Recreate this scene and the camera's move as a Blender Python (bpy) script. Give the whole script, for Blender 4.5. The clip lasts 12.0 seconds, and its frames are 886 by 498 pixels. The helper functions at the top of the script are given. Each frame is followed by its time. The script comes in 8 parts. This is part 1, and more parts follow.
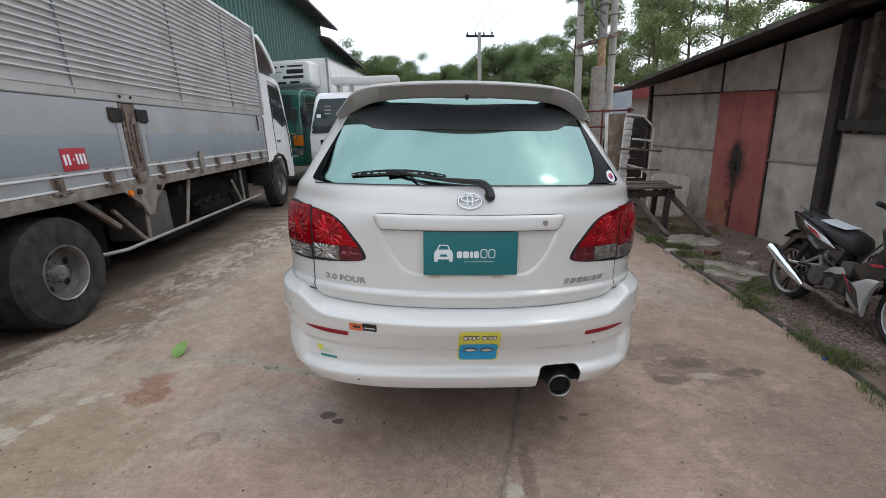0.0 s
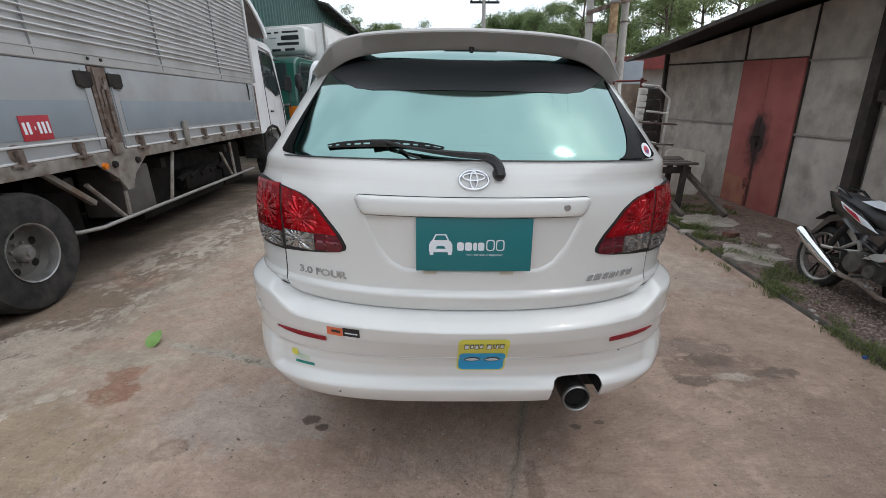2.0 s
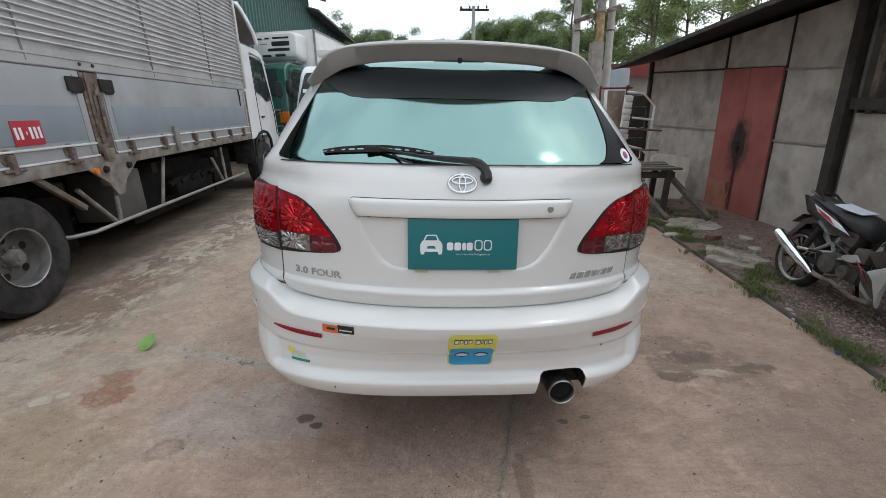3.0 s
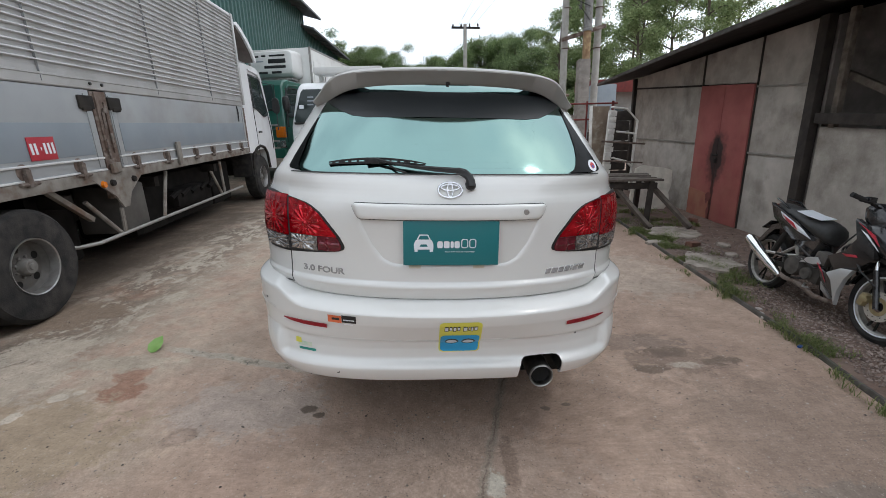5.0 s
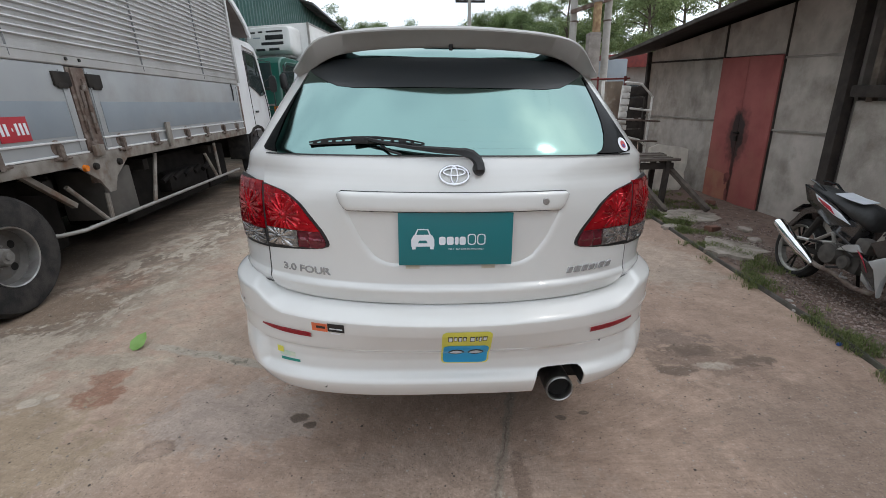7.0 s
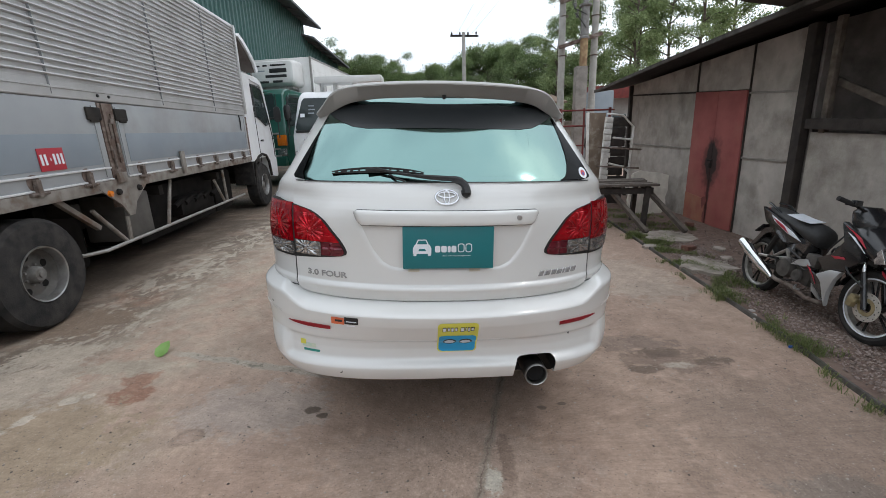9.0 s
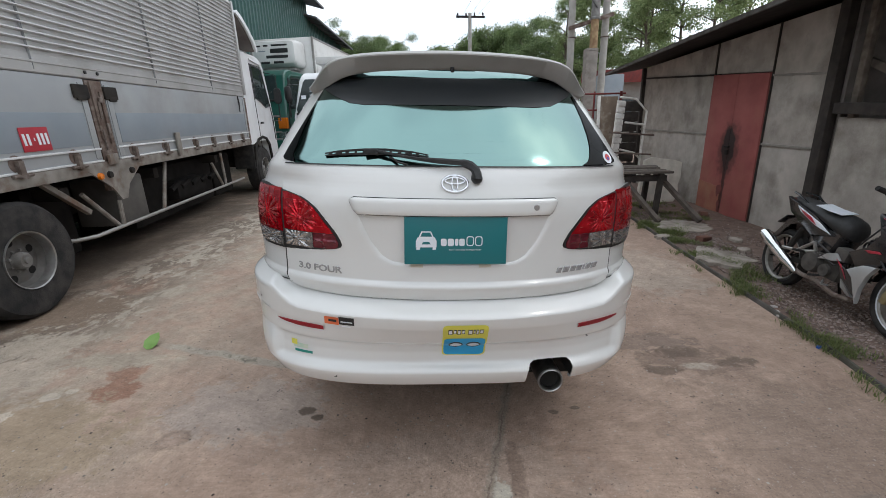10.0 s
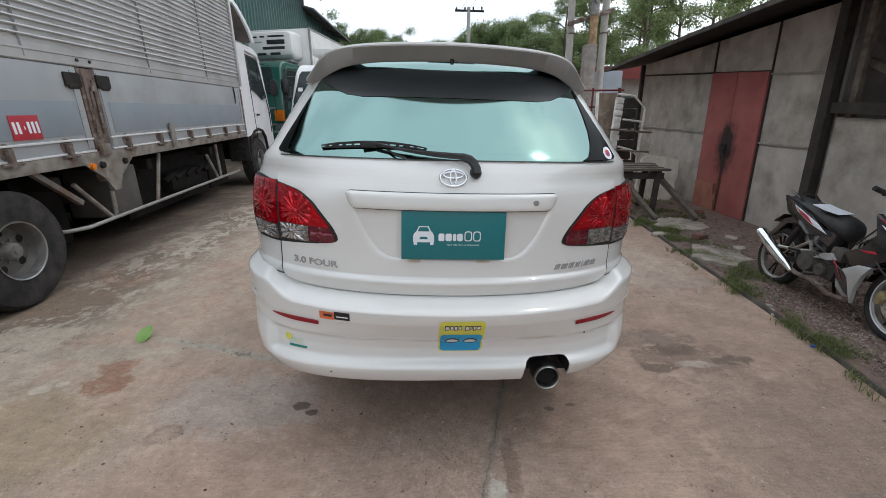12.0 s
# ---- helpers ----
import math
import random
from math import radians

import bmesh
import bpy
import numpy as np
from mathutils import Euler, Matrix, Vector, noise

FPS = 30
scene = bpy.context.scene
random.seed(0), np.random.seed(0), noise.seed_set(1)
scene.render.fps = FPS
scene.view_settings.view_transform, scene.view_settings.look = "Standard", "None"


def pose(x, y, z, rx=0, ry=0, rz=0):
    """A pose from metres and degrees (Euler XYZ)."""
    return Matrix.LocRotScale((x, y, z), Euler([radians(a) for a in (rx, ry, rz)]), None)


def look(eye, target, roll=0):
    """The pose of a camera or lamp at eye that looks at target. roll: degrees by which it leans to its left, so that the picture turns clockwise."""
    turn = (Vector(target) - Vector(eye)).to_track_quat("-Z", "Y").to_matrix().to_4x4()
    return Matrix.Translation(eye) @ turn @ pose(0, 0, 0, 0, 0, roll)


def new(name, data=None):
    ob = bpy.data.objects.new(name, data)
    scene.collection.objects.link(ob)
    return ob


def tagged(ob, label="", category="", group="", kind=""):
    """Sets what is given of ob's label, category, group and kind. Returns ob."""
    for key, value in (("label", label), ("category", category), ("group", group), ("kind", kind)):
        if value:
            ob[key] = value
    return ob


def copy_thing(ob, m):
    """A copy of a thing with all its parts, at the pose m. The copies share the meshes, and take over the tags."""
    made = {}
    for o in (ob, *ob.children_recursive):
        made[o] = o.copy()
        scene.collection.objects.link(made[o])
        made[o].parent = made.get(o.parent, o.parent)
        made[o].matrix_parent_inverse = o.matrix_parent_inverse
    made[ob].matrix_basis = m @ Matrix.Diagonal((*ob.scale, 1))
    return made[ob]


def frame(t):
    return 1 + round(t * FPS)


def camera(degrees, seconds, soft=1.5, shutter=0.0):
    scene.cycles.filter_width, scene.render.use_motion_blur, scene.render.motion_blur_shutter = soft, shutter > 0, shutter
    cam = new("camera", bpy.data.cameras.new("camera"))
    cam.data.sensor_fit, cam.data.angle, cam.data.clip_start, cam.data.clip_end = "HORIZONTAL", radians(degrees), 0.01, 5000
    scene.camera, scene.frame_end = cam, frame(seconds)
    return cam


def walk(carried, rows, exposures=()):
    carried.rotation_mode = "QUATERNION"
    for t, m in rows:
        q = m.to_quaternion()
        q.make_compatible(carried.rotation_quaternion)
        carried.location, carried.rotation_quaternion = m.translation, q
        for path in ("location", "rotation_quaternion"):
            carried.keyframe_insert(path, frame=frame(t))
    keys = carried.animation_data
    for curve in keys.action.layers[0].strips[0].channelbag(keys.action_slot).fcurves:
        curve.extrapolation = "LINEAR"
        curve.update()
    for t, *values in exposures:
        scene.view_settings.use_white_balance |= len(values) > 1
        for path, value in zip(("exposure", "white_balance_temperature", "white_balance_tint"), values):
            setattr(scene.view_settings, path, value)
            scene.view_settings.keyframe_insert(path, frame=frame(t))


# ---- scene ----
cam = camera(93.70, 12.0, soft=0.5)
PATH = [
    (0, (-0.012, -1.575, 1.411), (-0.098, 0.369, 0.948), -1.47),
    (0.5, (-0.020, -1.521, 1.402), (-0.115, 0.417, 0.915), -1.17),
    (1, (-0.024, -1.430, 1.395), (-0.129, 0.498, 0.876), -1.00),
    (1.5, (-0.019, -1.334, 1.391), (-0.125, 0.585, 0.837), -1.09),
    (2, (-0.011, -1.266, 1.386), (-0.105, 0.647, 0.808), -1.12),
    (2.5, (-0.006, -1.257, 1.381), (-0.079, 0.656, 0.802), -1.08),
    (3, (-0.006, -1.337, 1.389), (-0.057, 0.584, 0.834), -1.01),
    (3.7, (0.005, -1.483, 1.390), (-0.026, 0.450, 0.876), -1.16),
    (4.4, (0.018, -1.596, 1.398), (-0.005, 0.346, 0.919), -1.46),
    (5, (0.011, -1.551, 1.391), (-0.011, 0.386, 0.896), -1.23),
    (5.5, (0.010, -1.458, 1.384), (-0.021, 0.472, 0.860), -1.32),
    (6, (0.011, -1.349, 1.379), (-0.030, 0.570, 0.818), -1.43),
    (6.5, (0.013, -1.269, 1.375), (-0.033, 0.642, 0.785), -1.61),
    (7.2, (0.015, -1.316, 1.378), (-0.029, 0.599, 0.806), -1.63),
    (7.8, (0.018, -1.453, 1.389), (-0.017, 0.476, 0.864), -1.70),
    (8.5, (0.021, -1.587, 1.399), (-0.005, 0.355, 0.922), -1.77),
    (9, (0.024, -1.633, 1.404), (0.000, 0.312, 0.937), -1.65),
    (9.5, (0.017, -1.572, 1.392), (-0.013, 0.368, 0.905), -1.35),
    (10, (0.010, -1.443, 1.385), (-0.031, 0.485, 0.853), -1.20),
    (10.5, (0.011, -1.321, 1.383), (-0.037, 0.594, 0.806), -1.22),
    (11, (0.015, -1.262, 1.375), (-0.030, 0.646, 0.777), -1.08),
    (11.5, (0.012, -1.310, 1.380), (-0.022, 0.602, 0.792), -0.78),
    (12, (0.004, -1.424, 1.379), (-0.018, 0.498, 0.825), -0.41),
]
walk(cam, [(t, look(eye, target, roll)) for t, eye, target, roll in PATH])

# ---------------------------------------------------------------- light
world = bpy.data.worlds.new("sky")
scene.world = world
world.use_nodes = True
wn, wl = world.node_tree.nodes, world.node_tree.links
wn.clear()
sky = wn.new("ShaderNodeTexSky")
sky.sky_type, sky.sun_disc = "NISHITA", False
sky.sun_elevation, sky.sun_rotation = radians(62), radians(82)
sky.air_density, sky.dust_density, sky.ozone_density = 1.0, 3.0, 1.0
cloud = wn.new("ShaderNodeTexNoise")
cloud.inputs["Scale"].default_value, cloud.inputs["Detail"].default_value = 2.2, 6.0
ramp = wn.new("ShaderNodeValToRGB")
ramp.color_ramp.elements[0].position, ramp.color_ramp.elements[1].position = 0.32, 0.6
ramp.color_ramp.elements[0].color, ramp.color_ramp.elements[1].color = (0.62, 0.62, 0.62, 1), (1, 1, 1, 1)
mixw = wn.new("ShaderNodeMixRGB")
mixw.inputs["Color2"].default_value = (9.0, 9.65, 10.5, 1)
back = wn.new("ShaderNodeBackground")
back.inputs["Strength"].default_value = 0.15
wout = wn.new("ShaderNodeOutputWorld")
tc = wn.new("ShaderNodeTexCoord")
wl.new(tc.outputs["Generated"], cloud.inputs["Vector"])
wl.new(cloud.outputs["Fac"], ramp.inputs["Fac"])
wl.new(ramp.outputs["Color"], mixw.inputs["Fac"])
wl.new(sky.outputs["Color"], mixw.inputs["Color1"])
wl.new(mixw.outputs["Color"], back.inputs["Color"])
wl.new(back.outputs["Background"], wout.inputs["Surface"])

sun = new("sun", bpy.data.lights.new("sun", "SUN"))
sun.data.energy, sun.data.angle, sun.data.color = 0.24, radians(3.0), (1.0, 0.965, 0.92)
sun.matrix_world = look((10.5, -1.8, 17.5), (0, 0, 0))
scene.view_settings.exposure = 0.0


# ---------------------------------------------------------------- materials
def surf(name, c1, c2=None, scale=6.0, rough=0.6, metal=0.0, bump=0.0, bscale=60.0, coat=0.0, stain=None, sscale=1.2, samount=0.5, rvar=0.0, spec=0.5):
    """A surface in two tones: grain of one size, stains of a larger one, fine relief."""
    m = bpy.data.materials.new(name)
    m.use_nodes = True
    n, l = m.node_tree.nodes, m.node_tree.links
    p = n["Principled BSDF"]
    p.inputs["Roughness"].default_value, p.inputs["Metallic"].default_value = rough, metal
    p.inputs["Coat Weight"].default_value, p.inputs["Coat Roughness"].default_value = coat, 0.04
    p.inputs["Specular IOR Level"].default_value = spec
    co = n.new("ShaderNodeTexCoord")
    c2 = c2 or tuple(min(1, v * 0.85) for v in c1)
    a = n.new("ShaderNodeTexNoise")
    a.inputs["Scale"].default_value, a.inputs["Detail"].default_value = scale, 8.0
    l.new(co.outputs["Object"], a.inputs["Vector"])
    r = n.new("ShaderNodeValToRGB")
    r.color_ramp.elements[0].position, r.color_ramp.elements[1].position = 0.35, 0.65
    r.color_ramp.elements[0].color, r.color_ramp.elements[1].color = (*c1, 1), (*c2, 1)
    l.new(a.outputs["Fac"], r.inputs["Fac"])
    col = r.outputs["Color"]
    if stain:
        b = n.new("ShaderNodeTexNoise")
        b.inputs["Scale"].default_value, b.inputs["Detail"].default_value, b.inputs["Roughness"].default_value = sscale, 10.0, 0.65
        l.new(co.outputs["Object"], b.inputs["Vector"])
        rb = n.new("ShaderNodeValToRGB")
        rb.color_ramp.elements[0].position, rb.color_ramp.elements[1].position = 0.5, 0.72
        rb.color_ramp.elements[0].color, rb.color_ramp.elements[1].color = (0, 0, 0, 1), (samount, samount, samount, 1)
        l.new(b.outputs["Fac"], rb.inputs["Fac"])
        mx = n.new("ShaderNodeMixRGB")
        mx.inputs["Color2"].default_value = (*stain, 1)
        l.new(rb.outputs["Color"], mx.inputs["Fac"])
        l.new(col, mx.inputs["Color1"])
        col = mx.outputs["Color"]
    l.new(col, p.inputs["Base Color"])
    if rvar:
        mr = n.new("ShaderNodeMapRange")
        mr.inputs["To Min"].default_value, mr.inputs["To Max"].default_value = max(0, rough - rvar), min(1, rough + rvar)
        l.new(a.outputs["Fac"], mr.inputs["Value"])
        l.new(mr.outputs["Result"], p.inputs["Roughness"])
    if bump:
        g = n.new("ShaderNodeTexNoise")
        g.inputs["Scale"].default_value, g.inputs["Detail"].default_value = bscale, 5.0
        l.new(co.outputs["Object"], g.inputs["Vector"])
        bp = n.new("ShaderNodeBump")
        bp.inputs["Strength"].default_value, bp.inputs["Distance"].default_value = bump, 0.01
        l.new(g.outputs["Fac"], bp.inputs["Height"])
        l.new(bp.outputs["Normal"], p.inputs["Normal"])
    return m


PAINT = surf("pearl_white_paint", (0.715, 0.718, 0.70), (0.69, 0.693, 0.672), 2.0, 0.22, 0.0, coat=0.8, stain=(0.58, 0.56, 0.5), sscale=3.0, samount=0.12)
# the car's white, with the spoiler's shade put into the colour
SPOILER_PAINT = surf("shaded_white_paint", (0.37, 0.36, 0.34), (0.33, 0.32, 0.303), 5.0, 0.42, coat=0.2, stain=(0.30, 0.285, 0.25), sscale=2.5, samount=0.5)
BLACK = surf("black_plastic", (0.012, 0.012, 0.013), (0.02, 0.02, 0.02), 30, 0.5, bump=0.15, bscale=400)
RUBBER = surf("tyre_rubber", (0.022, 0.022, 0.022), (0.045, 0.042, 0.04), 8, 0.85, bump=0.3, bscale=90, stain=(0.085, 0.075, 0.068), sscale=4, samount=0.35, spec=0.2)
CHROME = surf("chrome", (0.78, 0.79, 0.80), (0.7, 0.71, 0.72), 10, 0.12, 1.0)
STEEL = surf("dull_steel", (0.42, 0.42, 0.41), (0.30, 0.29, 0.28), 12, 0.45, 0.9, bump=0.1, bscale=80, rvar=0.1)
DARK = surf("dark_underside", (0.012, 0.012, 0.012), (0.02, 0.019, 0.018), 10, 0.9, spec=0.15)
FILM = surf("mirror_film_glass", (0.208, 0.335, 0.318), (0.222, 0.35, 0.333), 1.5, 0.08, 1.0)
SIDE_GLASS = surf("dark_side_glass", (0.02, 0.03, 0.03), (0.025, 0.035, 0.035), 2, 0.05)
RED_LENS = surf("red_lens", (0.66, 0.004, 0.016), (0.30, 0.002, 0.008), 16, 0.10, 0.62, coat=0.5, spec=0.4)
DEEP_RED = surf("dark_red_lens", (0.12, 0.014, 0.024), (0.20, 0.018, 0.032), 30, 0.2, 0.4, coat=0.5)
CLEAR_LENS = surf("clear_ribbed_lens", (0.60, 0.59, 0.58), (0.26, 0.25, 0.25), 30, 0.10, 0.8, coat=0.6)
TEAL = surf("teal_card", (0.008, 0.15, 0.165), (0.009, 0.16, 0.175), 3, 0.35)
WHITE_INK = surf("white_ink", (0.75, 0.78, 0.82), (0.7, 0.74, 0.78), 20, 0.5)
TYRE_RED = surf("reflector_red", (0.30, 0.008, 0.018), (0.22, 0.006, 0.014), 120, 0.35, coat=0.0, bump=0.2, bscale=300, spec=0.3)


# ---------------------------------------------------------------- building helpers
def part(name, bm, material, parent=None, label="", sharp=40, double=0.0):
    """Links a bmesh as one mesh object, under parent where there is one."""
    if double:
        bmesh.ops.remove_doubles(bm, verts=bm.verts, dist=double)
    bmesh.ops.recalc_face_normals(bm, faces=bm.faces)
    me = bpy.data.meshes.new(name)
    for f in bm.faces:
        f.smooth = True
    bm.to_mesh(me)
    bm.free()
    me.set_sharp_from_angle(angle=radians(sharp))
    me.materials.append(material)
    ob = new(name, me)
    ob.parent = parent
    if label:
        ob["label"] = label
    return ob


def thing(name, label, category, m=None, group="", kind=""):
    """The Empty at the base of a thing with parts."""
    ob = new(name)
    ob.empty_display_size = 0.1
    if m is not None:
        ob.matrix_basis = m
    return tagged(ob, label, category, group, kind)


def box(bm, c, s, turn=(0, 0, 0), bevel=0.0, taper=None):
    """A box of size s round c, with bevelled edges; taper: scale of its top face in x and y."""
    b = bmesh.new()
    bmesh.ops.create_cube(b, size=1)
    for v in b.verts:
        k = taper if taper and v.co.z > 0 else (1, 1)
        v.co = Vector((v.co.x * s[0] * k[0], v.co.y * s[1] * k[1], v.co.z * s[2]))
    if bevel:
        bmesh.ops.bevel(b, geom=b.edges[:], offset=bevel, segments=2, affect="EDGES", profile=0.6)
    bmesh.ops.transform(b, matrix=pose(*c, *turn), verts=b.verts)
    join(bm, b)


def join(bm, b):
    vs = {v: bm.verts.new(v.co) for v in b.verts}
    for f in b.faces:
        bm.faces.new([vs[v] for v in f.verts])
    b.free()


def rings(bm, loops, closed=True, caps=True):
    """Skin between loops of points, all of one length."""
    vs = [[bm.verts.new(p) for p in l] for l in loops]
    n = len(vs[0])
    for a, b in zip(vs, vs[1:]):
        for i in range(n if closed else n - 1):
            j = (i + 1) % n
            bm.faces.new((a[i], a[j], b[j], b[i]))
    if caps and closed:
        bm.faces.new(vs[0][::-1])
        bm.faces.new(vs[-1])
    return vs


def tube(bm, pts, r, seg=10, caps=True):
    """A round bar along points; r: one radius or one for each point."""
    pts = [Vector(p) for p in pts]
    rr = r if isinstance(r, (list, tuple)) else [r] * len(pts)
    loops, side = [], None
    for i, p in enumerate(pts):
        d = (pts[min(i + 1, len(pts) - 1)] - pts[max(i - 1, 0)]).normalized()
        if side is None:
            side = d.orthogonal().normalized()
        side = (side - d * side.dot(d)).normalized()
        up = d.cross(side)
        loops.append([p + rr[i] * (math.cos(a) * side + math.sin(a) * up) for a in [2 * math.pi * k / seg for k in range(seg)]])
    rings(bm, loops, True, caps)


def spun(bm, profile, centre, axis="x", seg=32):
    """A body of revolution: profile of (along, radius) round an axis."""
    loops = []
    for k in range(seg):
        a = 2 * math.pi * k / seg
        loop = []
        for d, r in profile:
            c, s = r * math.cos(a), r * math.sin(a)
            loop.append(Vector(centre) + Vector({"x": (d, c, s), "y": (c, d, s), "z": (c, s, d)}[axis]))
        loops.append(loop)
    vs = [[bm.verts.new(p) for p in l] for l in loops]
    for i in range(seg):
        a, b = vs[i], vs[(i + 1) % seg]
        for j in range(len(profile) - 1):
            bm.faces.new((a[j], b[j], b[j + 1], a[j + 1]))
    bmesh.ops.remove_doubles(bm, verts=bm.verts, dist=1e-5)


def table(keys):
    """A function that eases between (place, value) pairs."""
    return lambda t: curve(t, keys, 1)


def patch(bm, skin, left, right, low, high, nu=16, nv=10, off=0.004, back=0.012):
    """A panel on skin(x, z) -> y between two edges that depend on z; off: how proud it stands; back: how deep its rim goes."""
    grid = []
    for j in range(nv + 1):
        z = low + (high - low) * j / nv
        row = []
        for i in range(nu + 1):
            x = left(z) + (right(z) - left(z)) * i / nu
            h = 1e-3
            n = Vector(((skin(x + h, z) - skin(x - h, z)) / (2 * h), -1, (skin(x, z + h) - skin(x, z - h)) / (2 * h))).normalized()
            p = Vector((x, skin(x, z), z))
            row.append((bm.verts.new(p + n * (off(i / nu, j / nv) if callable(off) else off)), p, n))
        grid.append(row)
    for a, b in zip(grid, grid[1:]):
        for i in range(nu):
            bm.faces.new((a[i][0], a[i + 1][0], b[i + 1][0], b[i][0]))
    if back:
        rim = grid[0][:-1] + [r[-1] for r in grid[:-1]] + grid[-1][:0:-1] + [r[0] for r in grid[:0:-1]]
        low_rim = [bm.verts.new(v.co - n * back) for v, p, n in rim]
        for i in range(len(rim)):
            j = (i + 1) % len(rim)
            if rim[i][0] is not rim[j][0]:
                bm.faces.new((rim[i][0], rim[j][0], low_rim[j], low_rim[i]))


def oval(cx, cz, rx, rz, n=24, a0=0.0, a1=360.0):
    return [(cx + rx * math.cos(radians(a0 + (a1 - a0) * k / n)), cz + rz * math.sin(radians(a0 + (a1 - a0) * k / n))) for k in range(n)]


def mirrored(f):
    return lambda z: -f(z)


# ---------------------------------------------------------------- the white car
def curve(z, keys, k):
    """Column k of a table at height z, eased between its rows."""
    if z <= keys[0][0]:
        return keys[0][k]
    for a, b in zip(keys, keys[1:]):
        if z <= b[0]:
            w = (z - a[0]) / (b[0] - a[0])
            return a[k] + (b[k] - a[k]) * w
    return keys[-1][k]


# height, rearmost y, half width
BUMPER = [(0.404, 0.065, 0.806), (0.409, 0.036, 0.820), (0.417, 0.022, 0.830), (0.438, 0.01, 0.838), (0.478, -0.006, 0.853), (0.487, -0.004, 0.853), (0.496, 0.004, 0.855), (0.508, 0.024, 0.857), (0.518, 0.029, 0.859), (0.56, 0.026, 0.867), (0.596, 0.015, 0.874), (0.614, -0.007, 0.879),
          (0.69, -0.05, 0.896), (0.726, -0.059, 0.897), (0.733, -0.0595, 0.897), (0.738, -0.057, 0.896), (0.742, -0.0525, 0.895), (0.747, -0.046, 0.894), (0.760, -0.0245, 0.888), (0.772, -0.004, 0.88), (0.780, 0.010, 0.872), (0.783, 0.03, 0.862), (0.785, 0.07, 0.85)]
UPPER = [(0.745, 0.06, 0.85), (0.765, 0.03, 0.856), (0.79, 0.014, 0.862), (0.822, 0.0, 0.866), (0.834, -0.005, 0.867), (0.838, -0.006, 0.867), (0.842, -0.003, 0.8675), (0.850, 0.009, 0.868), (0.856, 0.012, 0.868), (0.95, 0.014, 0.872), (1.05, 0.008, 0.87), (1.13, 0.006, 0.862), (1.20, 0.02, 0.843), (1.25, 0.045, 0.776),
         (1.29, 0.075, 0.741), (1.40, 0.175, 0.70), (1.50, 0.275, 0.66), (1.60, 0.385, 0.622), (1.66, 0.47, 0.594), (1.69, 0.58, 0.558), (1.71, 0.75, 0.485)]


def wrap(z):
    """How far the rear skin wraps round the corners: less at the window than at the lamps."""
    k = max(0.0, min(1.0, (z - 1.19) / 0.09))
    return 0.6 - 0.24 * k * k * (3 - 2 * k)


def soft_curve(z, keys, k):
    """The same, rounded off above the crease of the tailgate and round the bumper's sunk band."""
    w = min(0.035, max(0.0, (z - 0.866) * 0.4)) if keys is UPPER else max(0.0, min(0.0045, (z - 0.47) * 0.5, (0.72 - z) * 0.5)) if keys is BUMPER else 0.0
    return curve(z, keys, k) if w == 0.0 else sum(curve(z + d * w, keys, k) for d in (-1, -0.5, 0, 0.5, 1)) / 5


def rear(x, z, keys=UPPER, depth=0.6, p=2.2):
    """y of the car's rear skin at (x, z); the bumper's lower half is flatter across."""
    if keys is UPPER:
        depth = wrap(z)
    if keys is BUMPER:
        k = max(0.0, min(1.0, (z - 0.50) / 0.22))
        p = 3.2 - 1.0 * k * k * (3 - 2 * k)
    w = soft_curve(z, keys, 2)
    u = min(abs(x) / w, 0.9995)
    return soft_curve(z, keys, 1) + depth * (1 - (1 - u ** p) ** (1 / p))


def slice_ring(z, keys, front, dr=0.6, df=0.75, p=2.2, n=28):
    """The plan outline of the body at a height."""
    w, yc, yf = soft_curve(z, keys, 2), soft_curve(z, keys, 1), front(z)
    dr = wrap(z) if keys is UPPER else dr
    df = min(df, max(0.05, (yf - yc - dr) * 0.8))
    out = []
    for k in range(n + 1):
        a = math.pi * (k / n - 0.5)
        out.append(Vector((w * math.copysign(abs(math.sin(a)) ** (2 / p), math.sin(a)), yc + dr * (1 - abs(math.cos(a)) ** (2 / p)), z)))
    for k in range(n + 1):
        a = math.pi * (0.5 - k / n)
        out.append(Vector((w * math.copysign(abs(math.sin(a)) ** (2 / p), math.sin(a)), yf - df * (1 - abs(math.cos(a)) ** (2 / p)), z)))
    return out


def bumper_skin(x, z):
    """The bumper, with a sunk band that ends short of the corners."""
    y = rear(x, z, BUMPER)
    end = max(0.0, min(1.0, (0.745 - abs(x)) / 0.06))
    sunk = max(0.0, soft_curve(z, BUMPER, 1) + 0.006) if 0.48 < z < 0.63 else 0.0
    return y - sunk * (1 - end * end * (3 - 2 * end))


def tail_skin(x, z):
    """The tailgate with its number plate recess."""
    y = rear(x, z)
    half = curve(z, [(0.912, 0.19), (0.925, 0.24), (0.95, 0.28), (1.0, 0.318), (1.09, 0.362), (1.12, 0.37)], 1)
    a = max(0.0, min(1.0, (half - abs(x)) / 0.05))
    b = max(0.0, min(1.0, (z - 0.915) / 0.03))
    a, b = a * a * (3 - 2 * a), b * b * (3 - 2 * b)
    c = 1.0 if z < 1.12 else 0.0
    return y + 0.03 * a * b * c


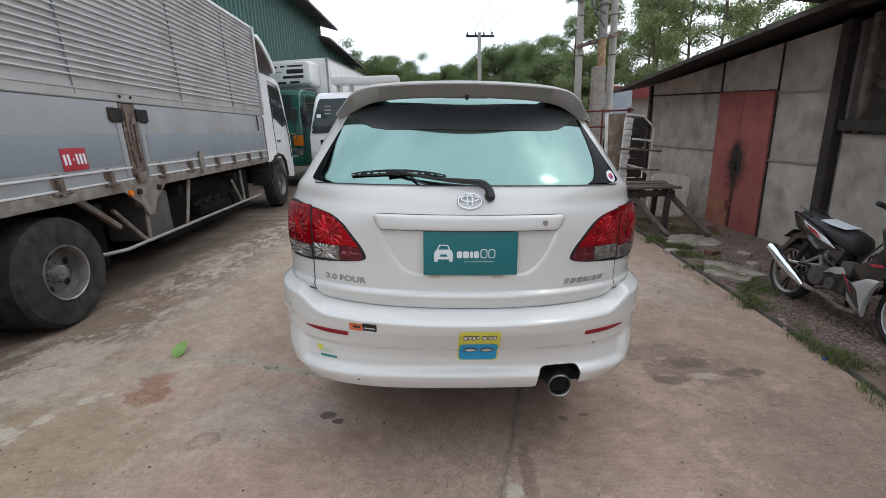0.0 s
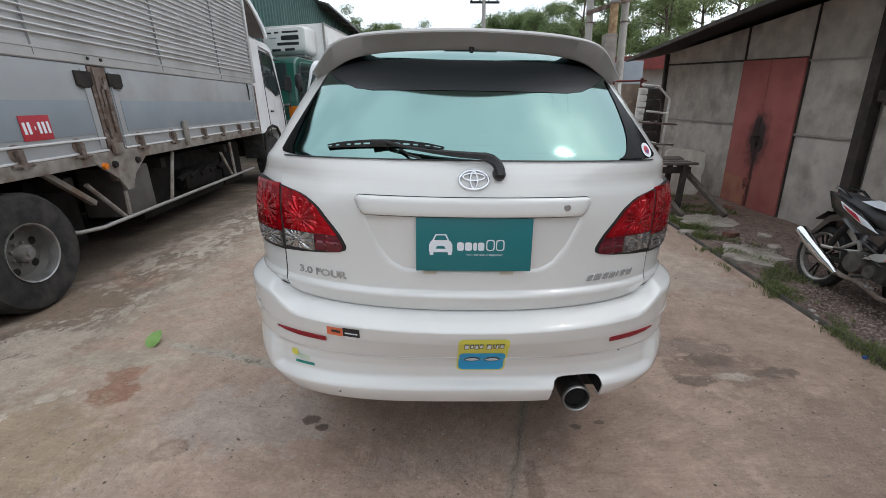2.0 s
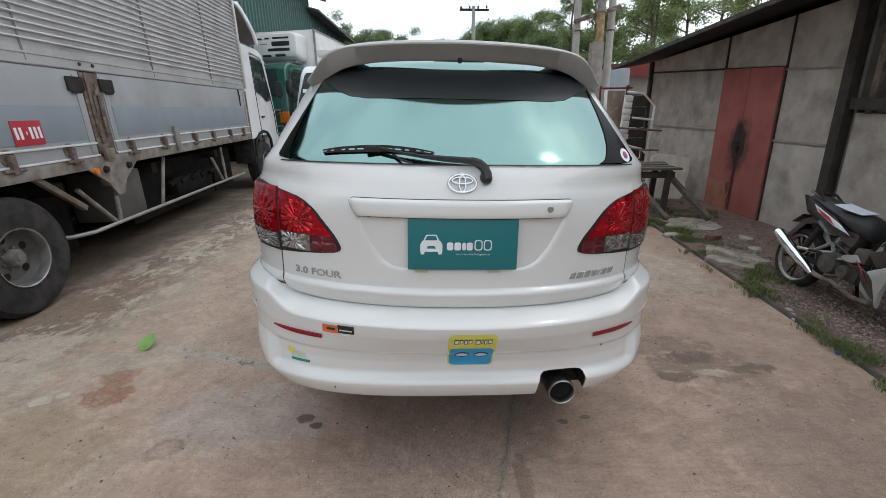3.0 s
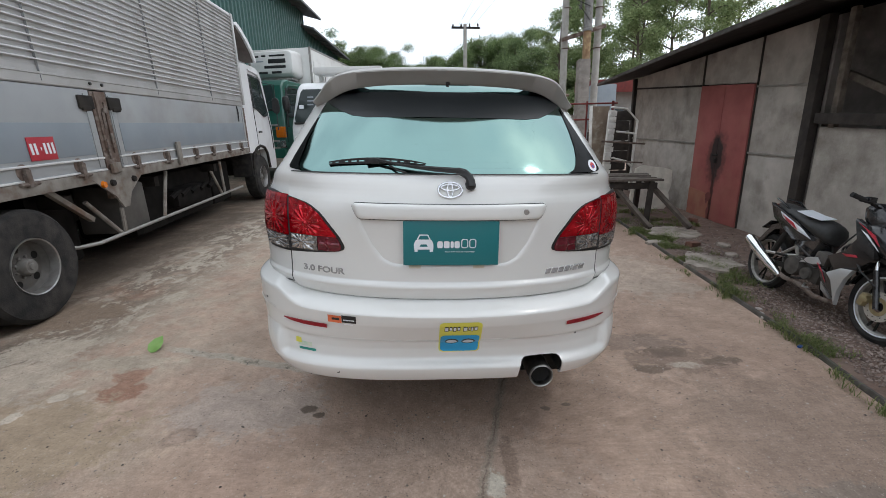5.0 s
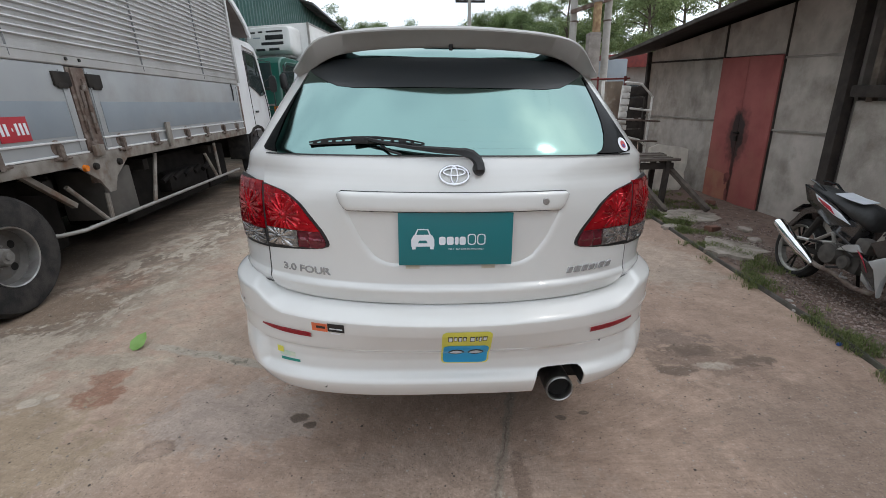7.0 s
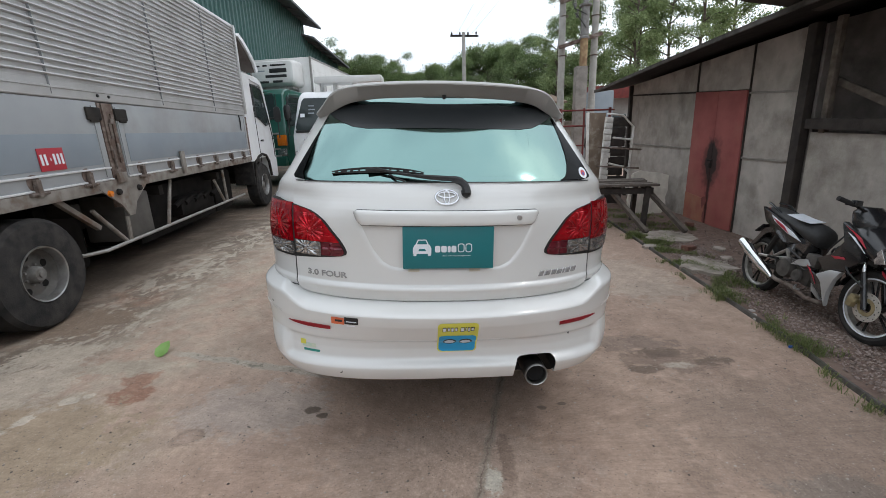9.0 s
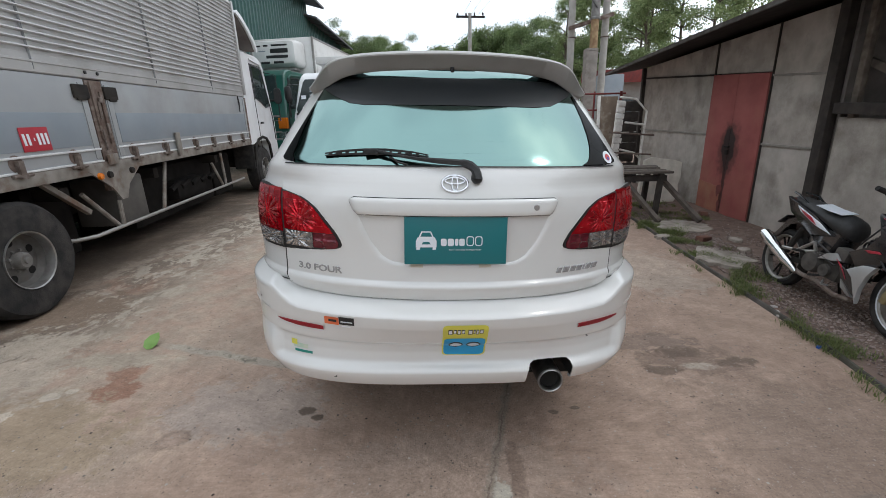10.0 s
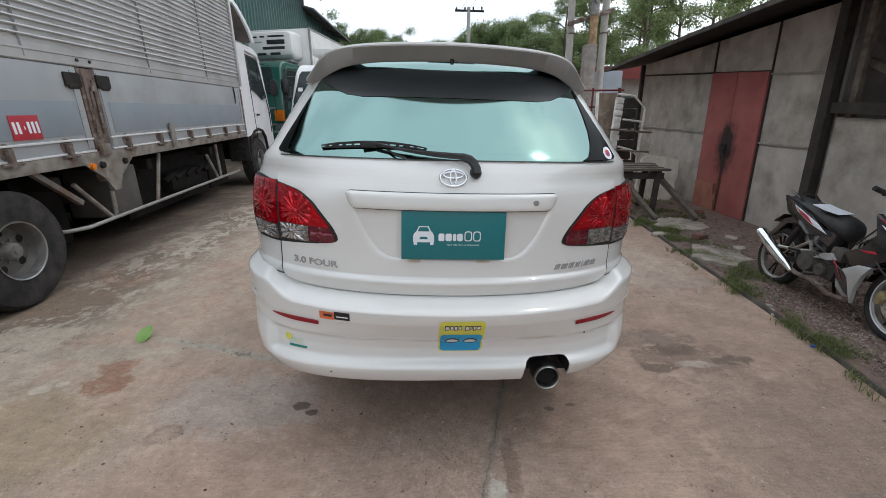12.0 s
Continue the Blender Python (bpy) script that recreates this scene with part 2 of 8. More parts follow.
def build_car():
    car = thing("car", "pearl white estate car with roof spoiler, parked on concrete", "car", pose(-0.01, 0, 0, 0, 1.9, 3.67))
    # body above the bumper line
    front = table([(0.74, 4.5), (0.9, 4.45), (0.98, 4.3), (1.02, 3.6), (1.06, 3.35), (1.3, 2.95), (1.6, 2.35), (1.69, 1.9), (1.71, 1.6)])
    zs = [0.745, 0.77, 0.8, 0.822, 0.834, 0.838, 0.842, 0.85, 0.856, 0.88, 0.92, 0.96, 0.98, 1.0, 1.02, 1.04, 1.06, 1.1, 1.13, 1.165, 1.2, 1.225, 1.25, 1.27, 1.29, 1.33, 1.37, 1.41, 1.45, 1.5, 1.55, 1.6, 1.63, 1.66, 1.675, 1.69, 1.7, 1.71]
    bm = bmesh.new()
    rings(bm, [slice_ring(z, UPPER, front) for z in zs])
    part("body", bm, PAINT, car, double=1e-4)
    # sills and front below it
    low = [(0.34, 0.35, 0.80), (0.40, 0.35, 0.85), (0.76, 0.35, 0.868)]
    bm = bmesh.new()
    rings(bm, [slice_ring(z, low, table([(0.34, 4.45), (0.45, 4.55), (0.76, 4.52)])) for z in (0.34, 0.4, 0.5, 0.6, 0.7, 0.76)])
    part("sill", bm, PAINT, car, double=1e-4)
    bm = bmesh.new()
    box(bm, (0, 2.3, 0.36), (1.3, 3.9, 0.22), bevel=0.03)
    box(bm, (-0.1, 0.5, 0.35), (0.7, 0.4, 0.2), bevel=0.05)
    part("underbody", bm, DARK, car)
    # rear bumper, cut out for the exhaust
    arch = [(0.300, 0.43), (0.301, 0.46), (0.305, 0.486), (0.313, 0.503), (0.327, 0.511), (0.35, 0.514), (0.40, 0.515), (0.45, 0.514), (0.472, 0.511), (0.484, 0.503), (0.491, 0.486), (0.494, 0.46), (0.495, 0.43)]
    cut = table([(-2, 0.0), (0.298, 0.0)] + arch + [(0.497, 0.0), (2, 0.0)])
    us = sorted({round(math.sin(math.pi * (k / 64 - 0.5)), 4) for k in range(65)} | {round(x / 0.846, 4) for x in [0.292, 0.2975, 0.298, 0.4975, 0.503] + [p[0] for p in arch] + [0.30 + 0.013 * k for k in range(1, 15)]} | {round(e * (0.655 + 0.007 * k) / 0.846, 4) for k in range(16) for e in (1, -1)})
    zrow = []
    for a, b in zip(BUMPER, BUMPER[1:]):
        steps = max(2, round((b[0] - a[0]) / 0.005)) if 0.47 < a[0] < 0.68 else 2
        zrow += [a[0] + (b[0] - a[0]) * k / steps for k in range(steps)]
    zrow.append(BUMPER[-1][0])
    bm = bmesh.new()
    grid = []
    for u in us:
        col = []
        for z0 in zrow:
            z = max(z0, cut(u * 0.846), 0.404 + 0.045 * abs(u) ** 5) if z0 < 0.6 else z0
            near = max(0.0, min(1.0, (0.32 - abs(u - 0.485)) / 0.15))
            x = u * (curve(z, BUMPER, 2) * (1 - near) + 0.846 * near)
            y = bumper_skin(x, z) if abs(u) < 0.999 else curve(z, BUMPER, 1) + 0.6
            rise = max(0.0, min(1.0, (abs(x) - 0.60) / 0.14)) * max(0.0, min(1.0, (z - 0.69) / 0.05))
            col.append(bm.verts.new((x, y, z + (0.055 - 0.017 * max(0.0, min(1.0, (z - 0.742) / 0.04))) * rise * rise * (3 - 2 * rise))))
        c = col[0].co
        inside = [bm.verts.new((c.x, c.y + (0.010 if 0.29 < c.x < 0.505 else 0.035), c.z + 0.002))]
        grid.append(inside + col)
    for a, b in zip(grid, grid[1:]):
        for i in range(len(a) - 1):
            bm.faces.new((a[i], b[i], b[i + 1], a[i + 1]))
    for side in (grid[0], grid[-1]):
        flank = [bm.verts.new((v.co.x, 0.78, v.co.z)) for v in side]
        for i in range(len(side) - 1):
            bm.faces.new((side[i], side[i + 1], flank[i + 1], flank[i]))
    part("bumper", bm, PAINT, car, "white moulded bumper with small chips", 26, double=1e-4)
    # dark sheet added inside the cutout, whose inner edge would show white
    bm = bmesh.new()
    lip = [(0.301, 0.42)] + [(0.3975 + (x - 0.3975) * 0.985, z - 0.002) for x, z in arch] + [(0.493, 0.43)]
    rings(bm, [[(x, bumper_skin(x, z) + d, z) for x, z in lip] for d in (0.004, 0.13)], False, False)
    part("cutout_liner", bm, DARK, car)
    # tailgate, proud of the body, with its shut lines
    edge = table([(0.788, 0.50), (0.790, 0.555), (0.794, 0.60), (0.803, 0.633), (0.817, 0.648), (0.85, 0.655), (1.17, 0.652), (1.20, 0.6595), (1.285, 0.644)])
    bm = bmesh.new()
    patch(bm, tail_skin, mirrored(edge), edge, 0.788, 1.285, 150, 110, lambda u, v: 0.006 if v < 0.75 else 0.006 - 0.005 * (v - 0.75) / 0.25, 0.02)
    gate = part("tailgate", bm, PAINT, car, "", 62)
    bm = bmesh.new()
    patch(bm, rear, lambda z: -0.50, lambda z: 0.50, 0.774, 0.790, 40, 2, 0.002, 0)
    part("shut_line", bm, BLACK, car)
    for side in (1, -1):
        bm = bmesh.new()
        f, g = (lambda z: side * (edge(z) - 0.003)), (lambda z: side * (edge(z) + 0.009))
        patch(bm, rear, f if side > 0 else g, g if side > 0 else f, 0.789, 0.948, 3, 30, 0.003, 0)
        part("shut_line", bm, BLACK, car)
        f, g = (lambda z: side * 0.655), (lambda z: side * 0.80)
        bm = bmesh.new()
        line = table([(0.655, 0.812), (0.72, 0.806), (0.80, 0.797)])
        rows = [[bm.verts.new((side * x, rear(x, line(x) + d) - 0.004, line(x) + d)) for d in (-0.004, 0.004)] for x in [0.655 + 0.0145 * k for k in range(11)]]
        for a, b in zip(rows, rows[1:]):
            bm.faces.new((a[0], b[0], b[1], a[1]))
        part("shut_line", bm, BLACK, car)
    # rear window of mirror film, black border and heater wires
    wedge = table([(1.272, 0.583), (1.28, 0.648), (1.29, 0.6595), (1.33, 0.6445), (1.4, 0.611), (1.5, 0.567), (1.56, 0.543), (1.66, 0.486)])
    bm = bmesh.new()
    patch(bm, rear, mirrored(wedge), wedge, 1.272, 1.66, 48, 30, 0.004, 0.01)
    win = part("rear_window", bm, FILM, car, "teal mirror-tinted rear window")
    for side in (1, -1):
        bm = bmesh.new()
        inner = table([(1.272, 0.475), (1.28, 0.50), (1.29, 0.518), (1.31, 0.532), (1.34, 0.543), (1.38, 0.548), (1.42, 0.547), (1.46, 0.545), (1.5, 0.540), (1.56, 0.530)]) if side > 0 else table([(1.272, 0.596), (1.3, 0.611), (1.4, 0.5896), (1.5, 0.559), (1.56, 0.537)])
        f, g = (lambda z: side * inner(z)), (lambda z: side * (wedge(z) - 0.004))
        patch(bm, rear, f if side > 0 else g, g if side > 0 else f, 1.276, 1.55, 24, 60, 0.0065, 0)
        part("window_border", bm, FRIT, win)
    # dark overlay on the glass paints the spoiler's reflection
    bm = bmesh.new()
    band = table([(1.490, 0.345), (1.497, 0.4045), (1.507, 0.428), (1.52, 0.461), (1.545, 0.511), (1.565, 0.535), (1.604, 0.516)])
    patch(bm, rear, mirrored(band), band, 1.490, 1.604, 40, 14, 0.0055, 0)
    part("shade_band", bm, REFLECTION_DARK, win, "the spoiler's dark reflection, painted along the top of the glass")
    for k in range(9):
        z = 1.297 + 0.0215 * k
        bm = bmesh.new()
        tube(bm, [(x, rear(x, z) - 0.0050, z) for x in [wedge(z) * 0.86 * (i / 12 - 1) for i in range(25)]], 0.0004, 4)
        part("heater_wire", bm, WIRE, win)
    bm = bmesh.new()
    patch(bm, rear, lambda z: -0.638, lambda z: 0.638, 1.2685, 1.2725, 40, 1, 0.007, 0)
    part("window_seal", bm, BLACK, car)
    # tail lamps
    tin = table([(0.943, 0.70), (0.950, 0.60), (0.957, 0.50), (0.962, 0.435), (0.972, 0.415), (0.99, 0.412), (1.03, 0.433), (1.118, 0.505), (1.154, 0.558), (1.172, 0.645), (1.186, 0.77)])
    tin_raw = tin
    tin = lambda z: (tin_raw(z - 0.011) + tin_raw(z - 0.0055) + 2 * tin_raw(z) + tin_raw(z + 0.0055) + tin_raw(z + 0.011)) / 6
    tout = table([(0.943, 0.77), (0.955, 0.79), (0.975, 0.803), (1.0, 0.811), (1.08, 0.813), (1.15, 0.806), (1.186, 0.798)])
    for side in (1, -1):
        def span(bm, a, b, z0, z1, off, nu=14, nv=12, back=0.008):
            f, g = (lambda z: side * a(z)), (lambda z: side * b(z))
            patch(bm, rear, f if side > 0 else g, g if side > 0 else f, z0, z1, nu, nv, off, back)
        bm = bmesh.new()
        span(bm, tin, tout, 0.943, 1.186, 0.008, 40, 30, 0.012)
        lamp = part("tail_lamp", bm, BLACK, car, "red and clear tail lamp in a black surround")
        for name, mat_, a, b, z0, z1 in (
                ("brake_lens", RED_LENS, lambda z: tin(z) + 0.013, lambda z: 0.649, 1.0245, 1.165),
                ("fog_lens", DEEP_RED, lambda z: tin(z) + 0.012, lambda z: 0.525, 0.966, 1.0225),
                ("reversing_lens", CLEAR_LENS, lambda z: 0.527, lambda z: 0.649, 0.962, 1.0225),
                ("side_lens", RED_LENS, lambda z: 0.660, lambda z: tout(z) - 0.003, 1.0115, 1.176),
                ("indicator_lens", CLEAR_LENS, lambda z: 0.660, lambda z: tout(z) - 0.006, 0.953, 1.0095)):
            bm = bmesh.new()
            cx, cz, n_ribs, cell = {"brake_lens": (0.575, 1.072, 15, 0.030), "side_lens": (0.735, 1.085, 15, 0.030), "reversing_lens": (0.60, 0.993, 12, 0.024), "indicator_lens": (0.735, 0.985, 20, 0.022), "fog_lens": (0.48, 0.995, 4, 0.016)}[name]
            def cut_glass(u, v):
                z = z0 + (z1 - z0) * v
                u = u if side > 0 else 1 - u
                x = a(z) + (b(z) - a(z)) * u
                d, th = math.hypot(x - cx, z - cz), math.atan2(z - cz, x - cx)
                rib = abs((th * n_ribs / (2 * math.pi)) % 1.0 - 0.5) * 2
                i, j = int(math.floor(x / cell)), int(math.floor(z / cell))
                tilt_x, tilt_z = ((i * 7 + j * 13) % 5 - 2) / 2, ((i * 11 + j * 5) % 5 - 2) / 2
                far = min(1.0, d / 0.05)
                h = 0.0040 * rib ** 3 * min(1.0, d / 0.02) * (1.0 if d < 0.062 else 0.25) + 0.075 * cell * far * (tilt_x * ((x / cell) % 1.0 - 0.5) + tilt_z * ((z / cell) % 1.0 - 0.5)) + 0.006 * math.exp(-(d / 0.010) ** 2)
                return 0.0105 + h * min(1.0, 12 * u, 12 * (1 - u), 12 * v, 12 * (1 - v))
            fine = name in ("brake_lens", "side_lens")
            span(bm, a, b, z0, z1, cut_glass, 64 if fine else 40, 52 if fine else 22)
            part(name, bm, mat_, lamp, sharp=14)
    # garnish over the plate, lock, emblem
    bm = bmesh.new()
    gx = table([(1.104, 0.345), (1.110, 0.356), (1.125, 0.366), (1.145, 0.375), (1.155, 0.377), (1.160, 0.373), (1.164, 0.360)])
    patch(bm, rear, mirrored(gx), gx, 1.104, 1.164, 80, 14, lambda u, v: 0.010 + 0.016 * (1 - abs(2 * v - 1) ** 5) ** 0.5 * (1 - abs(2 * u - 1) ** 30), 0.03)
    garnish = part("handle_garnish", bm, PAINT, car)
    bm = bmesh.new()
    patch(bm, rear, lambda z: -gx(z) - 0.002, lambda z: gx(z) + 0.002, 1.1025, 1.1657, 60, 14, 0.0072, 0)
    part("garnish_gap", bm, BLACK, garnish)
    bm = bmesh.new()
    spun(bm, [(-0.003, 0.0001), (-0.003, 0.009), (0.0, 0.012), (0.01, 0.013)], (0.29, rear(0.29, 1.137) - 0.027, 1.137), "y", 20)
    part("lock", bm, STEEL, garnish, "dull steel key lock")
    bm = bmesh.new()
    def oval_ring(cx, cz, rx, rz, t):
        pts = []
        for k in range(33):
            a = 2 * math.pi * k / 32
            x, z = cx + rx * math.cos(a), cz + rz * math.sin(a)
            pts.append((x, rear(x, z) - 0.012, z))
        tube(bm, pts, t, 6, False)
    oval_ring(-0.004, 1.219, 0.0455, 0.0275, 0.0042)
    oval_ring(-0.004, 1.2275, 0.034, 0.0105, 0.0034)
    oval_ring(-0.004, 1.219, 0.0105, 0.0245, 0.0034)
    part("emblem", bm, EMBLEM, car, "chrome oval emblem")
    # model lettering as raised chrome
    for k, (w, gap) in enumerate(((0.022, 0.006), (0.027, 0.006), (0.024, 0.005), (0.024, 0.005), (0.009, 0.005), (0.024, 0.005), (0.027, 0.0))):
        bm = bmesh.new()
        x0 = 0.395 + sum(v[0] + v[1] for v in ((0.022, 0.006), (0.027, 0.006), (0.024, 0.005), (0.024, 0.005), (0.009, 0.005), (0.024, 0.005))[:k])
        zc = 0.886
        shear = 0.008
        def at(x, z, d):
            return (x, tail_skin(x, z) - d, z)
        a = [at(x0, zc - 0.012, 0.008), at(x0 + w, zc - 0.012, 0.008), at(x0 + w + shear, zc + 0.012, 0.008), at(x0 + shear, zc + 0.012, 0.008)]
        b = [at(p[0] + (0.002 if i in (0, 3) else -0.002), p[2] + (0.002 if i < 2 else -0.002), 0.012) for i, p in enumerate(a)]
        rings(bm, [a, b])
        part("letter_bar", bm, LETTER_CHROME, gate)
    text = bpy.data.curves.new("lettering", "FONT")
    text.body, text.size, text.extrude, text.align_x, text.offset = "3.0 FOUR", 0.034, 0.002, "CENTER", 0.0008
    tob = bpy.data.objects.new("lettering", text)
    me = bpy.data.meshes.new_from_object(tob)
    for v in me.vertices:
        x, z = -0.512 + v.co.x * 1.30, 0.875 + v.co.y
        v.co = (x, tail_skin(x, z) - 0.009 - v.co.z, z)
    me.materials.append(LETTER_CHROME)
    ob = new("lettering", me)
    ob.parent = gate
    bpy.data.objects.remove(tob)
    # card over the number plate
    bm = bmesh.new()
    box(bm, (0.002, -0.002, 1.0175), (0.368, 0.006, 0.171), (-3, 0, 0), 0.001)
    card = part("number_plate_cover", bm, TEAL, car, "teal printed card over the number plate")
    yk = lambda z: -0.0056 + math.sin(radians(3)) * (z - 1.0175)
    def ink(name, outline, lift=0.0):
        bm = bmesh.new()
        vs = [bm.verts.new((x, yk(z + 0.009) - 0.0006 - lift, z + 0.009)) for x, z in outline]
        bm.faces.new(vs)
        part(name, bm, WHITE_INK if not lift else TEAL, card)
    for pts in ([(-0.141, 0.985), (-0.067, 0.985), (-0.067, 1.008), (-0.074, 1.022), (-0.134, 1.022), (-0.141, 1.008)], [(-0.131, 1.022), (-0.077, 1.022), (-0.087, 1.043), (-0.121, 1.043)], [(-0.139, 0.976), (-0.127, 0.976), (-0.127, 0.985), (-0.139, 0.985)], [(-0.081, 0.976), (-0.069, 0.976), (-0.069, 0.985), (-0.081, 0.985)]):
        ink("print_shape", pts)
    ink("print_shape", [(-0.125, 1.024), (-0.083, 1.024), (-0.09, 1.039), (-0.118, 1.039)], 0.0004)
    ink("print_shape", [(-0.12, 0.996), (-0.088, 0.996), (-0.093, 1.005), (-0.115, 1.005)], 0.0004)
    def block(x0, x1, z0, z1, r=0.006):
        return [(cx + r * math.cos(radians(a0 + 30 * q)), cz + r * math.sin(radians(a0 + 30 * q))) for cx, cz, a0 in ((x1 - r, z1 - r, 0), (x0 + r, z1 - r, 90), (x0 + r, z0 + r, 180), (x1 - r, z0 + r, 270)) for q in range(4)]
    for x0, w in ((-0.052, 0.021), (-0.027, 0.022), (-0.001, 0.012), (0.014, 0.02)):
        ink("print_bar", block(x0, x0 + w, 0.990, 1.017))
    for x0 in (0.040, 0.071):
        ink("print_bar", block(x0, x0 + 0.027, 0.990, 1.026, 0.009))
        ink("print_bar", block(x0 + 0.0035, x0 + 0.0235, 0.9935, 1.0225, 0.007), 0.0004)
    slogan = bpy.data.curves.new("slogan", "FONT")
    slogan.body, slogan.size, slogan.align_x = "no.1 car site in myanmar", 0.0100, "LEFT"
    sob = bpy.data.objects.new("slogan", slogan)
    me = bpy.data.meshes.new_from_object(sob)
    wide = max(v.co.x for v in me.vertices)
    for v in me.vertices:
        x, z = -0.022 + v.co.x * 0.116 / wide, 0.983 + v.co.y
        v.co = (x, yk(z) - 0.0006, z)
    me.materials.append(WHITE_INK)
    new("slogan", me).parent = card
    bpy.data.objects.remove(sob)
    # tape scraps under the card
    for x in (-0.16, 0.09):
        bm = bmesh.new()
        patch(bm, tail_skin, lambda z: x, lambda z: x + 0.045, 0.913, 0.928, 4, 2, 0.0075, 0)
        part("tape", bm, TAPE, gate, "yellowed tape")
    # spoiler
    zt = table([(0, 1.688), (0.2, 1.687), (0.35, 1.686), (0.44, 1.681), (0.50, 1.668), (0.54, 1.645), (0.57, 1.607), (0.60, 1.555)])
    zb = table([(0, 1.629), (0.3, 1.626), (0.42, 1.616), (0.48, 1.598), (0.53, 1.572), (0.57, 1.553), (0.60, 1.54)])
    zt_raw, zb_raw = zt, zb
    zt = lambda a: sum(zt_raw(abs(a + d)) for d in (-0.04, -0.02, 0, 0.02, 0.04)) / 5
    zb = lambda a: sum(zb_raw(abs(a + d)) for d in (-0.04, -0.02, 0, 0.02, 0.04)) / 5
    top_bm, low_bm = bmesh.new(), bmesh.new()
    shell, belly = [], []
    for k in range(121):
        x = -0.60 + 1.2 * k / 120
        a = abs(x)
        yt = 0.25 + 0.62 * a ** 2
        t, b = zt(a), zb(a)
        h = t - b
        fr = max(0.0, 1 - (a / 0.60) ** 6)
        leg = max(0.0, min(1.0, (a - 0.36) / 0.10))
        leg = leg * leg * (3 - 2 * leg)
        chord = 0.17 + 0.15 * leg - 0.1 * (1 - fr)
        front = Vector((x, yt + chord, t + 0.012 * fr - 0.25 * h))
        edge_ = Vector((x, yt + 0.074, b + 0.001))
        shell.append([edge_] + [Vector((x, yt + d, z)) for d, z in ((0.066, b + 0.002), (0.060, b + 0.010), (0.006, t - 0.013), (0.006, t - 0.008), (0.018, t), (0.05, t + 0.008 * fr), (0.11, t + 0.016 * fr), (chord - 0.02, t + 0.018 * fr))] + [front])
        belly.append([edge_, Vector((x, yt + 0.085, b + 0.12 * h)), Vector((x, yt + chord * 0.6, b + 0.3 * h)), front])
    rings(top_bm, shell, False, False)
    rings(low_bm, belly, False, False)
    spoiler = part("spoiler", top_bm, SPOILER_PAINT, car, "white roof spoiler, greyed by painted-in shade", 50)
    # underside in black, its shade put into the colour
    part("spoiler_underside", low_bm, BLACK, spoiler)
    bm = bmesh.new()
    box(bm, (0, 0.345, 1.636), (0.19, 0.04, 0.012), bevel=0.004)
    part("brake_light", bm, SIDE_GLASS, spoiler)
    bm = bmesh.new()
    spun(bm, [(-0.008, 0.0001), (-0.008, 0.006), (0.0, 0.008), (0.01, 0.008)], (0.0, 0.31, 1.628), "z", 14)
    part("washer_nozzle", bm, BLACK, spoiler)
    # wiper
    wy = lambda x, z: rear(x, z) - 0.018
    wiper_bm = bmesh.new()
    arm = [(0.074, 1.238, 0.030, 0.026), (0.073, 1.252, 0.031, 0.028), (0.066, 1.268, 0.031, 0.028), (0.050, 1.281, 0.030, 0.026), (0.028, 1.288, 0.026, 0.024), (0.020, 1.289, 0.021, 0.020), (-0.06, 1.294, 0.019, 0.018), (-0.13, 1.300, 0.013, 0.014), (-0.20, 1.309, 0.010, 0.013), (-0.255, 1.320, 0.010, 0.013), (-0.29, 1.3275, 0.011, 0.012)]
    loops = []
    for i, (x, z, h, d) in enumerate(arm):
        q, r = arm[max(i - 1, 0)], arm[min(i + 1, len(arm) - 1)]
        along = Vector((r[0] - q[0], 0, r[1] - q[1])).normalized()
        across = Vector((-along.z, 0, along.x))
        c = Vector((x, wy(x, z) - 0.006, z))
        loops.append([c + across * (h / 2 * sx) + Vector((0, -d * sy, 0)) for sx, sy in ((-1, 0), (-1, 0.6), (-0.55, 1), (0.55, 1), (1, 0.6), (1, 0))])
    rings(wiper_bm, loops)
    wiper = part("wiper", wiper_bm, BLACK, car, "black wiper resting on the window")
    bm = bmesh.new()
    spun(bm, [(-0.03, 0.0001), (-0.03, 0.014), (-0.02, 0.019), (0.01, 0.02)], (0.074, rear(0.074, 1.236) - 0.006, 1.236), "y", 18)
    part("pivot", bm, BLACK, wiper)
    bm = bmesh.new()
    blade = [(-0.475, 1.308), (-0.43, 1.314), (-0.34, 1.320), (-0.25, 1.322), (-0.15, 1.317), (-0.095, 1.310)]
    thick = table([(-0.475, 0.006), (-0.46, 0.007), (-0.40, 0.010), (-0.30, 0.012), (-0.20, 0.010), (-0.12, 0.006), (-0.095, 0.004)])
    mid = table(blade)
    for lo, hi in ((-1.0, -0.25), (0.2, 1.0)):
        rows = []
        for k in range(33):
            x = -0.475 + 0.38 * k / 32
            t_ = thick(x)
            rows.append([(x, wy(x, mid(x)) + dy, mid(x) + t_ * f) for dy, f in ((0.006, lo), (-0.004, lo), (-0.004, hi), (0.006, hi))])
        rings(bm, rows)
    for k in range(12):
        x = -0.455 + 0.032 * k
        w_ = (0.012, 0.024, 0.012, 0.008)[k % 4]
        box(bm, (x, wy(x, mid(x)) + 0.001, mid(x) - 0.0005), (w_, 0.009, thick(x) * 1.5), (0, 5, 0), 0.001)
    box(bm, (-0.30, wy(-0.30, 1.319) - 0.006, 1.321), (0.05, 0.014, 0.022), (0, 3, 0), 0.003)
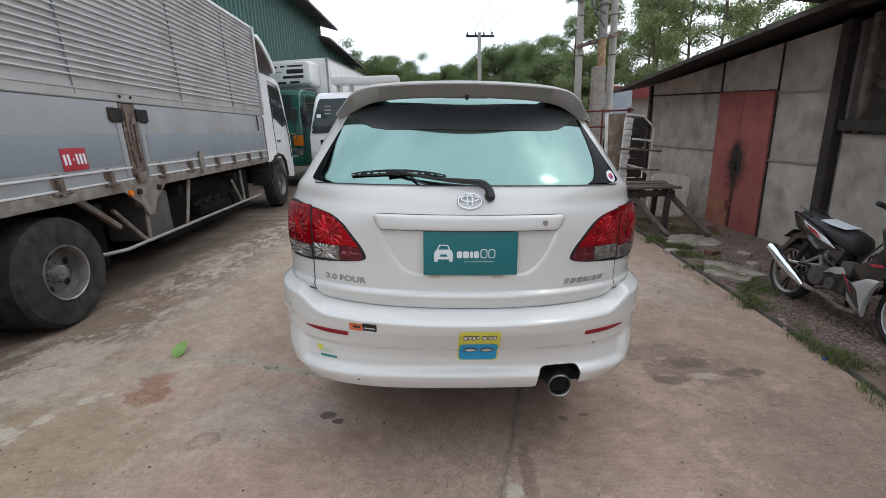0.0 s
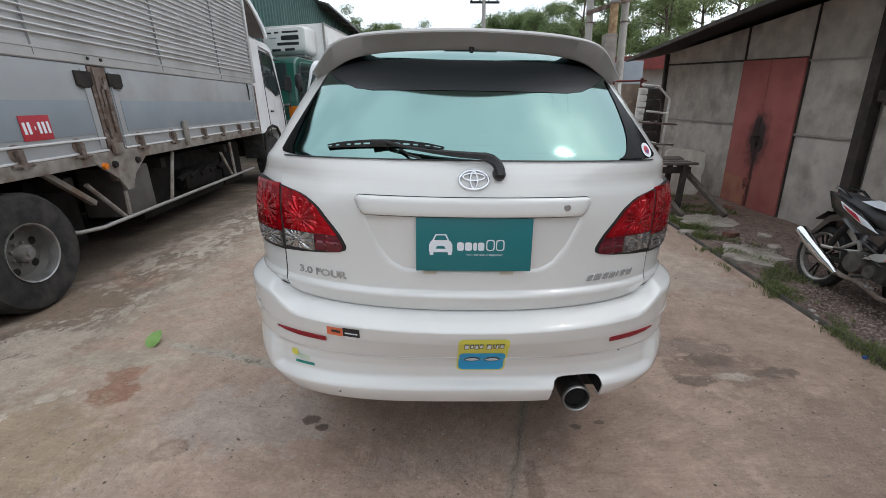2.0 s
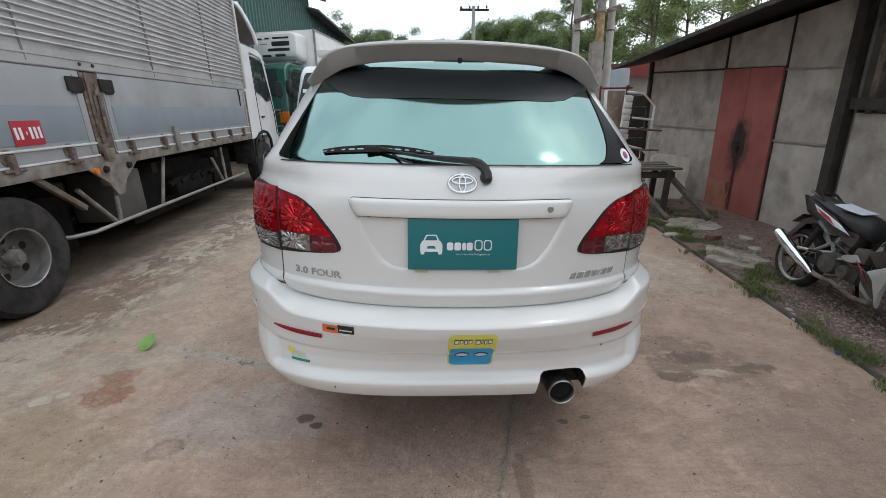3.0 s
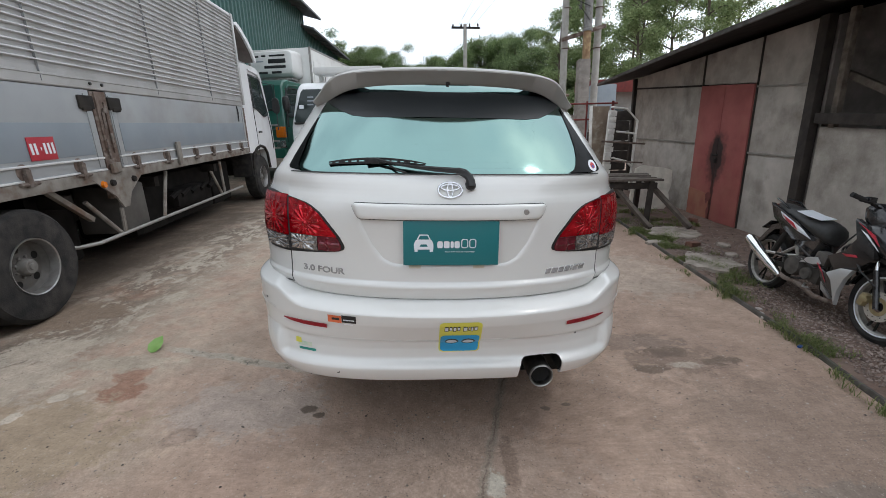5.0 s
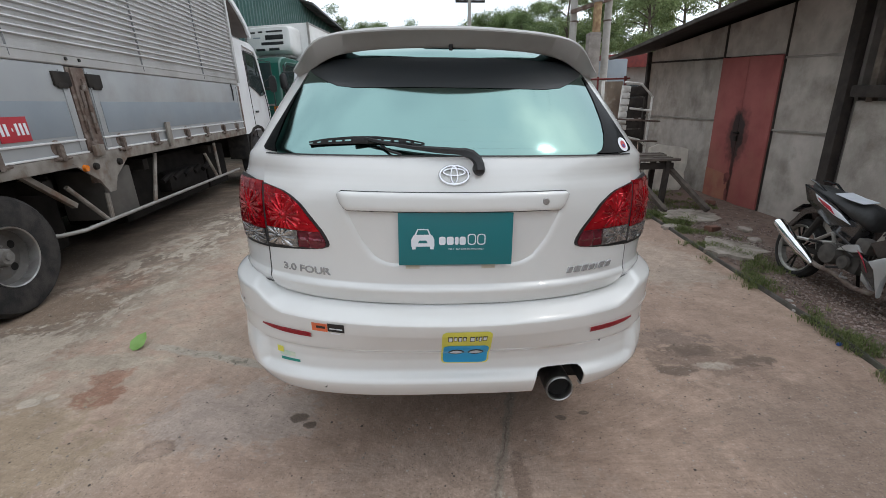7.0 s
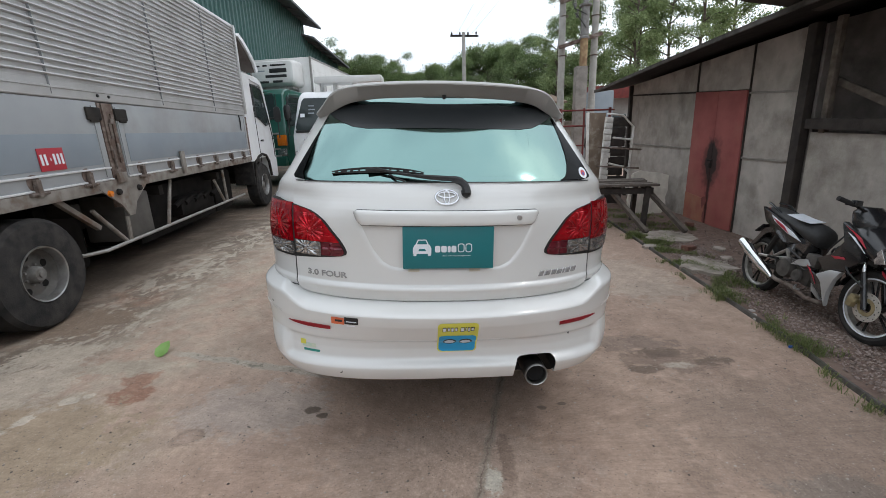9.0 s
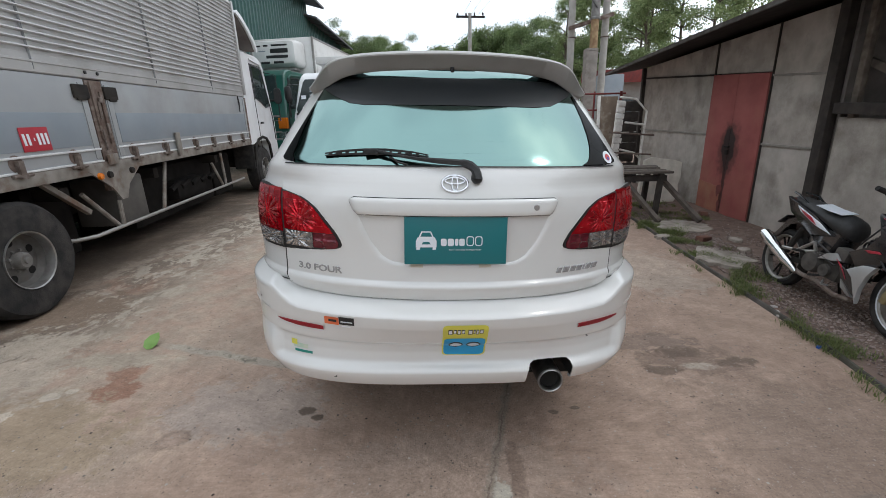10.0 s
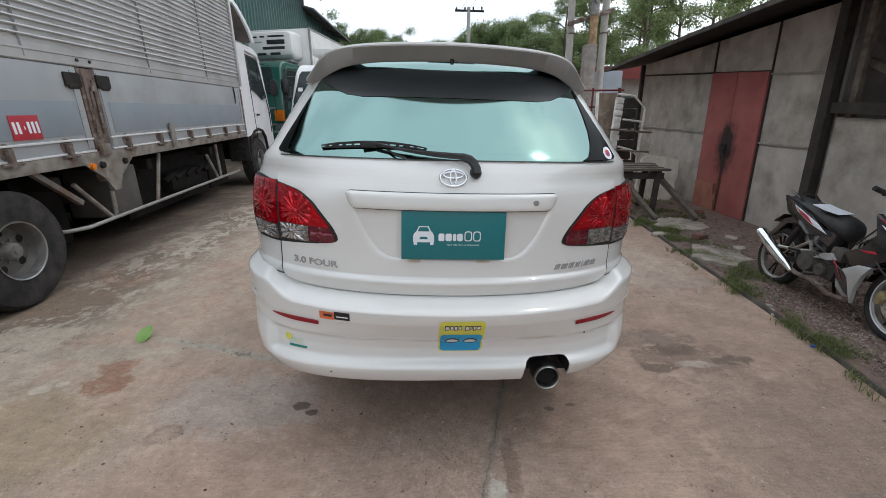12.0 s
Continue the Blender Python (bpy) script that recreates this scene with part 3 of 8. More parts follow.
    tube(bm, [(-0.235, wy(-0.235, 1.306), 1.306), (-0.205, wy(-0.205, 1.288) - 0.002, 1.288), (-0.17, wy(-0.17, 1.279), 1.279)], 0.004, 6)
    part("blade", bm, BLACK, wiper)
    # reflectors and stickers on the bumper
    for side in (1, -1):
        bm = bmesh.new()
        lo = table([(0.495, 0.659), (0.54, 0.658), (0.60, 0.657), (0.66, 0.659), (0.700, 0.664)])
        hi = table([(0.495, 0.673), (0.51, 0.675), (0.58, 0.674), (0.65, 0.671), (0.700, 0.6655)])
        rows = []
        for k in range(15):
            x = 0.495 + 0.205 * k / 14
            rows.append([bm.verts.new((side * x, bumper_skin(x, z) - d, z)) for z, d in ((lo(x), 0.0), (lo(x), 0.006), (hi(x), 0.006), (hi(x), 0.0))])
        for a, b in zip(rows, rows[1:]):
            for i in range(3):
                bm.faces.new((a[i], a[i + 1], b[i + 1], b[i]))
        part("reflector", bm, TYRE_RED, car, "dark red bumper reflector")
    def sticker(name, mat_, x0, x1, z0, z1, parent, lift=0.0015, label="", nx=8, nz=8):
        bm = bmesh.new()
        cut = lambda z: max(0.0, 0.1 * (x1 - x0) * (1 - math.sqrt(max(0.0, 1 - max(0.0, 1 - min(z - z0, z1 - z) / (0.1 * (x1 - x0))) ** 2)))) if nz > 12 else 0.0
        patch(bm, bumper_skin, lambda z: x0 + cut(z), lambda z: x1 - cut(z), z0, z1, nx, nz, lift, 0)
        return part(name, bm, mat_, parent, label)
    def sticker_oval(mat_, cx, cz, rx, rz, parent, lift):
        bm = bmesh.new()
        half = lambda z: rx * math.sqrt(max(0.0, 1 - ((z - cz) / rz) ** 2)) + 0.0004
        patch(bm, bumper_skin, lambda z: cx - half(z), lambda z: cx + half(z), cz - rz, cz + rz, 8, 14, lift, 0)
        part("print_shape", bm, mat_, parent)
    yel = sticker("sticker", YELLOW, -0.042, 0.128, 0.545, 0.712, car, 0.002, "square yellow and blue printed sticker", 10, 44)
    sticker("print_shape", SKY_BLUE, -0.036, 0.122, 0.549, 0.645, yel, 0.003, "", 10, 30)
    for cx in (0.01, 0.078):
        sticker_oval(BLACK, cx, 0.607, 0.028, 0.019, yel, 0.0036)
        sticker_oval(WHITE_INK, cx, 0.607, 0.022, 0.013, yel, 0.0044)
    for k, (x0, w) in enumerate(((-0.022, 0.016), (-0.003, 0.012), (0.012, 0.013), (0.028, 0.012), (0.052, 0.017), (0.072, 0.007), (0.082, 0.010), (0.095, 0.015))):
        sticker("print_bar", BLACK, x0, x0 + w, 0.668 + 0.004 * (k % 2), 0.693, yel, 0.0032, "", 2, 4)
        sticker("print_bar", WHITE_INK, x0 + 0.002, x0 + w - 0.002, 0.672 + 0.004 * (k % 2), 0.690, yel, 0.0042, "", 2, 4)
    st = sticker("sticker", ORANGE, -0.487, -0.430, 0.690, 0.722, car, 0.002, "orange and black oblong sticker with worn print")
    sticker("print_shape", BLACK, -0.429, -0.370, 0.693, 0.726, st, 0.002)
    sticker("print_bar", BLACK, -0.470, -0.438, 0.702, 0.712, st, 0.003)
    sticker("print_bar", WHITE_INK, -0.422, -0.377, 0.703, 0.708, st, 0.003)
    sticker("print_bar", WHITE_INK, -0.42, -0.385, 0.6835, 0.688, st, 0.002)
    sg = sticker("sticker", PALE_GREEN, -0.638, -0.575, 0.546, 0.565, car, 0.002, "small peeling yellow and green sticker")
    sticker("print_shape", YELLOW, -0.648, -0.622, 0.556, 0.580, sg, 0.003)
    sticker("print_bar", GREEN_INK, -0.634, -0.557, 0.528, 0.539, sg, 0.002)
    # round sticker in the window corner
    for mat_, r, lift in ((WHITE_INK, 0.023, 0.014), (RED_INK, 0.0125, 0.0155), (BLUE_INK, 0.006, 0.017)):
        bm = bmesh.new()
        vs = [bm.verts.new((x, rear(x, z) - lift, z)) for x, z in oval(0.62, 1.306 - (0.004 if r < 0.01 else 0), r, r, 20)]
        bm.faces.new(vs)
        part("round_sticker" if r > 0.02 else "print_shape", bm, mat_, win)
    # chips in the bumper
    for pts in ([(-0.468, 0.452), (-0.455, 0.452), (-0.452, 0.468), (-0.458, 0.459)], [(0.545, 0.605), (0.553, 0.609), (0.562, 0.594), (0.556, 0.592)], [(-0.80, 0.725), (-0.792, 0.73), (-0.788, 0.72), (-0.797, 0.717)]):
        bm = bmesh.new()
        bm.faces.new([bm.verts.new((x, bumper_skin(x, z) - 0.002, z)) for x, z in pts])
        part("paint_chip", bm, BLACK, car)
    # scrape lines on the bumper corners
    for side in (1, -1):
        for dz in (0.0, -0.008):
            bm = bmesh.new()
            tube(bm, [(side * x, bumper_skin(x, 0.705 + dz - 0.05 * (0.86 - x)) - 0.0008, 0.705 + dz - 0.05 * (0.86 - x)) for x in [0.74 + 0.01 * k for k in range(13)]], 0.0012, 4)
            part("scratch", bm, SCRATCH, car)
    # exhaust
    bm = bmesh.new()
    spun(bm, [(0.30, 0.0001), (0.30, 0.046), (0.02, 0.047), (-0.001, 0.0485), (-0.004, 0.0505), (0.002, 0.053), (0.06, 0.0525), (0.22, 0.05), (0.36, 0.03)], (0.415, 0.06, 0.402), "y", 32)
    part("exhaust_tip", bm, EXHAUST, car, "dull steel exhaust tip with sooty bore", 60)
    bm = bmesh.new()
    spun(bm, [(0.022, 0.0001), (0.02, 0.041), (0.03, 0.043)], (0.415, 0.06, 0.402), "y", 32)
    part("bore", bm, DARK, car, "sooty black exhaust bore")
    bm = bmesh.new()
    spun(bm, [(0.004, 0.0535), (-0.004, 0.0525), (-0.007, 0.0495), (-0.004, 0.0465), (0.004, 0.046)], (0.415, 0.06, 0.402), "y", 32)
    part("rolled_rim", bm, STEEL, car, "bright rolled exhaust rim")
    bm = bmesh.new()
    box(bm, (0.40, 0.42, 0.44), (0.34, 0.3, 0.22), bevel=0.04)
    box(bm, (0.40, 0.24, 0.515), (0.26, 0.30, 0.05), bevel=0.02)
    part("silencer", bm, DARK, car)
    # wheels, each standing on the ground
    for x, y in ((-0.72, 1.12), (0.72, 1.12), (-0.72, 3.66), (0.72, 3.66)):
        z = 0.352 + math.sin(radians(1.9)) * x
        s = 1 if x > 0 else -1
        bm = bmesh.new()
        spun(bm, [(s * -0.10, 0.22), (s * -0.105, 0.31), (s * -0.09, 0.345), (0, 0.352), (s * 0.09, 0.345), (s * 0.105, 0.31), (s * 0.10, 0.22)], (x, y, z), "x", 40)
        wheel = part("wheel", bm, RUBBER, car)
        bm = bmesh.new()
        spun(bm, [(s * 0.02, 0.0001), (s * 0.07, 0.05), (s * 0.06, 0.10), (s * 0.07, 0.19), (s * 0.10, 0.22), (s * 0.0, 0.222)], (x, y, z), "x", 40)
        part("rim", bm, STEEL, wheel)
    # side windows and roof rails
    for side in (1, -1):
        bm = bmesh.new()
        pts = [(0.9, 1.16), (2.9, 1.12), (2.2, 1.57), (1.15, 1.58)]
        vs = [bm.verts.new((side * (curve(z, UPPER, 2) + 0.004), y, z)) for y, z in pts]
        bm.faces.new(vs)
        part("side_window", bm, SIDE_GLASS, car)
    bm = bmesh.new()
    vs = [bm.verts.new((sx * x, y, z)) for sx, x, y, z in ((-1, 0.62, 3.22, 1.12), (1, 0.62, 3.22, 1.12), (1, 0.5, 2.42, 1.58), (-1, 0.5, 2.42, 1.58))]
    bm.faces.new(vs)
    part("windscreen", bm, SIDE_GLASS, car)
    return car


FRIT = surf("black_glass_border", (0.006, 0.007, 0.007), (0.012, 0.013, 0.013), 5, 0.25, spec=0.05)
REFLECTION_DARK = surf("dark_painted_reflection", (0.028, 0.031, 0.033), (0.035, 0.038, 0.04), 2, 0.3, spec=0.25)
WIRE = surf("heater_wire", (0.24, 0.36, 0.345), (0.27, 0.39, 0.375), 30, 0.25, 0.7)
EMBLEM = surf("brushed_chrome", (0.75, 0.76, 0.78), (0.66, 0.67, 0.69), 30, 0.22, 0.8)
LETTER_CHROME = surf("worn_chrome", (0.62, 0.62, 0.62), (0.40, 0.40, 0.40), 90, 0.2, 0.5)
TAPE = surf("yellowed_tape", (0.55, 0.50, 0.38), (0.6, 0.55, 0.44), 20, 0.5)
YELLOW = surf("yellow_print", (0.72, 0.68, 0.09), (0.66, 0.62, 0.10), 20, 0.4)
SKY_BLUE = surf("blue_print", (0.015, 0.34, 0.64), (0.018, 0.30, 0.58), 12, 0.4)
ORANGE = surf("orange_print", (0.72, 0.16, 0.06), (0.66, 0.15, 0.06), 30, 0.45)
PALE_GREEN = surf("pale_green_print", (0.42, 0.58, 0.46), (0.6, 0.62, 0.5), 60, 0.5)
GREEN_INK = surf("green_print", (0.01, 0.22, 0.19), (0.02, 0.26, 0.2), 40, 0.5)
RED_INK = surf("red_print", (0.55, 0.03, 0.03), (0.5, 0.05, 0.05), 30, 0.5)
BLUE_INK = surf("navy_print", (0.03, 0.05, 0.25), (0.04, 0.06, 0.3), 30, 0.5)
SCRATCH = surf("paint_scratch", (0.35, 0.34, 0.32), (0.5, 0.49, 0.46), 60, 0.6)
EXHAUST = surf("sooty_steel", (0.235, 0.222, 0.205), (0.11, 0.10, 0.093), 14, 0.38, 0.85, stain=(0.05, 0.045, 0.04), sscale=9, samount=0.5)
build_car()


# ---------------------------------------------------------------- the yard
def gz(y):
    """Height of the yard, which rises gently away from the car."""
    if y < 1.5:
        return 0.0
    return 0.042 * (min(y, 26.0) - 1.5)


def kerb_x(y):
    return 2.235 + 0.18 * y if y < 1.3 else 2.469 + 0.06 * (y - 1.3)


CONCRETE = bpy.data.materials.new("worn_yard_concrete")
CONCRETE.use_nodes = True
EARTH = surf("brown_earth", (0.19, 0.126, 0.099), (0.118, 0.076, 0.059), 14, 0.95, bump=0.9, bscale=45, stain=(0.23, 0.18, 0.15), sscale=2.2, samount=0.6)
GRAVEL = surf("gravel_stones", (0.10, 0.072, 0.062), (0.27, 0.225, 0.205), 40, 0.9, bump=0.5, bscale=150)
GRASS = surf("grass_blades", (0.075, 0.12, 0.025), (0.12, 0.16, 0.045), 4, 0.7)
KERB = surf("mossy_kerb", (0.055, 0.048, 0.04), (0.11, 0.10, 0.088), 14, 0.9, bump=0.5, bscale=60, stain=(0.05, 0.055, 0.03), sscale=3, samount=0.7)


def build_concrete():
    """Reddish grey concrete with pale worn patches, damp stains, grit and painted lorry shade."""
    n, l = CONCRETE.node_tree.nodes, CONCRETE.node_tree.links
    p = n["Principled BSDF"]
    co = n.new("ShaderNodeTexCoord")

    def noise_(scale, detail=8.0, rough=0.6, stretch=None):
        t = n.new("ShaderNodeTexNoise")
        t.inputs["Scale"].default_value, t.inputs["Detail"].default_value, t.inputs["Roughness"].default_value = scale, detail, rough
        if stretch:
            m = n.new("ShaderNodeMapping")
            m.inputs["Scale"].default_value = stretch
            l.new(co.outputs["Object"], m.inputs["Vector"])
            l.new(m.outputs["Vector"], t.inputs["Vector"])
        else:
            l.new(co.outputs["Object"], t.inputs["Vector"])
        return t.outputs["Fac"]

    def ramp_(src, a, b, ca=(0, 0, 0), cb=(1, 1, 1)):
        r = n.new("ShaderNodeValToRGB")
        r.color_ramp.elements[0].position, r.color_ramp.elements[1].position = a, b
        r.color_ramp.elements[0].color, r.color_ramp.elements[1].color = (*ca, 1), (*cb, 1)
        l.new(src, r.inputs["Fac"])
        return r.outputs["Color"]

    def mix_(fac, a, b, blend="MIX"):
        m = n.new("ShaderNodeMixRGB")
        m.blend_type = blend
        for src, key in ((fac, "Fac"), (a, "Color1"), (b, "Color2")):
            if hasattr(src, "links"):
                l.new(src, m.inputs[key])
            else:
                m.inputs[key].default_value = src if key == "Fac" else (*src, 1)
        return m.outputs["Color"]

    col = ramp_(noise_(0.9, 10, 0.62), 0.36, 0.66, (0.336, 0.241, 0.188), (0.412, 0.307, 0.242))
    col = mix_(ramp_(noise_(2.6, 10, 0.7), 0.5, 0.72, (0, 0, 0), (0.7, 0.7, 0.7)), col, (0.275, 0.196, 0.158))
    sep = n.new("ShaderNodeSeparateXYZ")
    l.new(co.outputs["Object"], sep.inputs["Vector"])

    def step_(sock, lo, hi):
        m = n.new("ShaderNodeMapRange")
        m.interpolation_type = "SMOOTHSTEP"
        m.inputs["From Min"].default_value, m.inputs["From Max"].default_value = lo, hi
        l.new(sock, m.inputs["Value"])
        return m.outputs["Result"]
    # pale worn skin towards the lorry, with ragged edges
    west = mix_(1.0, step_(sep.outputs["X"], -0.9, -2.2), ramp_(noise_(1.6, 12, 0.72), 0.42, 0.60), "MULTIPLY")
    col = mix_(west, col, (0.36, 0.31, 0.25))
    # dark base beside the lorry: dirty concrete with its shade painted in
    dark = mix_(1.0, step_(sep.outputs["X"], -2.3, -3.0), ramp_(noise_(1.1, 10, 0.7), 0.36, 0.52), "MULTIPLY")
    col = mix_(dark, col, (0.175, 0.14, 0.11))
    lane = mix_(1.0, step_(sep.outputs["X"], -1.9, -3.0), ramp_(noise_(7.5, 15, 0.72, (1.0, 0.6, 1.0)), 0.50, 0.53), "MULTIPLY")
    lane = mix_(1.0, lane, step_(sep.outputs["X"], -3.9, -3.1), "MULTIPLY")
    col = mix_(lane, col, (0.40, 0.355, 0.295))
    # painted shade: the concrete darkens smoothly under the lorry
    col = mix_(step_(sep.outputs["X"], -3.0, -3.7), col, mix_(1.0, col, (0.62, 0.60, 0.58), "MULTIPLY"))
    # rusty and damp spots
    col = mix_(ramp_(noise_(0.75, 6, 0.6, (1.0, 1.0, 1.0)), 0.62, 0.72), col, (0.25, 0.145, 0.10))
    def blob(cx, cy, rx, ry, ragged=0.75, scale=7.0):
        """A patch of its own shape round a place, for stains and tone washes."""
        m = n.new("ShaderNodeMapping")
        m.vector_type = "TEXTURE"
        m.inputs["Location"].default_value, m.inputs["Scale"].default_value = (cx, cy, 0), (rx, ry, 1)
        l.new(co.outputs["Object"], m.inputs["Vector"])
        flat_ = n.new("ShaderNodeVectorMath")
        flat_.operation = "MULTIPLY"
        flat_.inputs[1].default_value = (1, 1, 0)
        l.new(m.outputs["Vector"], flat_.inputs[0])
        d = n.new("ShaderNodeVectorMath")
        d.operation = "LENGTH"
        l.new(flat_.outputs["Vector"], d.inputs[0])
        add = n.new("ShaderNodeMath")
        add.operation = "MULTIPLY_ADD"
        l.new(noise_(scale, 15, 0.78), add.inputs[0])
        add.inputs[1].default_value = ragged * 4
        l.new(d.outputs["Value"], add.inputs[2])
        return step_(add.outputs["Value"], 0.92 + ragged * 2, 0.66 + ragged * 2)
    # the blob at (-3.2, 1.75) is dirt plus shade painted beside the lorry
    for cx, cy, rx, ry, tone in ((0.0, -0.05, 0.75, 0.38, (0.345, 0.262, 0.212)), (-1.1, 0.45, 0.55, 0.32, (0.385, 0.315, 0.27)), (1.50, 0.90, 0.40, 0.20, (0.255, 0.188, 0.147)), (1.45, 1.0, 0.20, 0.11, (0.162, 0.117, 0.091)), (1.28, 0.78, 0.15, 0.07, (0.18, 0.131, 0.102)), (1.75, 0.86, 0.17, 0.065, (0.172, 0.125, 0.097)), (1.5, 0.82, 0.12, 0.05, (0.42, 0.36, 0.30)), (1.3, 1.15, 0.4, 0.15, (0.24, 0.18, 0.145)), (-0.76, 0.42, 0.06, 0.035, (0.14, 0.106, 0.084)), (-0.69, 0.37, 0.035, 0.03, (0.14, 0.106, 0.084)), (-1.93, 0.60, 0.18, 0.14, (0.265, 0.15, 0.106)), (-2.0, 0.86, 0.14, 0.17, (0.30, 0.19, 0.14)), (1.75, 0.1, 0.8, 0.7, (0.30, 0.222, 0.175)), (-2.25, 0.15, 0.8, 0.5, (0.32, 0.25, 0.18)), (-2.75, 0.75, 0.42, 0.30, (0.41, 0.352, 0.288)), (-2.37, 0.38, 0.05, 0.08, (0.47, 0.42, 0.355)), (-2.27, 0.56, 0.07, 0.05, (0.47, 0.42, 0.355)), (-2.19, 0.61, 0.04, 0.035, (0.44, 0.39, 0.325)), (-1.97, 0.73, 0.09, 0.10, (0.285, 0.17, 0.122)), (-1.35, 0.21, 0.09, 0.08, (0.27, 0.205, 0.165)), (-1.34, 0.205, 0.065, 0.055, (0.345, 0.26, 0.21)), (0.19, -0.10, 0.06, 0.13, (0.47, 0.44, 0.38)), (0.27, 0.02, 0.045, 0.22, (0.24, 0.178, 0.142)), (1.6, -0.2, 0.30, 0.10, (0.25, 0.20, 0.165)),
                                 (-2.2, 0.95, 0.5, 0.12, (0.36, 0.31, 0.25)), (-2.6, 0.25, 0.3, 0.10, (0.46, 0.42, 0.36)), (1.9, 2.6, 0.6, 0.8, (0.405, 0.325, 0.265)), (2.0, 2.2, 0.5, 0.25, (0.39, 0.318, 0.26)), (-3.2, 1.75, 0.5, 0.4, (0.20, 0.15, 0.11)), (-2.9, 1.15, 0.34, 0.22, (0.405, 0.352, 0.288)), (0.52, 0.40, 0.03, 0.022, (0.19, 0.145, 0.118)), (0.64, 0.43, 0.035, 0.022, (0.19, 0.145, 0.118))):
        col = mix_(blob(cx, cy, rx, ry), col, tone)
    # darker, browner concrete towards the verge
    col = mix_(step_(sep.outputs["X"], 0.9, 2.0), col, mix_(1.0, col, (0.91, 0.895, 0.885), "MULTIPLY"))
    # joint and crack lines
    def crack(expr_x, slope, width, y_hi):
        lin = n.new("ShaderNodeMath")
        lin.operation = "MULTIPLY_ADD"
        l.new(sep.outputs["Y"], lin.inputs[0])
        lin.inputs[1].default_value, lin.inputs[2].default_value = -slope, -expr_x
        s1 = n.new("ShaderNodeMath")
        s1.operation = "ADD"
        l.new(lin.outputs["Value"], s1.inputs[0])
        l.new(sep.outputs["X"], s1.inputs[1])
        w = n.new("ShaderNodeMath")
        w.operation = "MULTIPLY_ADD"
        l.new(noise_(6.0, 10, 0.7), w.inputs[0])
        w.inputs[1].default_value = 0.10
        l.new(s1.outputs["Value"], w.inputs[2])
        s2 = n.new("ShaderNodeMath")
        s2.operation = "SUBTRACT"
        l.new(w.outputs["Value"], s2.inputs[0])
        s2.inputs[1].default_value = 0.05
        ab = n.new("ShaderNodeMath")
        ab.operation = "ABSOLUTE"
        l.new(s2.outputs["Value"], ab.inputs[0])
        return mix_(1.0, step_(ab.outputs["Value"], width, width * 0.3), step_(sep.outputs["Y"], y_hi + 0.3, y_hi), "MULTIPLY")
    col = mix_(crack(0.17, 0.235, 0.03, 3.0), col, (0.27, 0.225, 0.185))
    seam = mix_(1.0, crack(0.17, 0.235, 0.006, 3.0), ramp_(noise_(3.5, 8, 0.7), 0.40, 0.56, (0.35, 0.35, 0.35), (0.95, 0.95, 0.95)), "MULTIPLY")
    col = mix_(seam, col, (0.16, 0.123, 0.10))
    # a filled joint across the yard, pale with mossy dabs
    tilt = n.new("ShaderNodeMath")
    tilt.operation = "MULTIPLY_ADD"
    l.new(sep.outputs["X"], tilt.inputs[0])
    tilt.inputs[1].default_value = 0.29
    l.new(sep.outputs["Y"], tilt.inputs[2])
    wav = n.new("ShaderNodeMath")
    wav.operation = "MULTIPLY_ADD"
    l.new(noise_(5.0, 10, 0.75), wav.inputs[0])
    wav.inputs[1].default_value = 0.14
    l.new(tilt.outputs["Value"], wav.inputs[2])
    off_ = n.new("ShaderNodeMath")
    off_.operation = "SUBTRACT"
    l.new(wav.outputs["Value"], off_.inputs[0])
    off_.inputs[1].default_value = 0.57 + 0.07
    gap = n.new("ShaderNodeMath")
    gap.operation = "ABSOLUTE"
    l.new(off_.outputs["Value"], gap.inputs[0])
    reach = mix_(1.0, step_(sep.outputs["X"], -2.1, -1.9), step_(sep.outputs["X"], -0.6, -0.9), "MULTIPLY")
    col = mix_(mix_(1.0, mix_(1.0, step_(gap.outputs["Value"], 0.05, 0.025), reach, "MULTIPLY"), (0.75, 0.75, 0.75), "MULTIPLY"), col, (0.36, 0.335, 0.29))
    dabs = mix_(1.0, step_(gap.outputs["Value"], 0.035, 0.012), ramp_(noise_(9.0, 8, 0.7), 0.53, 0.58), "MULTIPLY")
    col = mix_(mix_(1.0, dabs, reach, "MULTIPLY"), col, (0.17, 0.155, 0.12))
    # uneven wear at several sizes, then grit and pits
    col = mix_(1.0, col, ramp_(noise_(4.5, 15, 0.78), 0.36, 0.64, (0.86, 0.85, 0.84), (1.24, 1.24, 1.24)), "MULTIPLY")
    col = mix_(1.0, col, ramp_(noise_(19, 15, 0.85), 0.36, 0.64, (0.84, 0.83, 0.82), (1.22, 1.22, 1.22)), "MULTIPLY")
    col = mix_(1.0, col, ramp_(noise_(75, 8, 0.85), 0.36, 0.64, (0.80, 0.79, 0.78), (1.24, 1.23, 1.22)), "MULTIPLY")
    col = mix_(1.0, col, ramp_(noise_(240, 4, 0.8), 0.34, 0.66, (0.86, 0.85, 0.84), (1.15, 1.15, 1.15)), "MULTIPLY")
    scour = mix_(1.0, step_(sep.outputs["X"], 0.1, 0.6), ramp_(noise_(30, 6, 0.7, (0.12, 1.4, 1.0)), 0.52, 0.66, (0, 0, 0), (0.25, 0.25, 0.25)), "MULTIPLY")
    col = mix_(scour, col, (0.17, 0.125, 0.10))

    def specks(scale, size, share, tone, amount):
        v = n.new("ShaderNodeTexVoronoi")
        v.inputs["Scale"].default_value = scale
        warp = n.new("ShaderNodeVectorMath")
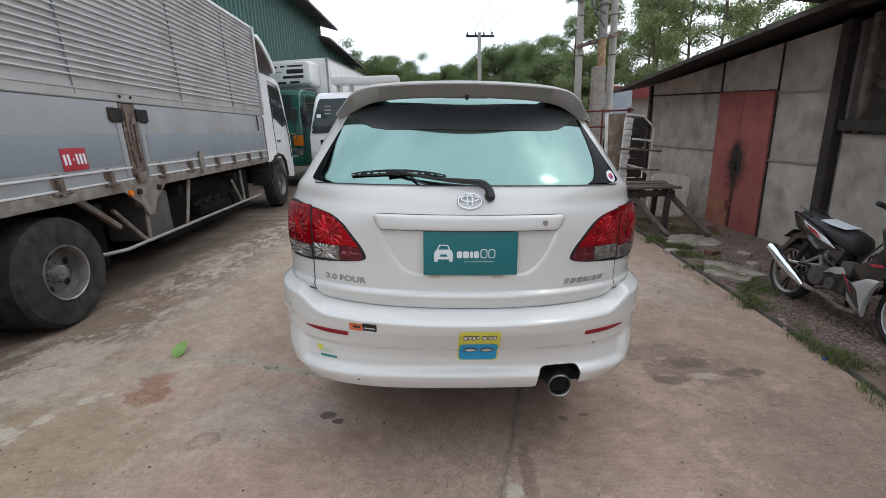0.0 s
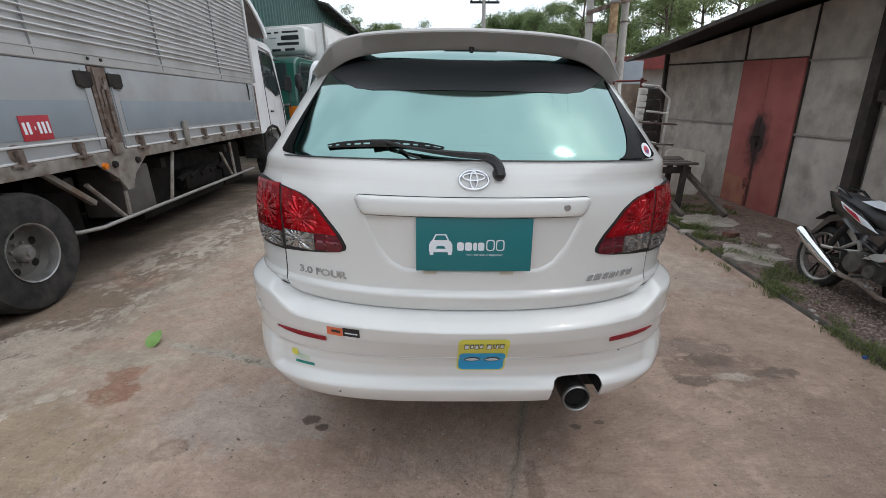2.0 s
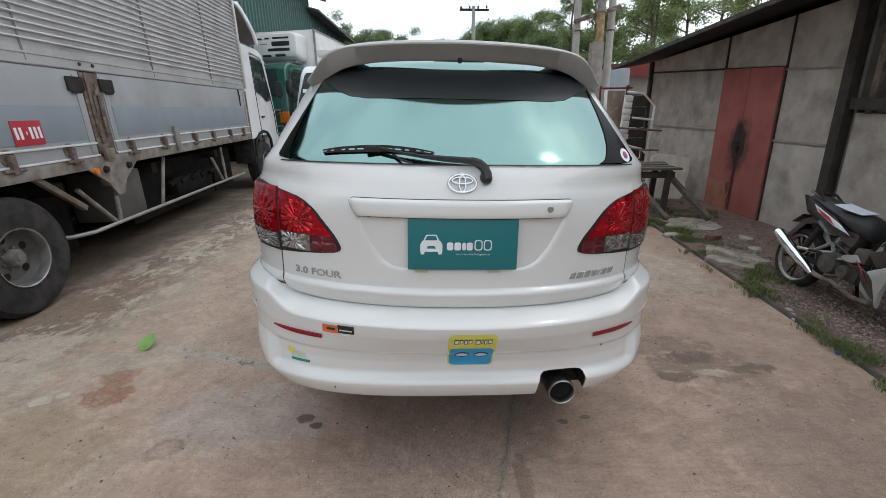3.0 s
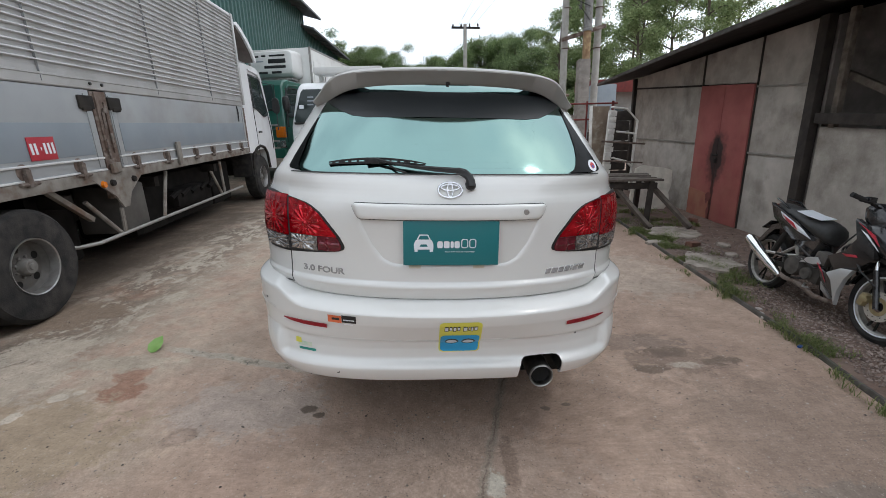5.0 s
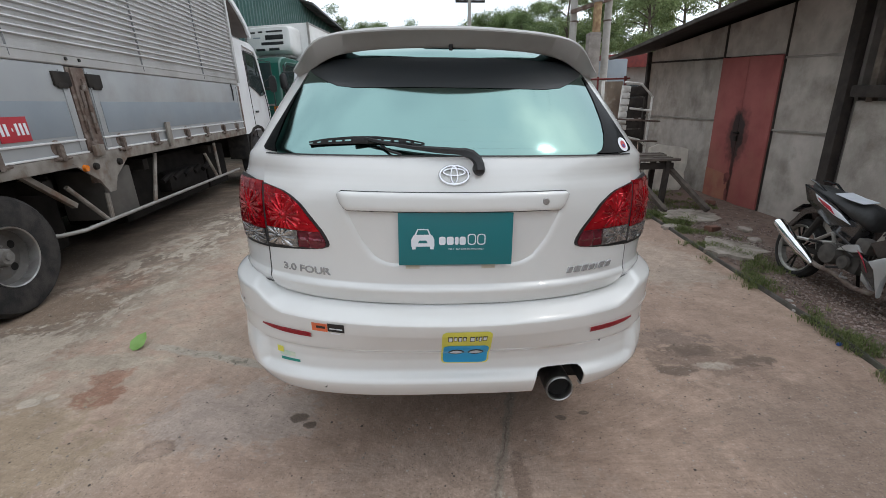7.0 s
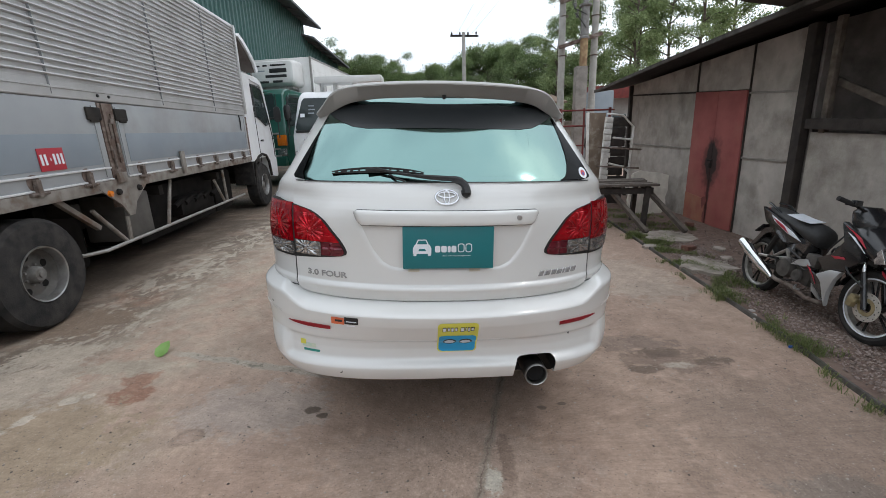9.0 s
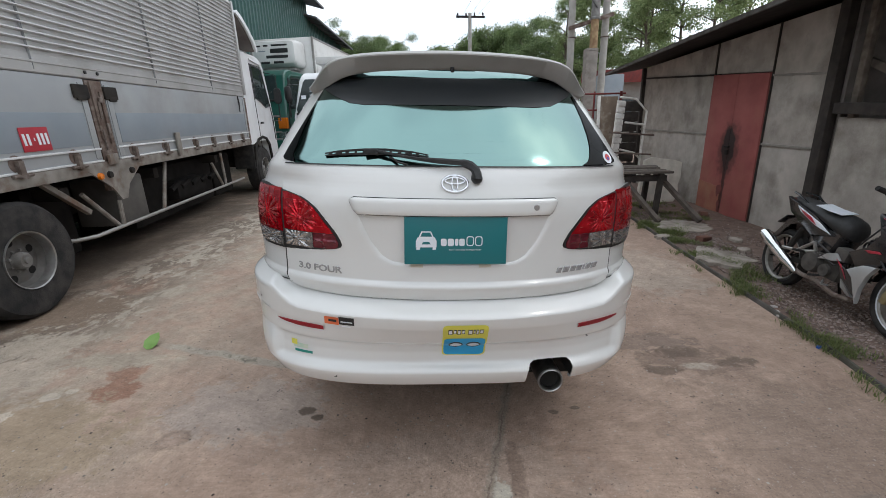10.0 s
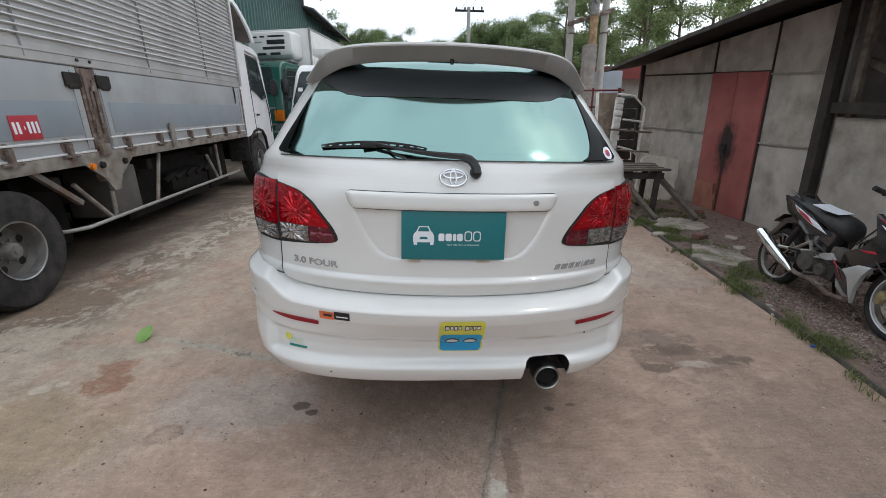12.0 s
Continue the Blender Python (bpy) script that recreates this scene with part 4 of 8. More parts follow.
        warp.operation = "ADD"
        l.new(co.outputs["Object"], warp.inputs[0])
        wob = n.new("ShaderNodeTexNoise")
        wob.inputs["Scale"].default_value = scale * 2.5
        l.new(co.outputs["Object"], wob.inputs["Vector"])
        sc = n.new("ShaderNodeVectorMath")
        sc.operation = "SCALE"
        sc.inputs["Scale"].default_value = 0.7 / scale
        l.new(wob.outputs["Color"], sc.inputs[0])
        l.new(sc.outputs["Vector"], warp.inputs[1])
        l.new(warp.outputs["Vector"], v.inputs["Vector"])
        pick = n.new("ShaderNodeSeparateColor")
        l.new(v.outputs["Color"], pick.inputs["Color"])
        m = mix_(1.0, step_(v.outputs["Distance"], size, size * 0.6), step_(pick.outputs["Red"], 1 - share, 1 - share + 0.05), "MULTIPLY")
        m = mix_(1.0, m, (amount, amount, amount), "MULTIPLY")
        return mix_(m, col, tone)
    col = specks(72, 0.26, 0.12, (0.09, 0.066, 0.054), 0.8)
    col = specks(80, 0.24, 0.10, (0.56, 0.49, 0.43), 0.7)
    col = specks(105, 0.32, 0.16, (0.10, 0.074, 0.06), 0.75)
    col = specks(46, 0.20, 0.07, (0.075, 0.058, 0.05), 0.8)
    col = specks(115, 0.30, 0.17, (0.56, 0.48, 0.42), 0.7)
    col = specks(50, 0.20, 0.06, (0.58, 0.53, 0.48), 0.8)
    l.new(col, p.inputs["Base Color"])
    rr = n.new("ShaderNodeMapRange")
    rr.inputs["To Min"].default_value, rr.inputs["To Max"].default_value = 0.62, 0.95
    l.new(noise_(1.5, 8), rr.inputs["Value"])
    l.new(rr.outputs["Result"], p.inputs["Roughness"])
    bp = n.new("ShaderNodeBump")
    bp.inputs["Strength"].default_value, bp.inputs["Distance"].default_value = 0.9, 0.008
    l.new(noise_(34, 15, 0.82), bp.inputs["Height"])
    l.new(bp.outputs["Normal"], p.inputs["Normal"])


build_concrete()


def sheet(name, xs, ys, mat_, dz=0.0, rough=0.0, label="", category="ground"):
    bm = bmesh.new()
    grid = [[bm.verts.new((x(y) if callable(x) else x, y, gz(y) + dz + (noise.noise((3 * (x(y) if callable(x) else x), 3 * y, dz)) * rough))) for x in xs] for y in ys]
    for a, b in zip(grid, grid[1:]):
        for i in range(len(xs) - 1):
            bm.faces.new((a[i], a[i + 1], b[i + 1], b[i]))
    return tagged(part(name, bm, mat_), label, category, kind="structure")


ys = [-1200, -300, -60, -20, -8] + [-4 + 0.5 * k for k in range(70)] + [34, 40, 60, 120, 300, 1200]
sheet("ground", [-1200, -300, -60, -20, -10, -5, -3, -2, -1, 0, 1, 2, 3, 5, 10, 20, 60, 300, 1200], ys, CONCRETE, 0.0, 0.0, "worn reddish concrete yard with pale patches, stains and painted lorry shade")
sheet("verge", [(lambda y, k=k: kerb_x(y) + 0.03 + 0.14 * k + (0.2 * max(0, k - 13))) for k in range(20)], [-6 + 0.15 * k for k in range(110)], EARTH, 0.012, 0.018, "bare brown earth verge beside the kerb", "verge")


# kerb
def build_kerb():
    bm = bmesh.new()
    loops = []
    for k in range(80):
        y = -5 + 0.13 * k
        x, z = kerb_x(y) + 0.006 * noise.noise((0, y * 3, 1)), gz(y)
        h = 0.032 + 0.008 * noise.noise((5, y * 2.3, 0))
        loops.append([(x - 0.014, y, z - 0.03), (x - 0.013, y, z + h * 0.7), (x - 0.008, y, z + h), (x + 0.008, y, z + h), (x + 0.014, y, z + h * 0.8), (x + 0.016, y, z - 0.03)])
    rings(bm, loops)
    tagged(part("kerb", bm, KERB), "low dark mossy concrete kerb beside the yard", "kerb", kind="structure")


build_kerb()


# ---------------------------------------------------------------- lorries
ALU = surf("ribbed_aluminium", (0.46, 0.455, 0.45), (0.52, 0.515, 0.51), 3, 0.40, 0.45, stain=(0.27, 0.26, 0.24), sscale=1.4, samount=0.5, bump=0.05, bscale=30)
TRIM_ALU = surf("bright_aluminium_trim", (0.72, 0.73, 0.73), (0.62, 0.63, 0.63), 9, 0.45, 0.3)
GATE_GREY = surf("pale_grey_gate", (0.34, 0.355, 0.362), (0.30, 0.315, 0.325), 2, 0.5, 0.1, stain=(0.22, 0.205, 0.185), sscale=0.9, samount=0.6)
BAND_GREY = surf("blue_grey_band", (0.25, 0.285, 0.315), (0.22, 0.255, 0.285), 2, 0.5, 0.1, stain=(0.2, 0.21, 0.22), sscale=1.6, samount=0.5)
BED_STEEL = surf("rusty_bed_steel", (0.26, 0.242, 0.216), (0.155, 0.135, 0.115), 7, 0.7, 0.1, stain=(0.13, 0.06, 0.03), sscale=3.5, samount=0.85, bump=0.2, bscale=40)
RUST_DARK = surf("dark_rusty_post", (0.17, 0.13, 0.11), (0.09, 0.055, 0.04), 9, 0.85, 0.1, stain=(0.40, 0.36, 0.32), sscale=6, samount=0.7, bump=0.4, bscale=50)
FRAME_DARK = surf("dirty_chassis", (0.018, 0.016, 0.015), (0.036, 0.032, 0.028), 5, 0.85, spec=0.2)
CAB_WHITE = surf("white_cab_paint", (0.76, 0.77, 0.78), (0.70, 0.71, 0.72), 2, 0.35, coat=0.3, stain=(0.5, 0.48, 0.45), sscale=2.0, samount=0.35)
GREEN_PAINT = surf("dark_green_paint", (0.008, 0.095, 0.068), (0.006, 0.075, 0.055), 2, 0.3, coat=0.5, stain=(0.03, 0.07, 0.055), sscale=2, samount=0.4)
CAB_GLASS = surf("cab_glass", (0.03, 0.042, 0.042), (0.02, 0.03, 0.03), 3, 0.05, spec=0.35)
AMBER = surf("amber_lens", (0.72, 0.20, 0.01), (0.6, 0.14, 0.005), 60, 0.15, coat=1.0)
PLATE_RED = surf("red_painted_plate", (0.42, 0.025, 0.04), (0.36, 0.02, 0.035), 12, 0.5)
REEFER = surf("white_reefer_shell", (0.68, 0.68, 0.66), (0.62, 0.62, 0.60), 2, 0.45, stain=(0.45, 0.43, 0.40), sscale=2, samount=0.3)


def lorry_wheel(parent, x, y, r, s, twin=False):
    """A lorry wheel; s: the side on which its face looks out."""
    w = 0.26
    bm = bmesh.new()
    spun(bm, [(-w / 2, r * 0.51), (-w / 2 * 1.06, r * 0.75), (-w / 2, r * 0.93), (-w * 0.36, r), (w * 0.36, r), (w / 2, r * 0.93), (w / 2 * 1.06, r * 0.75), (w / 2, r * 0.51)], (x, y, r), "x", 48)
    if twin:
        spun(bm, [(-w / 2 - s * 0.3, r * 0.51), (-w / 2 - s * 0.3, r * 0.93), (-w * 0.36 - s * 0.3, r), (w * 0.36 - s * 0.3, r), (w / 2 - s * 0.3, r * 0.93), (w / 2 - s * 0.3, r * 0.51)], (x, y, r), "x", 48)
    wheel = part("wheel", bm, RUBBER, parent, "worn dusty lorry tyre")
    bm = bmesh.new()
    f, q = s * w / 2, r * 0.88
    spun(bm, [(f * 0.9, q * 0.575), (f * 1.06, q * 0.565), (f * 1.02, q * 0.54), (f * 0.75, q * 0.52), (f * 0.5, q * 0.515)], (x, y, r), "x", 48)
    part("rim_flange", bm, STEEL, wheel, "worn steel rim flange")
    bm = bmesh.new()
    spun(bm, [(f * 0.5, q * 0.515), (f * 0.30, q * 0.485), (f * 0.12, q * 0.45), (f * 0.16, q * 0.30), (f * 0.22, q * 0.22), (f * 0.22, q * 0.0001)], (x, y, r), "x", 48)
    part("rim", bm, RIM_GREY, wheel, "dirty grey steel rim")
    bm = bmesh.new()
    spun(bm, [(f * 0.2, q * 0.17), (f * 0.62, q * 0.16), (f * 0.74, q * 0.13), (f * 0.74, q * 0.07), (f * 0.82, q * 0.06), (f * 0.82, q * 0.0001)], (x, y, r), "x", 24)
    part("hub", bm, HUB_GREY, wheel, "pale dusty hub")
    for k in range(8):
        bm = bmesh.new()
        a = 2 * math.pi * (k + 0.5) / 8
        spun(bm, [(f * 0.2, q * 0.028), (f * 0.36, q * 0.026), (f * 0.38, q * 0.0001)], (x, y + q * 0.21 * math.cos(a), r + q * 0.21 * math.sin(a)), "x", 6)
        part("wheel_nut", bm, HUB_GREY, wheel)
    for k in range(5):
        bm = bmesh.new()
        a = 2 * math.pi * (k + 0.35) / 5
        spun(bm, [(f * 0.10, q * 0.082), (f * 0.165, q * 0.076), (f * 0.165, q * 0.0001)], (x, y + q * 0.365 * math.cos(a), r + q * 0.365 * math.sin(a)), "x", 16)
        part("rim_hole", bm, DARK, wheel)


HUB_GREY = surf("dusty_hub_paint", (0.24, 0.235, 0.225), (0.15, 0.145, 0.135), 14, 0.6, 0.2, stain=(0.10, 0.085, 0.07), sscale=9, samount=0.6)
RIM_GREY = surf("grey_rim_paint", (0.13, 0.124, 0.117), (0.075, 0.071, 0.066), 10, 0.6, 0.2, stain=(0.15, 0.12, 0.10), sscale=6, samount=0.6)


def build_box_lorry():
    """The lorry with the ribbed gull-wing body. Its own frame: x = 0 on the near side's face, y forward from the rear axle, z up from the ground."""
    a = radians(6.2)
    slope = 2.55
    m = Matrix.Translation((-3.330, 1.517, 0.0)) @ Matrix.Rotation(a, 4, "Z") @ Matrix.Rotation(radians(slope), 4, "X")
    t = thing("box_lorry", "white lorry with ribbed silver gull-wing body and grey drop sides", "lorry", m)
    W = 2.35
    y0, y1, bed, gate_top, top = -2.6, 5.50, 1.05, 1.89, 3.53
    # upper body: ribs run along the side
    bm = bmesh.new()
    section = []
    n = 23
    z_a, z_b = gate_top + 0.17, top - 0.09
    section.append((0.0, gate_top + 0.02))
    section.append((0.012, gate_top + 0.03))
    section.append((0.012, gate_top + 0.10))
    section.append((0.02, gate_top + 0.105))
    section.append((0.02, gate_top + 0.12))
    section.append((0.0, gate_top + 0.125))
    section.append((0.0, z_a))
    step = (z_b - z_a) / n
    for k in range(n):
        z = z_a + step * k
        section += [(-0.004, z + step * 0.05), (-0.004, z + step * 0.58), (0.016, z + step * 0.66), (0.024, z + step * 0.76), (0.02, z + step * 0.9)]
    section += [(0.0, z_b + 0.01), (0.025, z_b + 0.03), (0.022, top - 0.03), (0.0, top), (-0.06, top + 0.02)]
    loops = [[(x, y, z) for x, z in section] + [(-W + 0.06, y, top + 0.02), (-W, y, top), (-W, y, gate_top)] for y in (y0, y1)]
    rings(bm, loops)
    part("upper_body", bm, ALU, t, "ribbed silver aluminium upper body", 25)
    for y, w in ((y1 + 0.03, 0.08), (4.15, 0.004), (2.55, 0.004), (0.75, 0.004)):
        bm = bmesh.new()
        box(bm, (0.012 if w > 0.05 else 0.003, y, (gate_top + top) / 2 + 0.02), (0.05 if w > 0.05 else 0.030, w, top - gate_top - 0.06), bevel=0.001)
        part("body_edge" if w > 0.05 else "rib_joint", bm, ALU if w > 0.05 else GATE_GREY, t)
    bm = bmesh.new()
    box(bm, (-W / 2, y1 + 0.03, (top + bed) / 2), (W - 0.04, 0.05, top - bed), bevel=0.01)
    part("front_wall", bm, ALU, t)
    bm = bmesh.new()
    box(bm, (-W / 2, y0 - 0.02, (top + bed) / 2), (W - 0.04, 0.05, top - bed), bevel=0.01)
    part("rear_door", bm, ALU, t)
    bm = bmesh.new()
    box(bm, (-W + 0.02, (y0 + y1) / 2, (gate_top + bed) / 2), (0.04, y1 - y0, gate_top - bed), bevel=0.005)
    part("far_gate", bm, GATE_GREY, t)
    # drop sides
    for ya, yb in ((y0, 1.29), (1.55, y1 - 0.02)):
        bm = bmesh.new()
        box(bm, (-0.012, (ya + yb) / 2, (bed + 0.115 + gate_top) / 2), (0.03, yb - ya, gate_top - bed - 0.085), bevel=0.004)
        g = part("drop_side", bm, GATE_GREY, t, "pale grey aluminium drop side with blue-grey band")
        for z in (bed + 0.095, bed + 0.21):
            bm = bmesh.new()
            box(bm, (0.008, (ya + yb) / 2, z), (0.022, yb - ya, 0.018), bevel=0.006)
            part("rubbing_strip", bm, TRIM_ALU, g)
        for y in (ya + 0.05, yb - 0.05):
            bm = bmesh.new()
            box(bm, (0.006, y, (bed + 0.1 + gate_top) / 2), (0.012, 0.075, gate_top - bed - 0.14), bevel=0.003)
            part("end_plate", bm, GATE_GREY, g)
        bm = bmesh.new()
        box(bm, (0.0045, (ya + yb) / 2, bed + 0.40), (0.006, yb - ya - 0.2, 0.30), bevel=0.002)
        part("band", bm, BAND_GREY, g)
        for y in (ya + 0.075, yb - 0.075):
            for k in range(11):
                bm = bmesh.new()
                spun(bm, [(0.003, 0.006), (0.0, 0.0001)], (0.012, y, bed + 0.20 + 0.065 * k), "x", 6)
                part("rivet", bm, STEEL, g)
    # centre post, front post
    bm = bmesh.new()
    box(bm, (-0.03, 1.42, (bed + gate_top) / 2 - 0.1), (0.07, 0.23, gate_top - bed + 0.22), bevel=0.008)
    box(bm, (0.012, 1.36, 1.62), (0.02, 0.035, 0.55), bevel=0.004)
    box(bm, (0.012, 1.47, 1.55), (0.02, 0.03, 0.5), bevel=0.004)
    post = part("post", bm, RUST_DARK, t, "rust-stained steel centre post")
    for y in (1.18, 1.66):
        bm = bmesh.new()
        box(bm, (0.012, y + (0.03 if y < 1.4 else -0.03), gate_top - 0.10), (0.026, 0.20, 0.125), bevel=0.012)
        box(bm, (0.018, y + (0.02 if y < 1.4 else -0.02), gate_top - 0.155), (0.02, 0.12, 0.05), (0, 0, 0), 0.01)
        part("latch", bm, FRAME_DARK, post)
    for y in (1.33, 1.50):
        bm = bmesh.new()
        spun(bm, [(0.0, 0.016), (0.012, 0.014), (0.014, 0.0001)], (0.012, y, gate_top + 0.075), "x", 12)
        part("plug", bm, BLACK, post)
    for y, z, w_, h_ in ((1.40, 1.62, 0.04, 0.16), (1.46, 1.45, 0.03, 0.10), (1.37, 1.34, 0.025, 0.2), (1.44, 1.72, 0.06, 0.05)):
        bm = bmesh.new()
        box(bm, (0.024, y, z), (0.012, w_, h_), (0, 0, 0), 0.004)
        part("catch", bm, HINGE, post)
    bm = bmesh.new()
    box(bm, (0.03, 1.40, bed + 0.10), (0.03, 0.17, 0.10), (0, 0, 8), 0.006)
    part("step_plate", bm, BED_STEEL, post)
    bm = bmesh.new()
    box(bm, (-0.02, y1 + 0.01, (bed + gate_top) / 2), (0.07, 0.08, gate_top - bed), bevel=0.01)
    part("post", bm, RUST_DARK, t)
    bm = bmesh.new()
    tube(bm, [(0.015, y1 - 0.34, gate_top + 0.02), (0.022, y1 - 0.33, gate_top - 0.10), (0.018, y1 - 0.335, gate_top - 0.26)], [0.010, 0.014, 0.008], 6)
    part("strap", bm, BLACK, t)
    # bed rail with hinges
    bm = bmesh.new()
    box(bm, (-0.03, (y0 + y1) / 2, bed + 0.03), (0.09, y1 - y0, 0.11), bevel=0.01)
    box(bm, (-W / 2, (y0 + y1) / 2, bed + 0.02), (W - 0.2, y1 - y0, 0.12))
    rail = part("bed_rail", bm, BED_STEEL, t, "rusty grey steel bed rail")
    for y in (-1.6, -0.4, 0.32, 0.93, 1.80, 2.45, 3.25, 3.85, 4.5, 5.1):
        bm = bmesh.new()
        spun(bm, [(0.0, 0.068), (0.002, 0.062), (0.0025, 0.0001)], (0.0045, y, bed + 0.165), "x", 18)
        part("hinge_stain", bm, RUST_DARK, rail)
        bm = bmesh.new()
        box(bm, (0.03, y, bed + 0.12), (0.035, 0.05, 0.14), bevel=0.006)
        tube(bm, [(0.03, y - 0.09, bed + 0.075), (0.03, y + 0.09, bed + 0.075)], 0.016, 8)
        part("hinge", bm, HINGE, rail)
    for y in (2.74,):
        bm = bmesh.new()
        box(bm, (0.035, y, bed + 0.16), (0.03, 0.09, 0.30), bevel=0.006)
        part("bracket", bm, BED_STEEL, rail)
    # triangular gusset with marker lamps
    bm = bmesh.new()
    rings(bm, [[(x, 1.02, bed + 0.02), (x, 1.88, bed + 0.02), (x, 1.58, bed - 0.18), (x, 1.50, bed - 0.32), (x, 1.41, bed - 0.32), (x, 1.31, bed - 0.18)] for x in (0.0, 0.018)])
    gusset = part("gusset", bm, BED_STEEL, t)
    for y, mat_ in ((1.16, AMBER), (1.30, FRAME_DARK), (1.66, FRAME_DARK)):
        bm = bmesh.new()
        spun(bm, [(0.0, 0.035), (0.025, 0.03), (0.03, 0.0001)], (0.018, y, bed - 0.045), "x", 16)
        part("marker_lamp", bm, mat_, gusset)
    # chassis, tanks, side guard
    bm = bmesh.new()
    for x in (-0.75, -1.6):
        box(bm, (x, 2.0, 0.82), (0.1, 8.8, 0.26))
    for y in (-1.9, -1.0, 0.9, 2.4, 4.2):
        box(bm, (-1.2, y, 0.88), (2.1, 0.1, 0.12))
    tube(bm, [(-0.4, 0, 0.48), (-1.95, 0, 0.48)], 0.11, 12)
    box(bm, (-1.2, 2.3, 0.66), (0.7, 3.2, 0.34), bevel=0.05)
    part("chassis", bm, FRAME_DARK, t)
    # boxes added on the hidden far side to keep light from under the bed
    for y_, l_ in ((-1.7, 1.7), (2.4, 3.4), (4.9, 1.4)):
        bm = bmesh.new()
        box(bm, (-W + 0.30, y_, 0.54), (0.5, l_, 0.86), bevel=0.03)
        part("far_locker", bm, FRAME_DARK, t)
    # tank boxes, enlarged to block light under the bed
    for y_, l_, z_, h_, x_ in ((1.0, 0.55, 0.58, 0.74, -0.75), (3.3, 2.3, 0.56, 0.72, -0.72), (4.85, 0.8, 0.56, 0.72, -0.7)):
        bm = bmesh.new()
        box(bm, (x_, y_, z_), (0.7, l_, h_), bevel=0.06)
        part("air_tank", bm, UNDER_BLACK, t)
    bm = bmesh.new()
    box(bm, (-0.30, 1.72, 0.68), (0.45, 0.50, 0.52), bevel=0.03)
    part("tool_box", bm, BOX_GREY, t, "dull grey side locker")
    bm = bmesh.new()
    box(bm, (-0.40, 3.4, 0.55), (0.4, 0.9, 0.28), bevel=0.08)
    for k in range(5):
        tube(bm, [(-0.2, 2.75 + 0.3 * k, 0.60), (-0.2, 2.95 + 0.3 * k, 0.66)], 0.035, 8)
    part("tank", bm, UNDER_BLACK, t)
    bm = bmesh.new()
    tube(bm, [(-0.30, 0.72, 0.47), (-0.10, 0.80, 0.455), (-0.02, 0.98, 0.45), (-0.02, 3.0, 0.45), (-0.02, 4.95, 0.45)], 0.019, 10)
    guard = part("side_guard", bm, GUARD, t, "pale grey steel side guard tube")
    for pts in ([(-0.03, 1.42, 0.72), (-0.03, 1.40, 0.45)], [(-0.12, 1.05, 0.85), (-0.05, 1.36, 0.46)], [(-0.06, 2.48, 1.0), (-0.03, 2.20, 0.46)], [(-0.06, 3.80, 0.85), (-0.03, 4.02, 0.46)], [(-0.06, 4.18, 0.98), (-0.03, 4.14, 0.46)]):
        bm = bmesh.new()
        tube(bm, pts, 0.022, 8)
        part("strut", bm, BED_STEEL, guard)
    bm = bmesh.new()
    box(bm, (-0.1, 0.82, 0.86), (0.05, 0.62, 0.05), (-38, 0, 0), 0.005)
    part("mudguard_stay", bm, BED_STEEL, t)
    bm = bmesh.new()
    box(bm, (-0.1, -0.48, 0.82), (0.05, 0.05, 0.5), (-12, 0, 0), 0.005)
    part("mudguard_stay", bm, BED_STEEL, t)
    bm = bmesh.new()
    box(bm, (-0.2, -0.85, 0.55), (0.5, 0.02, 0.62))
    part("mud_flap", bm, RUBBER, t)
    # red plate with white marks
    bm = bmesh.new()
    box(bm, (0.012, 0.56, bed + 0.34), (0.004, 0.28, 0.19), (0, 0, 0), 0.001)
    plate = part("number_plate", bm, PLATE_RED, t, "red painted plate with white marks")
    for k in range(6):
        bm = bmesh.new()
        box(bm, (0.0155, 0.450 + 0.042 * k + (0.010 if k > 1 else 0), bed + 0.34), (0.002, 0.024 if k != 2 else 0.010, 0.09 if k != 2 else 0.025), (4, 0, 0))
        part("mark", bm, WHITE_INK, plate)
    # cab
    build_cab(t, -W / 2 - 0.0, y1 + 0.18, 1.80, 2.28, 2.78, CAB_WHITE, 1, 0.03)
    bm = bmesh.new()
    shell = [(y1 + 0.58, top - 0.03), (y1 + 0.80, top - 0.10), (y1 + 1.10, top - 0.25), (y1 + 1.36, top - 0.42), (y1 + 1.52, top - 0.60)]
    rings(bm, [[(x, y, z) for y, z in shell] + [(x, y - 0.03, z - 0.035) for y, z in shell[::-1]] for x in (-0.10, -W + 0.10)])
    for x in (-0.10, -W + 0.07):
        rings(bm, [[(xx, y, z) for y, z in shell] + [(xx, y - 0.08, z - 0.065) for y, z in shell[::-1]] for xx in (x, x + 0.03)])
    fairing = part("roof_fairing", bm, CAB_WHITE, t, "white roof air deflector")
    # dark sheet under the deflector, the shade inside it put into the colour
    bm = bmesh.new()
    rings(bm, [[(x, y - 0.036, z - 0.042) for y, z in shell] + [(x, y - 0.042, z - 0.05) for y, z in shell[::-1]] for x in (-0.135, -W + 0.135)])
    part("lining", bm, FAIRING_DARK, fairing, "dark brown sheet that paints the shade inside the deflector")
    for k in range(3):
        bm = bmesh.new()
        tube(bm, [(-0.3 - 0.15 * k, y1 + 0.12, 2.86 + 0.05 * k), (-0.3 - 0.15 * k, y1 + 1.4, 2.86 + 0.05 * k)], 0.018, 8)
        part("roof_bar", bm, STEEL, t)
    for y in (0.0,):
        lorry_wheel(t, -0.14, y + 0.2, 0.47, 1, True)
        lorry_wheel(t, -W + 0.14, y + 0.2, 0.47, -1, True)
    lorry_wheel(t, -0.16, y1 + 0.83, 0.47, 1)
